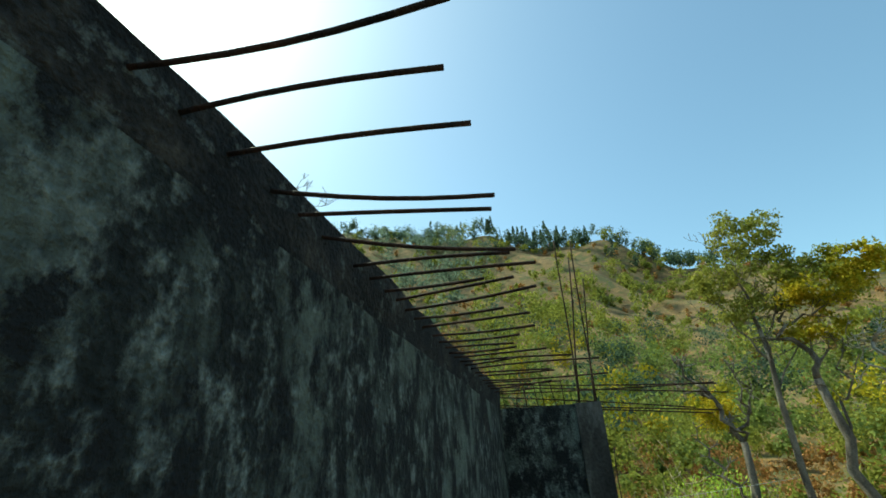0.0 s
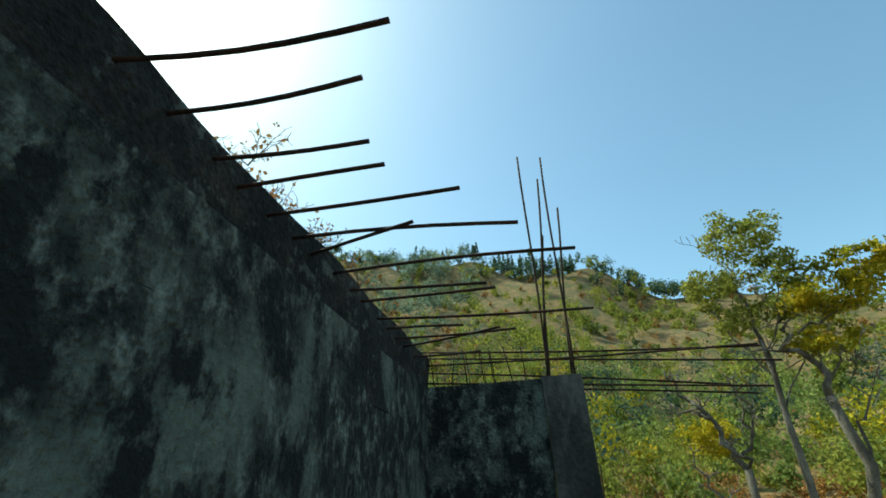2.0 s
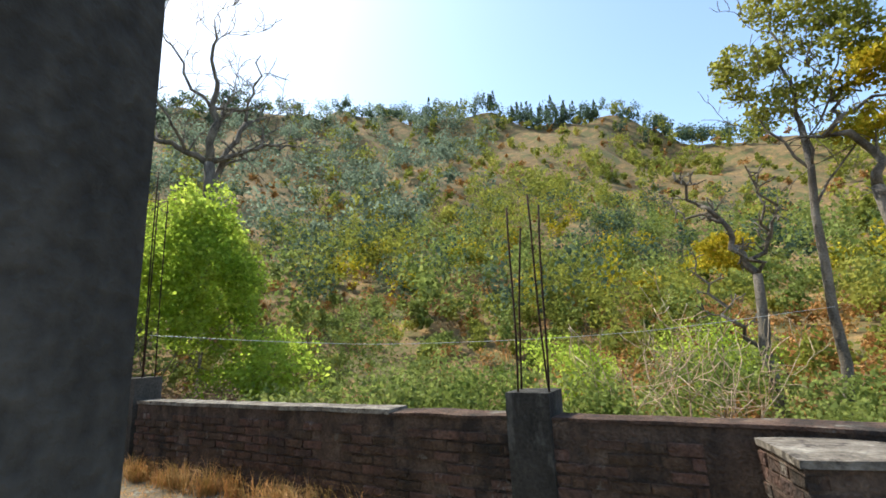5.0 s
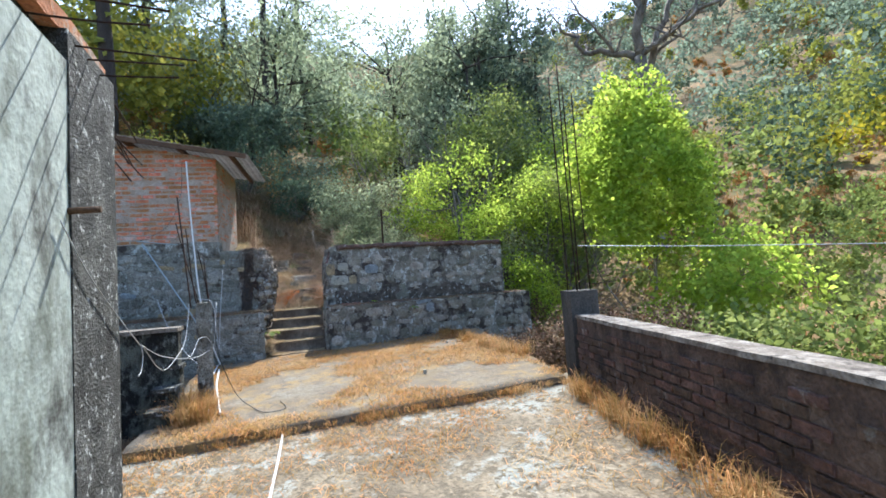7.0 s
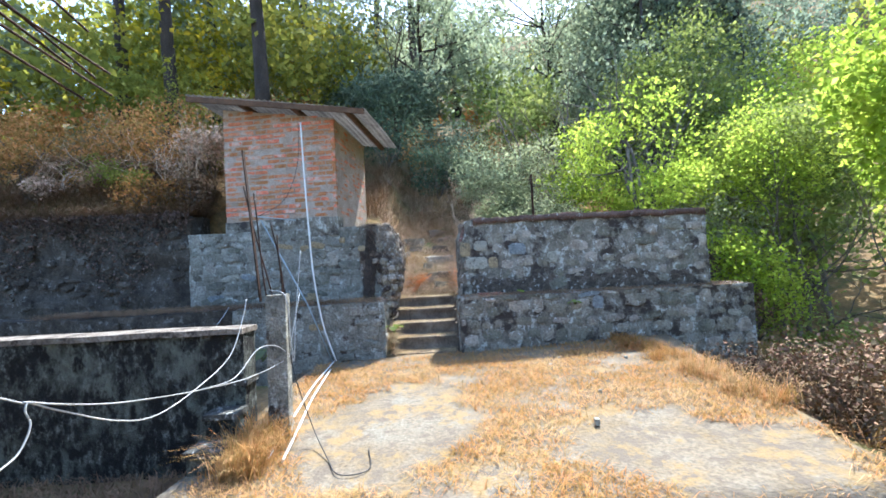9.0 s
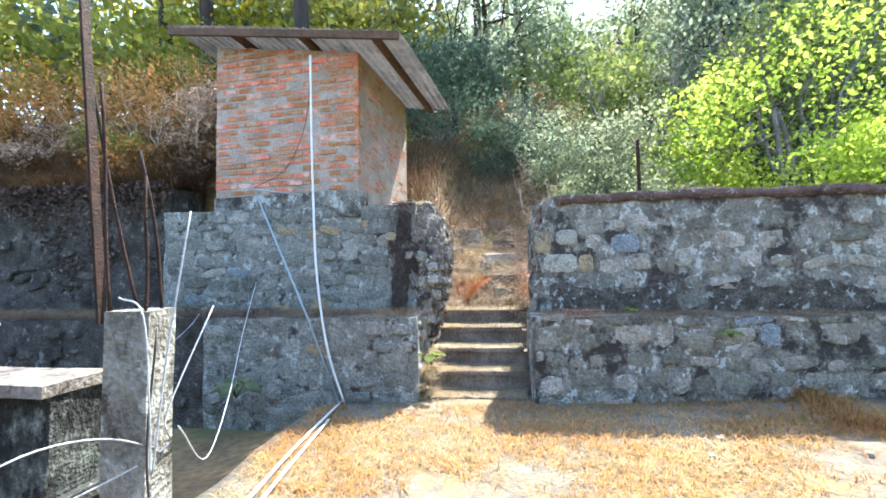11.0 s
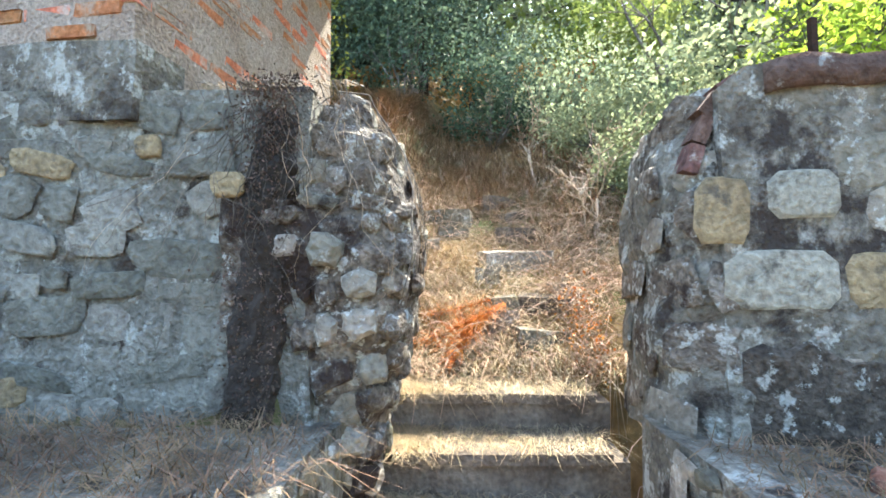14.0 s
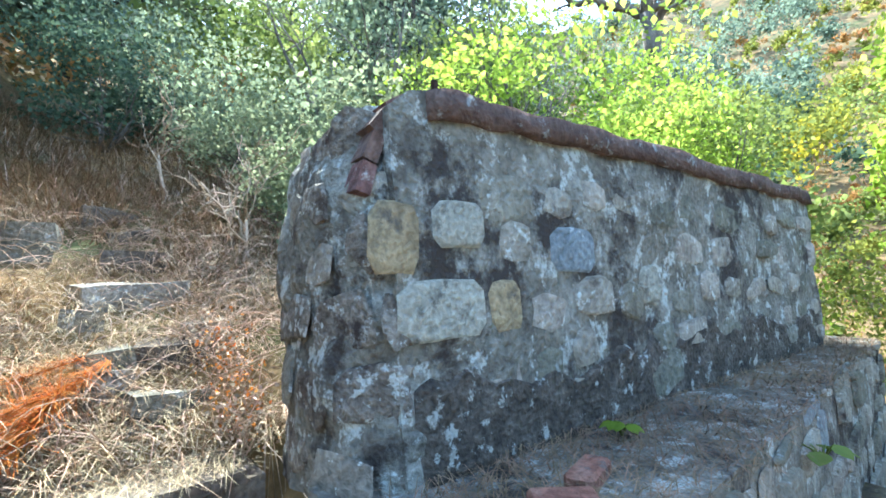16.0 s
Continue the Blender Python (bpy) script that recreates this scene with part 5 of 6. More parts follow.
forked_tree("bare_tree", "large leafless tree with wide twisted limbs", (-15.2, 16.2), radians(43), ((0.0, 0, 10.3), 0.36, 0.24),
            ((0, 1.0, (-2.3, 0.6, 11.4), 0.17, 0.10), (1, 1.0, (-3.6, 0.9, 13.6), 0.10, 0.035), (0, 1.0, (0.1, -0.4, 13.8), 0.21, 0.12), (3, 1.0, (-0.2, -0.8, 17.4), 0.12, 0.03), (3, 0.8, (-2.5, 0.5, 17.0), 0.09, 0.03),
             (0, 0.95, (1.5, 0.7, 13.0), 0.17, 0.10), (6, 1.0, (2.1, 0.9, 17.2), 0.10, 0.03), (0, 1.0, (2.2, -0.9, 11.2), 0.13, 0.08), (8, 1.0, (3.8, -1.2, 11.3), 0.08, 0.03), (1, 0.5, (-2.6, -1.5, 13.2), 0.08, 0.03), (3, 0.4, (1.0, 1.5, 15.0), 0.08, 0.03), (6, 0.3, (3.4, 1.4, 13.6), 0.07, 0.025)),
            "bark", 12, twig=(1.5, 2, 5), bow=0.35, min_r=0.018)
forked_tree("pale_tree", "tree with pale peeling trunk and sparse leafy top", (5.05, 10.2), radians(-22), ((0.25, 0, 5.6), 0.11, 0.06),
            ((0, 1.0, (0.1, 0.1, 8.0), 0.05, 0.015), (0, 0.9, (-0.9, 0.2, 7.2), 0.035, 0.012), (0, 0.95, (1.1, -0.2, 7.0), 0.035, 0.012), (0, 0.85, (1.5, 0.5, 6.0), 0.03, 0.01)),
            "bark", 21, crowns=(((0.6, 0, 8.6), (1.25, 1.15, 1.0), 2600), ((-0.5, 0.1, 7.2), (1.1, 0.9, 0.8), 1700), ((1.3, -0.1, 7.2), (1.2, 0.9, 0.8), 1800), ((0.3, 0.2, 6.2), (1.4, 1.0, 0.7), 1300)), crown_leaf=("olive_leaf", 0.10), twig=(0.8, 2, 5), bow=0.18, min_r=0.008)
forked_tree("knotty_tree", "knotty tree leaning over, with stubby limbs and a leafy top", (6.3, 9.4), radians(-28), ((-0.35, 0, 4.0), 0.15, 0.10),
            ((0, 1.0, (-0.7, 0, 5.7), 0.09, 0.05), (1, 1.0, (0.0, 0.2, 6.4), 0.045, 0.015), (1, 0.9, (0.9, -0.1, 5.9), 0.04, 0.012), (0, 0.8, (0.5, 0.3, 5.0), 0.04, 0.015)),
            "bark", 24, crowns=(((0.5, 0, 6.3), (1.4, 1.0, 0.7), 2600), ((1.4, 0.1, 6.9), (1.2, 0.9, 0.6), 1800), ((0.1, 0.3, 5.3), (1.1, 0.8, 0.5), 1200)), crown_leaf=("yellow_leaf", 0.10), twig=(0.5, 2, 5), bow=0.3, min_r=0.010)
forked_tree("knotty_tree", "knotty leafless tree with stubby knuckled twigs", (3.95, 10.4), radians(-20), ((0.1, 0, 2.6), 0.14, 0.09),
            ((0, 1.0, (-0.4, 0, 3.9), 0.08, 0.05), (1, 1.0, (-1.15, 0.1, 5.2), 0.05, 0.03), (1, 0.9, (-1.2, 0.2, 4.3), 0.04, 0.02), (0, 1.0, (0.6, 0.2, 3.8), 0.06, 0.03), (4, 0.7, (0.3, -0.3, 4.6), 0.035, 0.02), (0, 0.6, (-1.0, -0.2, 2.7), 0.05, 0.025)),
            "bark", 33, twig=(0.3, 1, 7), bow=0.3, min_r=0.016)
forked_tree("pale_tree", "crooked pale-barked tree with bare limbs", (7.9, 8.9), radians(-36), ((-0.3, 0, 3.2), 0.12, 0.08),
            ((0, 1.0, (-0.6, 0, 4.8), 0.06, 0.04), (1, 1.0, (0.5, 0.1, 5.4), 0.045, 0.02), (0, 0.9, (0.8, 0, 4.6), 0.05, 0.02), (0, 0.7, (0.9, 0.2, 3.4), 0.04, 0.015), (1, 0.6, (-1.2, 0.1, 4.9), 0.03, 0.012)),
            "pale_bark", 35, twig=(0.6, 2, 5), bow=0.28, min_r=0.010)
leafy_tree("yellow_tree", "small tree in bright yellow leaf on the slope", (4.15, 12.4), 3.4, (0.75, 0.75, 0.7), 3.4, 1500, 0.10, "yellow_leaf", "bark", 14, lumps=22, lobe=0.3, trunk_r=0.05)
for i, (x, y, h) in enumerate(((1.0, 7.4, 2.6), (1.8, 8.4, 3.0), (2.6, 8.0, 2.3))):
    bare_tree("bare_shrub", "pinkish leafless shrub of thin twigs past the wall", (x, y), h + 0.9, 0.028, 40 + i, 3, "twig", (0.1, 0, 1), (2, 3), 0.5, 0.2)
for i, (x, y, sx, sz, mat) in enumerate(((-3.6, 8.0, 1.5, 1.1, "green_leaf"), (-1.6, 8.8, 1.4, 1.2, "green_leaf"), (0.2, 7.6, 1.3, 1.0, "green_leaf"), (-5.2, 6.8, 1.2, 1.0, "green_leaf"),
                                          (2.6, 10.2, 1.7, 1.2, "green_leaf"), (4.8, 8.6, 1.5, 1.0, "green_leaf"), (6.9, 10.0, 1.7, 1.3, "olive_leaf"), (-3.4, 11.4, 1.9, 1.6, "green_leaf"),
                                          (-0.2, 12.0, 1.9, 1.4, "lime_leaf"), (-6.6, 13.0, 2.2, 2.2, "green_leaf"), (4.0, 13.6, 1.8, 1.3, "lime_leaf"), (-9.6, 12.2, 2.0, 2.0, "olive_leaf"))):
    bush("bush", "dense green bush on the slope past the boundary wall", (x, y), (sx, sx, sz), 4000, 0.095, mat, 60 + i, lumps=16)
# the dark-leaved bushes put the hollow's shade into their leaf colour
for i, (x, y, s, mat) in enumerate(((-13.0, -4.2, 1.3, "rust_leaf"), (-14.6, -1.6, 1.5, "olive_leaf"), (-12.8, -7.0, 1.4, "rust_leaf"), (-16.5, -5.5, 1.8, "olive_leaf"), (-16.6, 0.4, 1.5, "dark_leaf"), (-16.0, 1.9, 1.1, "dark_leaf"), (-17.4, 2.4, 1.4, "hazed_dusky_leaf"),
                                     (-14.9, 3.6, 1.3, "hazed_grey_leaf"), (-17.5, 4.8, 1.9, "green_leaf"), (-18.0, 0.6, 2.0, "dark_leaf"), (-19.5, -3.0, 2.2, "green_leaf"), (-12.6, -2.9, 0.8, "twig"))):
    bush("bush", "dry dusty undergrowth on the bank above the wall", (x, y), (s, s, s * 0.75), 3300, 0.065, mat, 90 + i, lumps=18, group="undergrowth on the bank")
for i, (x, y, w) in enumerate(((-12.5, 3.2, 0.5), (-13.2, 3.1, 0.55), (-13.9, 3.5, 0.65), (-14.6, 3.1, 0.7), (-13.3, 4.1, 0.8), (-14.8, 4.0, 1.0), (-15.6, 3.2, 1.1), (-12.4, 4.3, 0.7))):
    bush("bush", "fine-leaved dusty pale shrub behind the stone wall", (x, y), (w, w, w * 0.9), 3400, 0.043, "dusty_leaf", 140 + i, lumps=20, group="dusty shrubs by the path")
for i, (x, y, h) in enumerate(((-12.9, -5.2, 2.0), (-13.6, -3.0, 2.2), (-11.7, -3.4, 1.3), (-11.9, -2.9, 1.7), (-12.1, -4.4, 1.5), (-11.8, -5.6, 1.4), (-13.2, 2.55, 1.3), (-12.6, 2.5, 1.1), (-14.2, 2.3, 1.4))):
    bare_tree("bare_shrub", "thin dead grey shrub of dry twigs on the bank", (x, y), h, 0.02, 150 + i, 3, "twig", (r_way(i), 0.1, 1), (2, 3), 0.6, 0.1, min_r=0.003)
for i, (x, y, w, mat) in enumerate(((-10.4, 6.9, 0.5, "brown_grass"), (-9.9, 7.5, 0.6, "rust_leaf"), (-10.9, 7.3, 0.6, "brown_grass"), (-9.4, 6.4, 0.45, "brown_grass"), (-10.2, 8.2, 0.7, "olive_leaf"), (-8.9, 7.1, 0.5, "rust_leaf"), (-11.4, 6.8, 0.5, "dead_leaf"), (-8.2, 6.3, 0.45, "brown_grass"), (-7.2, 6.6, 0.5, "brown_grass"))):
    bush("bush", "low dead brown growth at the end of the stone wall", (x, y), (w, w, w * 0.8), 1700, 0.05, mat, 190 + i, lumps=12, group="dead growth at the wall end")
for i, (x, y, w, h, mat) in enumerate(((-11.0, 7.4, 1.0, 1.15, "lime_leaf"), (-10.1, 7.9, 0.9, 0.8, "green_leaf"), (-12.0, 7.3, 1.0, 1.5, "dusty_leaf"))):
    bush("bush", "leafy light green shrub crowding the end of the stone wall", (x, y), (w, w, h), 4200, 0.07, mat, 210 + i, lumps=22, group="leafy shrubs at the wall end")
for i, (x, y, w, h, mat) in enumerate(((-6.25, 5.35, 0.75, 0.72, "brown_grass"), (-5.3, 5.6, 0.8, 0.72, "brown_grass"), (-7.2, 5.6, 0.8, 0.55, "brown_grass"), (-8.2, 5.7, 0.8, 0.45, "brown_grass"), (-4.3, 5.5, 0.7, 0.55, "brown_grass"))):
    bush("bush", "dense heap of dark dead growth behind the corner post", (x, y), (w, w * 0.8, h), 5000, 0.042, mat, 220 + i, lumps=22, group="dead growth behind the post")
rb = random.Random(71)
for i in range(18):
    x, y, w = rb.uniform(-13.4, -11.3), rb.uniform(-7.0, -2.7), rb.uniform(0.3, 0.6)
    bush("bush", "low dead brown undergrowth on the bank", (x, y), (w, w, w * 0.8), 1500, 0.05, ("brown_grass", "rust_leaf", "olive_leaf", "brown_grass", "twig")[i % 5], 170 + i, lumps=12, group="low undergrowth on the bank")
# tall dark-trunked trees behind the hut
TALL = ((-17.0, -3.4, 17), (-21.0, 1.7, 18), (-19.5, 10.6, 14), (-24.0, 8.0, 12), (-27.0, 12.5, 13), (-22.0, 11.6, 15), (-29.0, 3.5, 20), (-24.5, -4.0, 19), (-31.0, -1.5, 21), (-19.0, -9.0, 17), (-33.0, 10.0, 14), (-17.5, -6.5, 16), (-26.0, 1.0, 19), (-22.5, -7.5, 18))
for i, (x, y, h) in enumerate(TALL):
    r, nr = random.Random(200 + i), np.random.default_rng(200 + i)
    z0 = ground_at(x, y) - 0.1
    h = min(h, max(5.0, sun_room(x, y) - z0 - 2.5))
    t = thing("eucalyptus_tree", "tall slender tree with drooping grey-green foliage", "tree", "tall trees behind the hut", at=(x, y, z0))
    bm = bmesh.new()
    tips = []
    trunk = [Vector((x, y, z0))]
    for k in range(9):
        trunk.append(trunk[-1] + Vector((r.gauss(0, 0.12), r.gauss(0, 0.12), h / 9)))
    tube(bm, trunk, [0.24 * (1 - 0.09 * k) for k in range(10)], 8)
    for k in range(20):
        a = r.choice(trunk[3:])
        ang = r.uniform(0, math.tau)
        branch(bm, r, a, (math.cos(ang), math.sin(ang), r.uniform(0.2, 0.9)), r.uniform(1.2, 2.6), 0.05, 1, tips, 0.4, (1, 2), 0.0, 4)
    part("trunk", bm, M["dark_bark"], t)
    tp = np.array([list(p) for p in tips])
    c = tp[nr.integers(0, len(tp), 6000)]
    v, f = leaves(nr, c, 0.42, 0.17, 0.9)
    arrays("crown", v, f, M["hazed_grey_leaf"], t)


# dense dusky cluster on the slope past the bare tree
for i, (x, y, top) in enumerate(((-23.4, 14.1, 20.0), (-25.4, 11.2, 17.6), (-21.6, 14.9, 14.5), (-26.6, 16.2, 19.0), (-28.0, 12.8, 18.5), (-22.6, 11.9, 15.5))):
    r, nr = random.Random(260 + i), np.random.default_rng(260 + i)
    z0 = ground_at(x, y) - 0.1
    t = thing("eucalyptus_tree", "tall dense dusky grey-green tree of the cluster on the slope", "tree", "cluster of dusky trees", at=(x, y, z0))
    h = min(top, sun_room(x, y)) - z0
    bm = bmesh.new()
    trunk = [Vector((x, y, z0))]
    for k in range(9):
        trunk.append(trunk[-1] + Vector((r.gauss(0, 0.1), r.gauss(0, 0.1), h * 0.98 / 9)))
    tube(bm, trunk, [0.26 * (1 - 0.1 * k) for k in range(10)], 8)
    tips = []
    for k in range(34):
        i0 = r.choice((2, 3, 4, 5, 6, 7, 8, 9))
        ang = r.uniform(0, math.tau)
        branch(bm, r, trunk[i0], (math.cos(ang), math.sin(ang), r.uniform(0.1, 0.8)), (2.3 - 0.16 * i0) * r.uniform(0.6, 1.1), 0.05, 1, tips, 0.4, (1, 2), 0.0, 4)
    part("trunk", bm, M["dark_bark"], t)
    tp = np.array([list(p) for p in tips])
    c = tp[nr.integers(0, len(tp), 4200)]
    v, f = leaves(nr, c, 0.36, 0.22, 0.7)
    arrays("crown", v, f, M["hazed_dusky_leaf"], t)
# crowns added to block the sun over the hollow above the path
for i, (x, y, cz) in enumerate(((-19.9, 0.6, 7.6), (-21.6, -1.2, 8.2))):
    leafy_tree("shade_tree", "dense tree added to shade the hollow above the path", (x, y), 6.0, (2.2, 2.2, 1.1), cz, 3600, 0.19, "hazed_dusky_leaf", "dark_bark", 270 + i, lumps=22, stems=2, lobe=0.4)


# woods on the hillside, too many and too far to count
def woods(name, label, material, count, az, dist, height, per_tree, leaf, seed, cone=False, patch=None):
    nr = np.random.default_rng(seed)
    a = np.radians(nr.uniform(*az, count))
    d = np.sqrt(nr.uniform(dist[0] ** 2, dist[1] ** 2, count))
    x, y = -4 - np.sin(a) * d, 2 + np.cos(a) * d
    if patch is not None:
        w = np.sin(x * 0.11 + patch) * np.cos(y * 0.09 - patch * 2) + 0.5 * np.sin(x * 0.05 - y * 0.07 + patch)
        keep = w > nr.uniform(-0.8, 0.5, count)
        x, y, d = x[keep], y[keep], d[keep]
    z = land(x, y)
    h = nr.uniform(*height, len(x))
    centres = []
    for i in range(len(x)):
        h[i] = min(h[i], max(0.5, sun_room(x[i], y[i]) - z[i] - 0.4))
        n = per_tree
        if cone:
            t = nr.uniform(0, 1, n)
            ang = nr.uniform(0, math.tau, n)
            rad = (1 - t) * h[i] * 0.22 * nr.uniform(0.5, 1, n)
            centres.append(np.stack([x[i] + rad * np.cos(ang), y[i] + rad * np.sin(ang), z[i] + h[i] * (0.12 + 0.88 * t)], 1))
        else:
            s = h[i] * nr.uniform(0.28, 0.5)
            centres.append(lumpy_crown(nr, (x[i], y[i], z[i] + h[i] * 0.55), (s, s, h[i] * 0.42), n, 9, 0.5))
    c = np.concatenate(centres)
    inner = nr.uniform(0, 1, len(c)) < 0.2
    hub = np.repeat(np.stack([x, y, z + h * 0.55], 1), per_tree, axis=0)
    c = np.where(inner[:, None] & (not cone), hub + (c - hub) * 0.7, c)
    v, f = leaves(nr, c, 0.05, leaf * np.where(inner, 1.35, 1.0), 0.2)
    ob = arrays(name, v, f, M[material])
    return tagged(ob, label, "woods", kind="stuff")


woods("slope_bushes", "green bushes on the near slope past the wall", "green_leaf", 60, (-22, 42), (12.5, 27), (0.6, 1.7), 330, 0.14, 21)
woods("slope_bushes", "olive bushes on the near slope past the wall", "olive_leaf", 70, (-65, 42), (14, 30), (0.8, 2.4), 300, 0.15, 22)
woods("slope_scrub", "low orange-brown dry scrub on the near slope", "rust_leaf", 240, (-66, -18), (11.5, 28), (0.5, 1.5), 110, 0.12, 51)
woods("slope_trees", "young olive trees on the near slope", "olive_leaf", 90, (-60, -2), (16, 42), (1.6, 4.2), 250, 0.19, 41)
woods("slope_trees", "young green trees on the near slope", "green_leaf", 60, (-60, 10), (17, 42), (1.6, 4.0), 250, 0.19, 42)
woods("slope_scrub", "dry rusty scrub on the near slope", "rust_leaf", 250, (-65, 42), (13, 32), (0.4, 1.3), 110, 0.12, 23)
woods("bank_trees", "dusty olive trees on the slope beside the hut", "yellow_leaf", 60, (98, 140), (16, 34), (3.5, 7.0), 250, 0.20, 25)
woods("bank_trees", "dusty green trees on the slope beside the hut", "olive_leaf", 150, (100, 158), (15, 38), (3.5, 9.0), 200, 0.29, 24)
woods("hill_trees", "olive green trees on the hillside", "olive_leaf", 420, (-75, 75), (22, 70), (2.6, 7.0), 200, 0.29, 1, patch=0.3)
woods("hill_trees", "yellow-green trees on the hillside", "yellow_leaf", 200, (-75, 60), (22, 62), (2.0, 5.0), 210, 0.27, 2, patch=2.1)
woods("hill_trees", "green trees on the lower hillside", "green_leaf", 230, (-75, 75), (19, 60), (2.2, 6.5), 220, 0.27, 3, patch=4.0)
woods("hill_trees", "scattered dark green trees on the hillside", "dark_leaf", 170, (-75, 75), (20, 75), (2.8, 7.0), 220, 0.27, 31)
woods("hill_scrub", "rusty dry scrub on the hillside", "rust_leaf", 380, (-75, 75), (22, 100), (0.8, 2.2), 80, 0.24, 4)
woods("far_woods", "olive woods high on the far hill", "olive_leaf", 640, (-75, 100), (60, 142), (3.5, 8.0), 120, 0.55, 5, patch=1.0)
woods("far_woods", "dusky green woods high on the far hill", "hazed_dusky_leaf", 560, (5, 110), (45, 142), (4.0, 10.0), 125, 0.52, 6)
woods("far_scrub", "dry scrub high on the far hill", "rust_leaf", 180, (-75, 40), (60, 140), (1.2, 3.0), 70, 0.5, 7)
woods("far_scrub", "olive scrub over the far ridge", "olive_leaf", 300, (-70, 20), (70, 142), (1.5, 4.0), 80, 0.5, 43)
woods("ridge_conifers", "dark conifers along the ridge", "dark_leaf", 34, (-9, 14), (134, 144), (5.0, 10.0), 150, 0.6, 8, cone=True)
woods("ridge_trees", "round dark trees along the ridge", "dark_leaf", 170, (-26, 70), (128, 144), (4.0, 8.0), 170, 0.55, 12)
woods("bank_woods", "dense dusky woods on the slope behind the hut", "hazed_grey_leaf", 120, (82, 135), (17, 45), (3.0, 8.0), 260, 0.25, 13)
woods("bank_woods", "lower dusky woods on the slope behind the stone wall", "hazed_grey_leaf", 110, (55, 85), (19, 45), (2.5, 5.5), 270, 0.24, 9)
woods("bank_scrub", "dry brown undergrowth on the slope behind the hut", "rust_leaf", 180, (60, 150), (12.5, 30), (0.7, 1.8), 150, 0.12, 10)
woods("bank_green", "light green growth on the slope behind the stone wall", "green_leaf", 110, (45, 85), (13, 34), (2.0, 5.0), 260, 0.2, 11)

# ---- dry grass, straw, twigs ----
def straw(name, label, roots, height, width, lean, material, seed):
    nr = np.random.default_rng(seed)
    v, f = blades(nr, roots, height, width, lean)
    return tagged(arrays(name, v, f, M[material]), label, "dry grass", kind="stuff")


nr = np.random.default_rng(77)


def spread(n, lo, hi):
    return nr.uniform(lo[0], hi[0], n), nr.uniform(lo[1], hi[1], n)


def wave(x, y, k):
    return np.sin(x * 2.3 + k) * np.cos(y * 2.9 - k) + 0.6 * np.sin(x * 5.1 + y * 3.7 + k) + 0.4 * np.sin(x * 11 - y * 9)


# slab
x, y = spread(50000, (-9.75, -0.1), (-5.2, 4.75))
bare = np.minimum(((x + 7.0) / 1.25) ** 2 + ((y - 1.25) / 0.72) ** 2, ((x + 6.0) / 0.85) ** 2 + ((y - 3.45) / 0.75) ** 2)
keep = (bare + 0.35 * wave(x, y, 1) > 1.0) & (wave(x, y, 2) > nr.uniform(-1.5, 0.2, len(x))) & (x < -5.62 + 0.095 * y + 0.06 * wave(x, y, 5)) & ((x > -9.2) | (y < 0.9) | (nr.uniform(0, 1, len(x)) < 0.5)) & (y < 4.18 + (-5.2 - x) * 0.2)
x, y = x[keep], y[keep]
z = yard_z(y) + 0.085 + 0.012 * np.maximum(0, -6 - x) - 0.01
straw("slab_grass", "flattened dry golden grass on the slab", np.stack([x, y, z], 1), 0.065, 0.003, 1.9, "straw", 1)
# tufts: at the slab edge, along the brick wall, at the post
tx, ty, tz, th = [], [], [], []
for k in range(90):
    cy, s = nr.uniform(-0.2, 4.2), nr.uniform(0.03, 0.09)
    cx = -5.60 + 0.095 * cy + nr.normal() * 0.07
    n = int(nr.integers(25, 60))
    tx.append(cx + nr.normal(size=n) * s), ty.append(cy + nr.normal(size=n) * s), tz.append(np.full(n, yard_z(cy) + 0.03)), th.append(np.full(n, nr.uniform(0.04, 0.09)))
for k in range(46):
    cx = nr.uniform(-4.9, -1.6)
    cy = wall_y(cx) - nr.uniform(0.03, 0.2)
    n = int(nr.integers(30, 70))
    tx.append(cx + nr.normal(size=n) * 0.05), ty.append(cy + nr.normal(size=n) * 0.04), tz.append(np.full(n, yard_z(cy) - 0.01)), th.append(np.full(n, nr.uniform(0.12, 0.34)))
for k in range(40):
    cx, cy = nr.uniform(-6.95, -6.2), nr.uniform(0.05, 0.35)
    n = int(nr.integers(30, 60))
    tx.append(cx + nr.normal(size=n) * 0.05), ty.append(cy + nr.normal(size=n) * 0.04), tz.append(np.full(n, 0.13)), th.append(np.full(n, nr.uniform(0.14, 0.32)))
for k in range(60):
    cx, cy = nr.uniform(-9.7, -6.5), nr.uniform(4.25, 4.6)
    n = int(nr.integers(30, 60))
    tx.append(cx + nr.normal(size=n) * 0.06), ty.append(cy + nr.normal(size=n) * 0.05), tz.append(np.full(n, 0.28)), th.append(np.full(n, nr.uniform(0.1, 0.22)))
straw("grass_tufts", "dry yellow grass tufts along the wall and slab edge", np.stack([np.concatenate(tx), np.concatenate(ty), np.concatenate(tz)], 1), np.concatenate(th), 0.003, 0.7, "straw", 2)
# litter on the yard
x, y = spread(17000, (-5.5, -1.5), (-1.6, 3.8))
keep = (y < wall_y(x) - 0.05) & (wave(x, y, 3) + 0.9 * np.clip((-3.6 - x), -1, 1) > nr.uniform(-0.6, 1.2, len(x)))
x, y = x[keep], y[keep]
straw("yard_litter", "scattered straw on the worn yard", np.stack([x, y, yard_z(y) - 0.005], 1), 0.05, 0.003, 2.4, "straw", 3)
# steps, ledges and path
px, py, pz = [], [], []
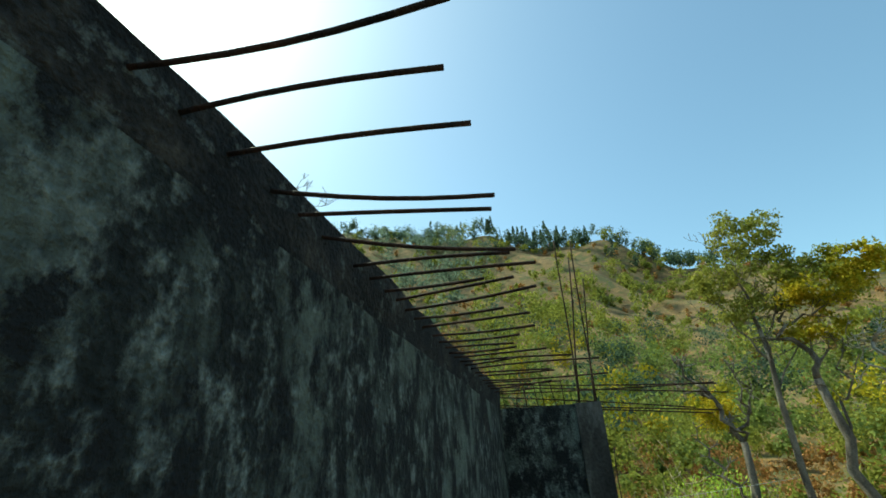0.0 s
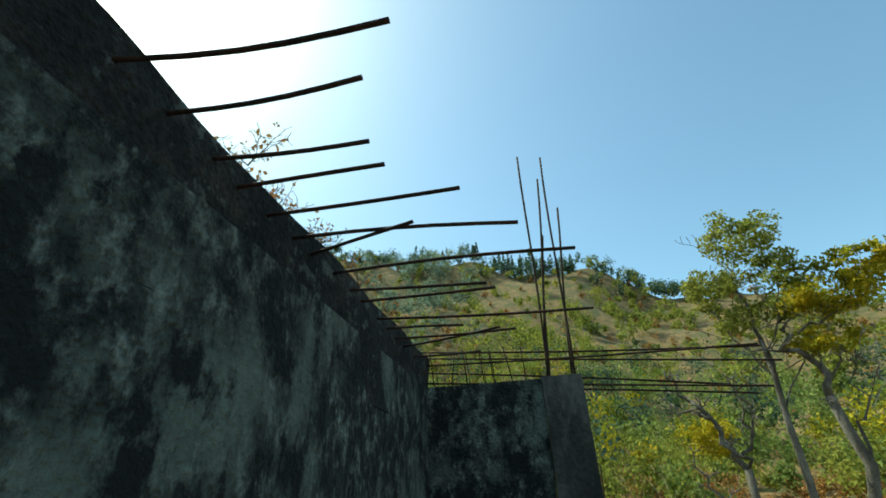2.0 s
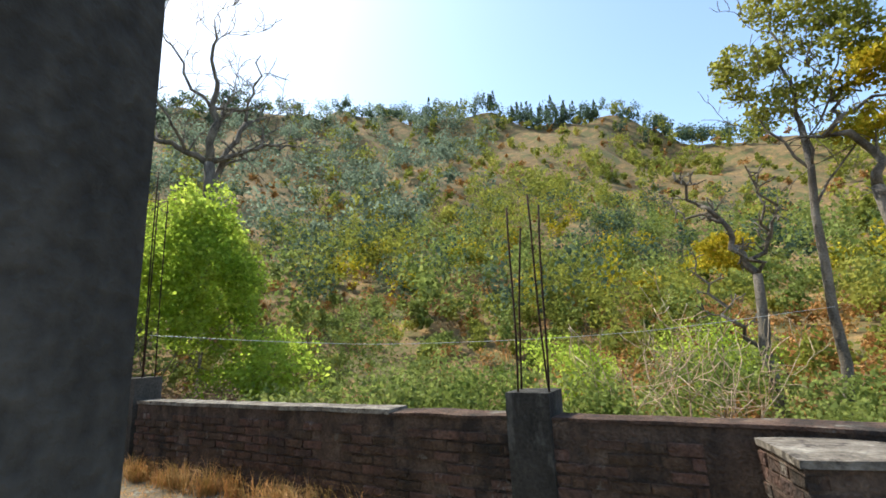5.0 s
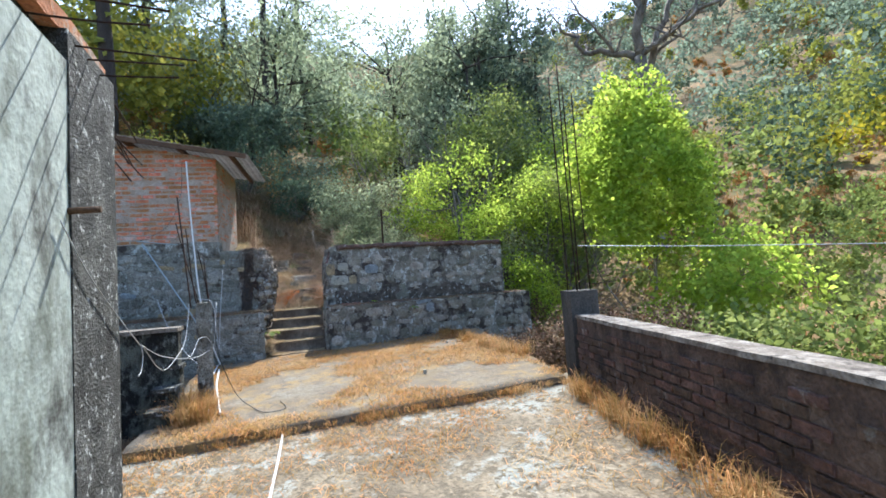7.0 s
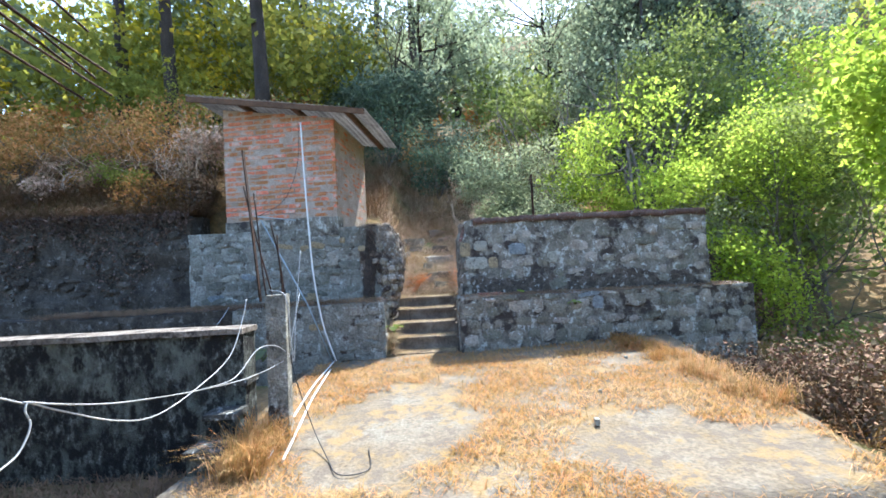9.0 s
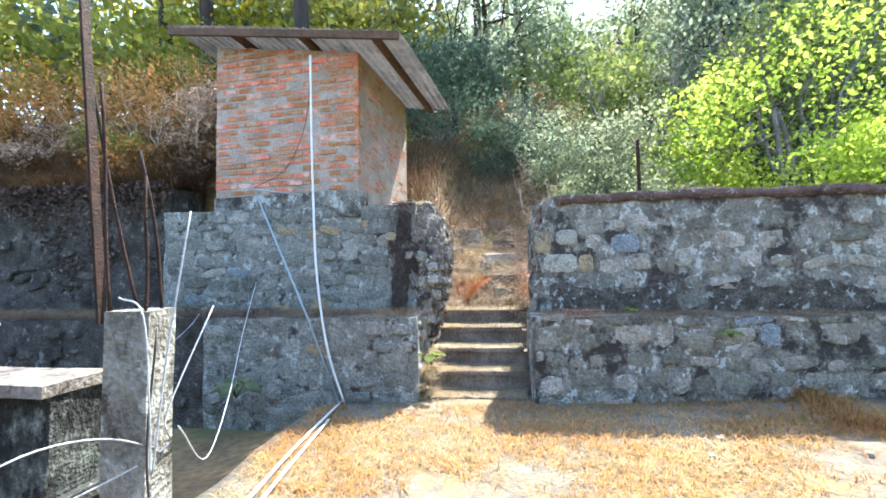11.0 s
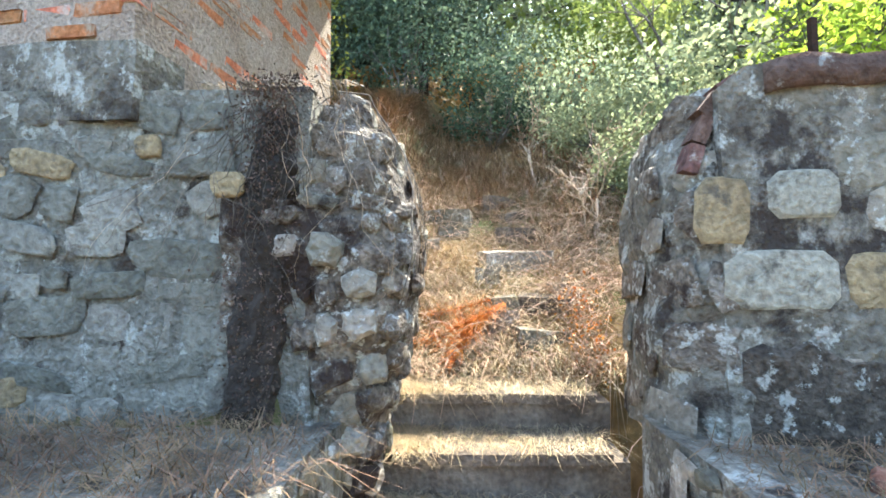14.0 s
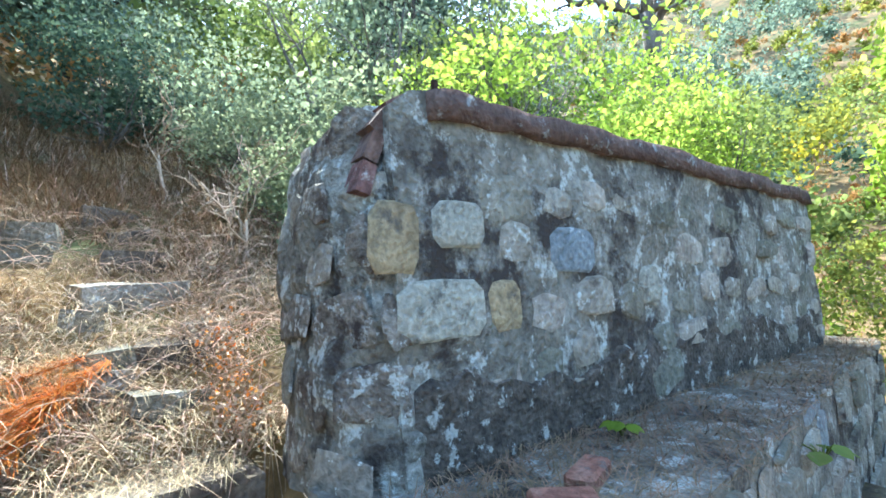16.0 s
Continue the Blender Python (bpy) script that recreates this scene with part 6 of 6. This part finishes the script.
for sx, sz in STEPS:
    n = 2300
    a = nr.uniform(sx - 0.32, sx + 0.04, n)
    b = np.where(nr.uniform(0, 1, n) < 0.55, 1.0 + np.abs(nr.normal(size=n)) * 0.12, nr.uniform(1.0, 1.98, n))
    px.append(a), py.append(b), pz.append(np.full(n, sz - 0.004))
for k in range(70):
    n = 30
    cx, cy = nr.uniform(-10.45, -9.9), nr.uniform(0.9, 1.03)
    px.append(cx + nr.normal(size=n) * 0.03), py.append(cy + nr.normal(size=n) * 0.02), pz.append(np.full(n, 0.15 - (cx + 9.85) * 0.75 + nr.uniform(0.0, 0.12)))
straw("step_straw", "straw lying on the stone steps", np.stack([np.concatenate(px), np.concatenate(py), np.concatenate(pz)], 1), 0.055, 0.0014, 2.1, "pale_straw", 4)
x, y = spread(95000, (-15.0, 0.85), (-11.05, 5.5))
keep = (np.abs(y - 1.5) < 0.75 + np.clip(-11.4 - x, 0, 3) * 0.7) & (wave(x, y, 4) > nr.uniform(-1.2, 1.2, len(x)))
x, y = x[keep], y[keep]
z = land(x, y) - 0.01
straw("path_straw", "dry straw and bent stalks over the stony path", np.stack([x, y, z], 1), 0.085, 0.0021, 1.9, "pale_straw", 5)
straw("path_twigs", "brown dead stalks over the stony path", np.stack([x, y, z], 1)[::3], 0.13, 0.0016, 1.7, "twig", 6)
n = 6500
a, b = nr.uniform(-10.3, -9.70, n), nr.uniform(2.1, 6.4, n)
straw("ledge_straw", "straw on the ledge of the retaining wall", np.stack([a, b, np.full(n, 1.035)], 1), 0.06, 0.0016, 2.4, "brown_grass", 7)
a, b = nr.uniform(-10.45, -9.86, n), nr.uniform(-4.5, 0.85, n)
straw("ledge_straw", "dry grass on the ledge under the hut", np.stack([a, b, 1.02 + 0.03 * nr.uniform(0, 1, n)], 1), 0.10, 0.0016, 2.2, "brown_grass", 8)
n = 20000
a, b = nr.uniform(-16.5, -10.6, n), nr.uniform(-9.5, 0.9, n)
keep = (a < -12.4) | (b < -2.4)
a, b = a[keep], b[keep]
straw("bank_grass", "tall dry brown grass on the bank", np.stack([a, b, land(a, b) - 0.01], 1), 0.22, 0.005, 1.5, "brown_grass", 9)
# growth on the bank face, its dark colour standing in for shade there
n = 9000
a, b = nr.uniform(-11.75, -10.7, n), nr.uniform(-8.5, -2.2, n)
b = np.where(b > -2.4, -2.45, b)
straw("bank_face_grass", "dead grass hanging on the steep bank face, toned dark for its shade", np.stack([a, b, np.maximum(land(a, b), np.where(a > -11.3, 2.6, 0)) + 0.02], 1), 0.3, 0.004, 2.2, "brown_grass", 13)
n = 6000
b = nr.uniform(-7.4, -2.4, n)
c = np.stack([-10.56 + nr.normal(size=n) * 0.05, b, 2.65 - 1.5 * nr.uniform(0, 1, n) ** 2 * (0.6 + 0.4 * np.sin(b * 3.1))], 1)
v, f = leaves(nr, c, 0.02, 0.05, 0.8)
tagged(arrays("bank_creeper", v, f, M["dead_leaf"]), "dead creeper added over the bank to darken its shaded face", "creeper", kind="stuff")
n = 15000
a, b = nr.uniform(-18.0, -12.4, n), nr.uniform(-1.0, 3.8, n)
keep = (a < -13.2) | (np.abs(b - 1.6) > 0.45)
a, b = a[keep], b[keep]
straw("path_head_grass", "brown dead grass and undergrowth where the path meets the woods", np.stack([a, b, land(a, b) - 0.01], 1), 0.2, 0.003, 1.6, "brown_grass", 14)
straw("path_head_stalks", "pale dead stalks where the path meets the woods", np.stack([a, b, land(a, b) - 0.01], 1)[::4], 0.34, 0.003, 1.0, "twig", 15)
n = 14000
a, b = nr.uniform(-9.8, 6, n), nr.uniform(4.9, 14, n)
keep = b > np.where(a > -5.2, wall_y(a) + 0.4, 5.3)
a, b = a[keep], b[keep]
straw("slope_grass", "dry golden grass on the slope past the wall", np.stack([a, b, land(a, b) - 0.01], 1), 0.28, 0.005, 0.8, "straw", 10)


# stones set in the path, fronds, vines and leaves
def path_stone(x, y, z, w, h, d, seed):
    bm = bmesh.new()
    rough_block(bm, (-d, -w / 2, -h), (0, w / 2, 0), 0.055, 0.04, seed, Matrix.Translation((x, y, z)) @ Matrix.Rotation(math.sin(seed * 1.7) * 0.2, 4, "Z") @ Matrix.Rotation(math.sin(seed * 2.9) * 0.12, 4, "X"))
    return tagged(part("path_stone", bm, M["step_stone"] if seed % 3 == 0 else M["stone"], None), "worn grey flat stone set as a step in the path", "stone", "path stones")


for i, (x, y, z, w, h) in enumerate(((-11.45, 1.83, 1.25, 0.30, 0.12), (-11.78, 1.61, 1.43, 0.22, 0.14), (-11.78, 1.89, 1.44, 0.34, 0.15), (-11.64, 1.62, 1.34, 0.17, 0.10), (-12.35, 1.82, 1.75, 0.54, 0.20),
                                     (-12.78, 1.85, 1.99, 0.36, 0.22), (-13.15, 1.24, 2.19, 0.44, 0.20), (-12.86, 1.31, 2.0, 0.28, 0.17), (-13.22, 1.9, 2.18, 0.32, 0.14), (-12.15, 1.55, 1.62, 0.18, 0.12), (-11.93, 2.07, 1.51, 0.2, 0.1), (-13.6, 1.8, 2.38, 0.4, 0.16), (-12.6, 1.05, 1.86, 0.3, 0.16))):
    path_stone(x, y, z - 0.015, w, h + 0.1, 0.26, 400 + i)
fronds = thing("dry_fronds", "heap of bright orange dry fronds on the path", "dry fronds", at=(-11.5, 1.2, ground_at(-11.5, 1.2)))
for k, (x0, y0, ang, length) in enumerate(((-11.66, 1.62, -0.95, 0.42), (-11.58, 1.54, -1.25, 0.40), (-11.52, 1.46, -0.6, 0.26), (-11.7, 1.54, -1.55, 0.36))):
    rf = np.random.default_rng(700 + k)
    way = np.array([math.cos(ang), math.sin(ang), 0])
    rib = [Vector((x0, y0, 0)) + Vector(way) * length * q / 6 for q in range(7)]
    for q, p in enumerate(rib):
        p.z = ground_at(p.x, p.y) + 0.06 + 0.09 * (1 - q / 6)
    bm = bmesh.new()
    tube(bm, rib, [0.003 * (1 - 0.12 * q) for q in range(7)], 5)
    stalk = part("stalk", bm, M["orange_needles"], fronds)
    n = 320
    pick = rf.integers(0, 7, n)
    root = np.array([list(p) for p in rib])[pick] + rf.normal(size=(n, 3)) * 0.008
    d = way + rf.normal(size=(n, 3)) * np.array([0.55, 0.55, 0.3]) + np.array([0, 0, 0.12])
    d /= np.linalg.norm(d, axis=1, keepdims=True)
    tip = root + d * rf.uniform(0.09, 0.17, (n, 1))
    tip[:, 2] = np.maximum(tip[:, 2] - 0.025, land(tip[:, 0], tip[:, 1]) + 0.02)
    side = np.cross(d, np.array([0, 0, 1.0])) * 0.0016
    v = np.stack([root - side, root + side, tip + side * 0.5, tip - side * 0.5], 1).reshape(-1, 3)
    arrays("frond", v, np.arange(4 * n).reshape(-1, 4), M["orange_needles"], fronds)["kind"] = "stuff"

# rusty dead ferns along the foot of the terrace wall's end
for k in range(12):
    rf = np.random.default_rng(760 + k)
    x0, y0 = -11.02 - 0.075 * k + rf.normal() * 0.05, 1.99 + rf.uniform(-0.02, 0.12)
    z0 = ground_at(x0, y0)
    fern = thing("dead_fern", "rusty dead fern beside the stony path", "fern", "dead ferns by the path", at=(x0, y0, z0))
    c = np.array([x0, y0, z0]) + rf.normal(size=(110, 3)) * np.array([0.08, 0.06, 0.08]) + np.array([0, 0, 0.12])
    v, f = leaves(rf, c, 0.02, 0.02, 0.4)
    arrays("fronds", v, f, M["orange_needles"] if k % 3 == 0 else M["twig"], fern)
    bm = bmesh.new()
    for q in range(4):
        tube(bm, [(x0, y0, z0 - 0.02), (x0 + rf.normal() * 0.05, y0 + rf.normal() * 0.05, z0 + 0.12), (x0 + rf.normal() * 0.12, y0 + rf.normal() * 0.12, z0 + 0.22)], [0.003, 0.0025, 0.0015], 4)
    part("stalk", bm, M["twig"], fern)

# tangled dead stalks beside the path
rk = random.Random(19)
bm = bmesh.new()
for k in range(1900):
    x, y = rk.uniform(-13.6, -11.0), rk.choice((rk.gauss(2.15, 0.3), rk.gauss(2.3, 0.25), rk.gauss(0.95, 0.2), rk.uniform(0.9, 2.4)))
    p = [Vector((x, y, ground_at(x, y) + 0.01))]
    w = Vector((rk.gauss(0, 1), rk.gauss(0, 1), 1.3)).normalized()
    for s in range(6):
        w = (w + Vector((rk.gauss(0, 0.3), rk.gauss(0, 0.3), -0.32))).normalized()
        q = p[-1] + w * rk.uniform(0.04, 0.11)
        q.z = max(q.z, ground_at(q.x, q.y) + 0.012)
        p.append(q)
    tube(bm, p, [0.0026 * (1 - 0.1 * i) for i in range(7)], 3)
tagged(part("dead_stalks", bm, M["twig"], None), "tangle of dead bent stalks beside the path", "dead stalks", kind="stuff")
rv = random.Random(9)
vines = thing("dead_vines", "tangle of dead grey vines over the wall end", "vine", at=(-10.6, 0.9, 2.28))
for k in range(90):
    bm = bmesh.new()
    turn = rv.uniform(0.0, 1.0)
    # start on the top of the rounded end and fall along its front or its side
    at_front = turn < 0.6
    p = [Vector((-10.55, rv.uniform(0.42, 0.98), 2.31)) if at_front else Vector((rv.uniform(-11.3, -10.6), 0.85, 2.31))]
    p.append(p[0] + (Vector((0.13, rv.gauss(0, 0.05), -0.03)) if at_front else Vector((rv.gauss(0, 0.06), 0.14, -0.05))))
    big = k % 8 == 0
    drift = rv.gauss(0, 0.02)
    for q in range(rv.randint(9, 20)):
        drift = 0.8 * drift + rv.gauss(0, 0.016)
        z = p[-1].z - rv.uniform(0.015, 0.07)
        bulge = float(np.interp(z, (1.0, 1.35, 1.7, 1.95, 2.1, 2.2, 2.29), (0.1, 0.04, 0.0, 0.03, 0.09, 0.17, 0.26)))
        if at_front:
            y = p[-1].y + drift
            p.append(Vector((-10.39 - 0.5 * bulge - 0.35 * max(0.0, y - 0.92) + rv.uniform(-0.006, 0.012), y, z)))
        else:
            p.append(Vector((p[-1].x + drift, 1.18 - bulge - 0.05 * max(0.0, -10.9 - p[-1].x) + rv.uniform(-0.006, 0.012), z)))
    r0 = 0.0034 if big else rv.uniform(0.0011, 0.002)
    tube(bm, p, [r0 * (1 - 0.6 * i / len(p)) for i in range(len(p))], 4)
    part("stem", bm, M["twig"] if k % 7 == 0 else M["bark"], vines)
vr = np.random.default_rng(31)
q = 5000
c = np.stack([vr.uniform(-10.46, -10.40, q), 0.0 * vr.uniform(size=q), 2.31 - 1.25 * vr.uniform(0, 1, q) ** 1.2], 1)
c[:, 1] = 0.66 + vr.normal(size=q) * (0.055 + 0.02 * np.sin(c[:, 2] * 9)) - 0.13 * (2.3 - c[:, 2]) * vr.uniform(0.2, 0.7, q)
creeper = thing("dead_creeper", "dark dead creeper with matted roots on the wall end", "creeper", at=(-10.42, 0.6, 1.1))
bm = bmesh.new()
mat_rows = []
for j in range(46):
    z = 1.02 + 1.29 * j / 45
    mid = 0.665 - 0.075 * (2.3 - z) + 0.03 * noise.noise(Vector((z * 4, 1, 0)))
    half = 0.10 + 0.035 * noise.noise(Vector((z * 7, 5, 0)))
    row = []
    for i in range(13):
        q = -1 + i / 6
        y = mid + q * half * (1 + 0.25 * noise.noise(Vector((z * 23, q, 2))))
        lift = (1 - q * q) * 0.035 + 0.022 * noise.noise(Vector((y * 24, z * 14, 4)))
        back = 0.5 * float(np.interp(z, (1.95, 2.1, 2.2, 2.29), (0.03, 0.09, 0.17, 0.26)))
        row.append(bm.verts.new((-10.435 - back + lift - (0.05 if i in (0, 12) else 0), y, z)))
    mat_rows.append(row)
for a, b in zip(mat_rows, mat_rows[1:]):
    for i in range(12):
        bm.faces.new((a[i], a[i + 1], b[i + 1], b[i]))
part("root_mat", bm, M["dark_bark"], creeper, "dark matted roots")
v, f = leaves(vr, c, 0.008, 0.012, 0.8)
arrays("leaves", v, f, M["dead_leaf"], creeper)["kind"] = "stuff"


def leaf_plant(at, n, size, material, label, seed):
    r = random.Random(seed)
    t = thing("leaf_plant", label, "plant", at=at)
    for k in range(n):
        ang = r.uniform(0, math.tau)
        way = Vector((math.cos(ang), math.sin(ang), 0))
        root, mid = Vector(at), Vector(at) + way * size * 0.7 + Vector((0, 0, size * r.uniform(0.6, 1.2)))
        bm = bmesh.new()
        tube(bm, [root, root.lerp(mid, 0.5) + Vector((0, 0, size * 0.2)), mid], 0.004, 4)
        part("stalk", bm, M["green_leaf"], t)
        bm = bmesh.new()
        side = Vector((-way.y, way.x, 0))
        tip = way * 0.8 + Vector((0, 0, -0.45))
        rows = []
        for s, wd in ((0, 0.08), (0.2, 0.42), (0.45, 0.5), (0.75, 0.3), (1.0, 0.02)):
            q = mid + tip * s * size
            rows.append([bm.verts.new(q - side * wd * size), bm.verts.new(q + Vector((0, 0, -0.05 * size))), bm.verts.new(q + side * wd * size)])
        for a, b in zip(rows, rows[1:]):
            for i in range(2):
                bm.faces.new((a[i], a[i + 1], b[i + 1], b[i])).smooth = True
        part("leaf", bm, M[material], t)
    return t


# flat tan stone stands in for a large dead leaf on the wall
ob = new("stone", SPECIAL["tan_stone"][1])
ob.parent = lw_up
ob.matrix_local = face((-10.425, 0.50, 1.90), (0, 1)) @ Matrix.Diagonal((0.13, 0.03, 0.10, 1))
leaf_plant((-9.55, -0.85, 0.30), 15, 0.16, "dusty_leaf", "broad-leaved green plant at the foot of the wall", 3)
leaf_plant((-9.66, 3.75, 0.86), 6, 0.08, "green_leaf", "small bright green plant growing in the wall", 4)
leaf_plant((-10.12, 3.05, 1.04), 5, 0.055, "lime_leaf", "small pale green seedling on the ledge", 5)
leaf_plant((-9.9, 1.02, 0.55), 5, 0.12, "green_leaf", "green fern tuft beside the step", 6)
for i, (x, y) in enumerate(((-9.95, 2.42), (-10.0, 2.62))):
    bm = bmesh.new()
    box(bm, (-0.09, -0.045, 0), (0.09, 0.045, 0.06), Matrix.Translation((x, y, 1.03)) @ Matrix.Rotation(0.8 + i, 4, "Z"), 0.012)
    tagged(part("loose_brick", bm, M["ledge_brick"], None), "loose worn dark red brick lying on the ledge", "brick", "bricks on the ledge")
rs = random.Random(3)
for i in range(6):
    x, y = rs.uniform(-9.3, -6.0), rs.uniform(1.9, 4.0)
    s = rs.uniform(0.014, 0.028)
    bm = bmesh.new()
    rough_block(bm, (x - s, y - s * 0.8, yard_z(y) + 0.1), (x + s, y + s * 0.8, yard_z(y) + 0.13 + s * 0.8), s, s * 0.3, 500 + i)
    tagged(part("loose_stone", bm, M["pale_stone"], None), "small loose stone in the dry grass", "stone", "stones in the grass")


# golden grass on the far slope, weeds on the wall tops
n = 30000
a, d = np.radians(nr.uniform(-65, 40, n)), np.sqrt(nr.uniform(13.0 ** 2, 42.0 ** 2, n))
x, y = -4 - np.sin(a) * d, 2 + np.cos(a) * d
keep = np.sin(x * 0.31 + 1) * np.cos(y * 0.27) + 0.5 * np.sin(x * 0.7 - y * 0.5) > nr.uniform(-0.5, 0.9, n)
x, y = x[keep], y[keep]
straw("hill_grass", "dry orange grass in patches on the hillside", np.stack([x, y, land(x, y) - 0.02], 1), 0.42, 0.02, 0.7, "straw", 11)


def dry_weed(at, height, n, leaf_count, label, seed, sway=0.35):
    r, q = random.Random(seed), np.random.default_rng(seed)
    t = thing("dry_weed", label, "weed", "weeds on the wall tops", at=at)
    tips = []
    for k in range(n):
        bm = bmesh.new()
        branch(bm, r, at, (r.gauss(0, sway), r.gauss(0, sway), 1), height * r.uniform(0.5, 0.8), 0.0022, 2, tips, 0.45, (1, 3), 0.1, 4, 0.0009, 0.6)
        part("stem", bm, M["bark"], t)
    tp = np.array([list(p) for p in tips])
    v, f = leaves(q, tp[q.integers(0, len(tp), leaf_count)], 0.014, 0.016, 0.5)
    arrays("leaves", v, f, M["rust_leaf"], t)


rw = random.Random(23)
for i in range(16):
    dry_weed((-1.46 + rw.uniform(-0.06, 0.08), -2.1 + 0.11 * i + rw.uniform(-0.05, 0.05), 2.92), rw.uniform(0.07, 0.15), 4, 45, "wispy dry weed on top of the mossy wall", 600 + i, 0.6)
for i, (x, h) in enumerate(((-1.27, 0.22), (-1.20, 0.34), (-1.12, 0.17), (-1.03, 0.28), (-1.24, 0.16))):
    dry_weed((x, 0.0, 2.72), h * 1.5, 2, 45, "thin dry weed growing among the beam bars", 640 + i, 0.12)

n = 5000
a, b = nr.uniform(-6.85, -5.6, n), nr.uniform(-2.4, -0.3, n)
straw("passage_straw", "brown dead grass on the floor of the sunken passage", np.stack([a, b, land(a, b) - 0.01], 1), 0.12, 0.003, 1.5, "brown_grass", 12)
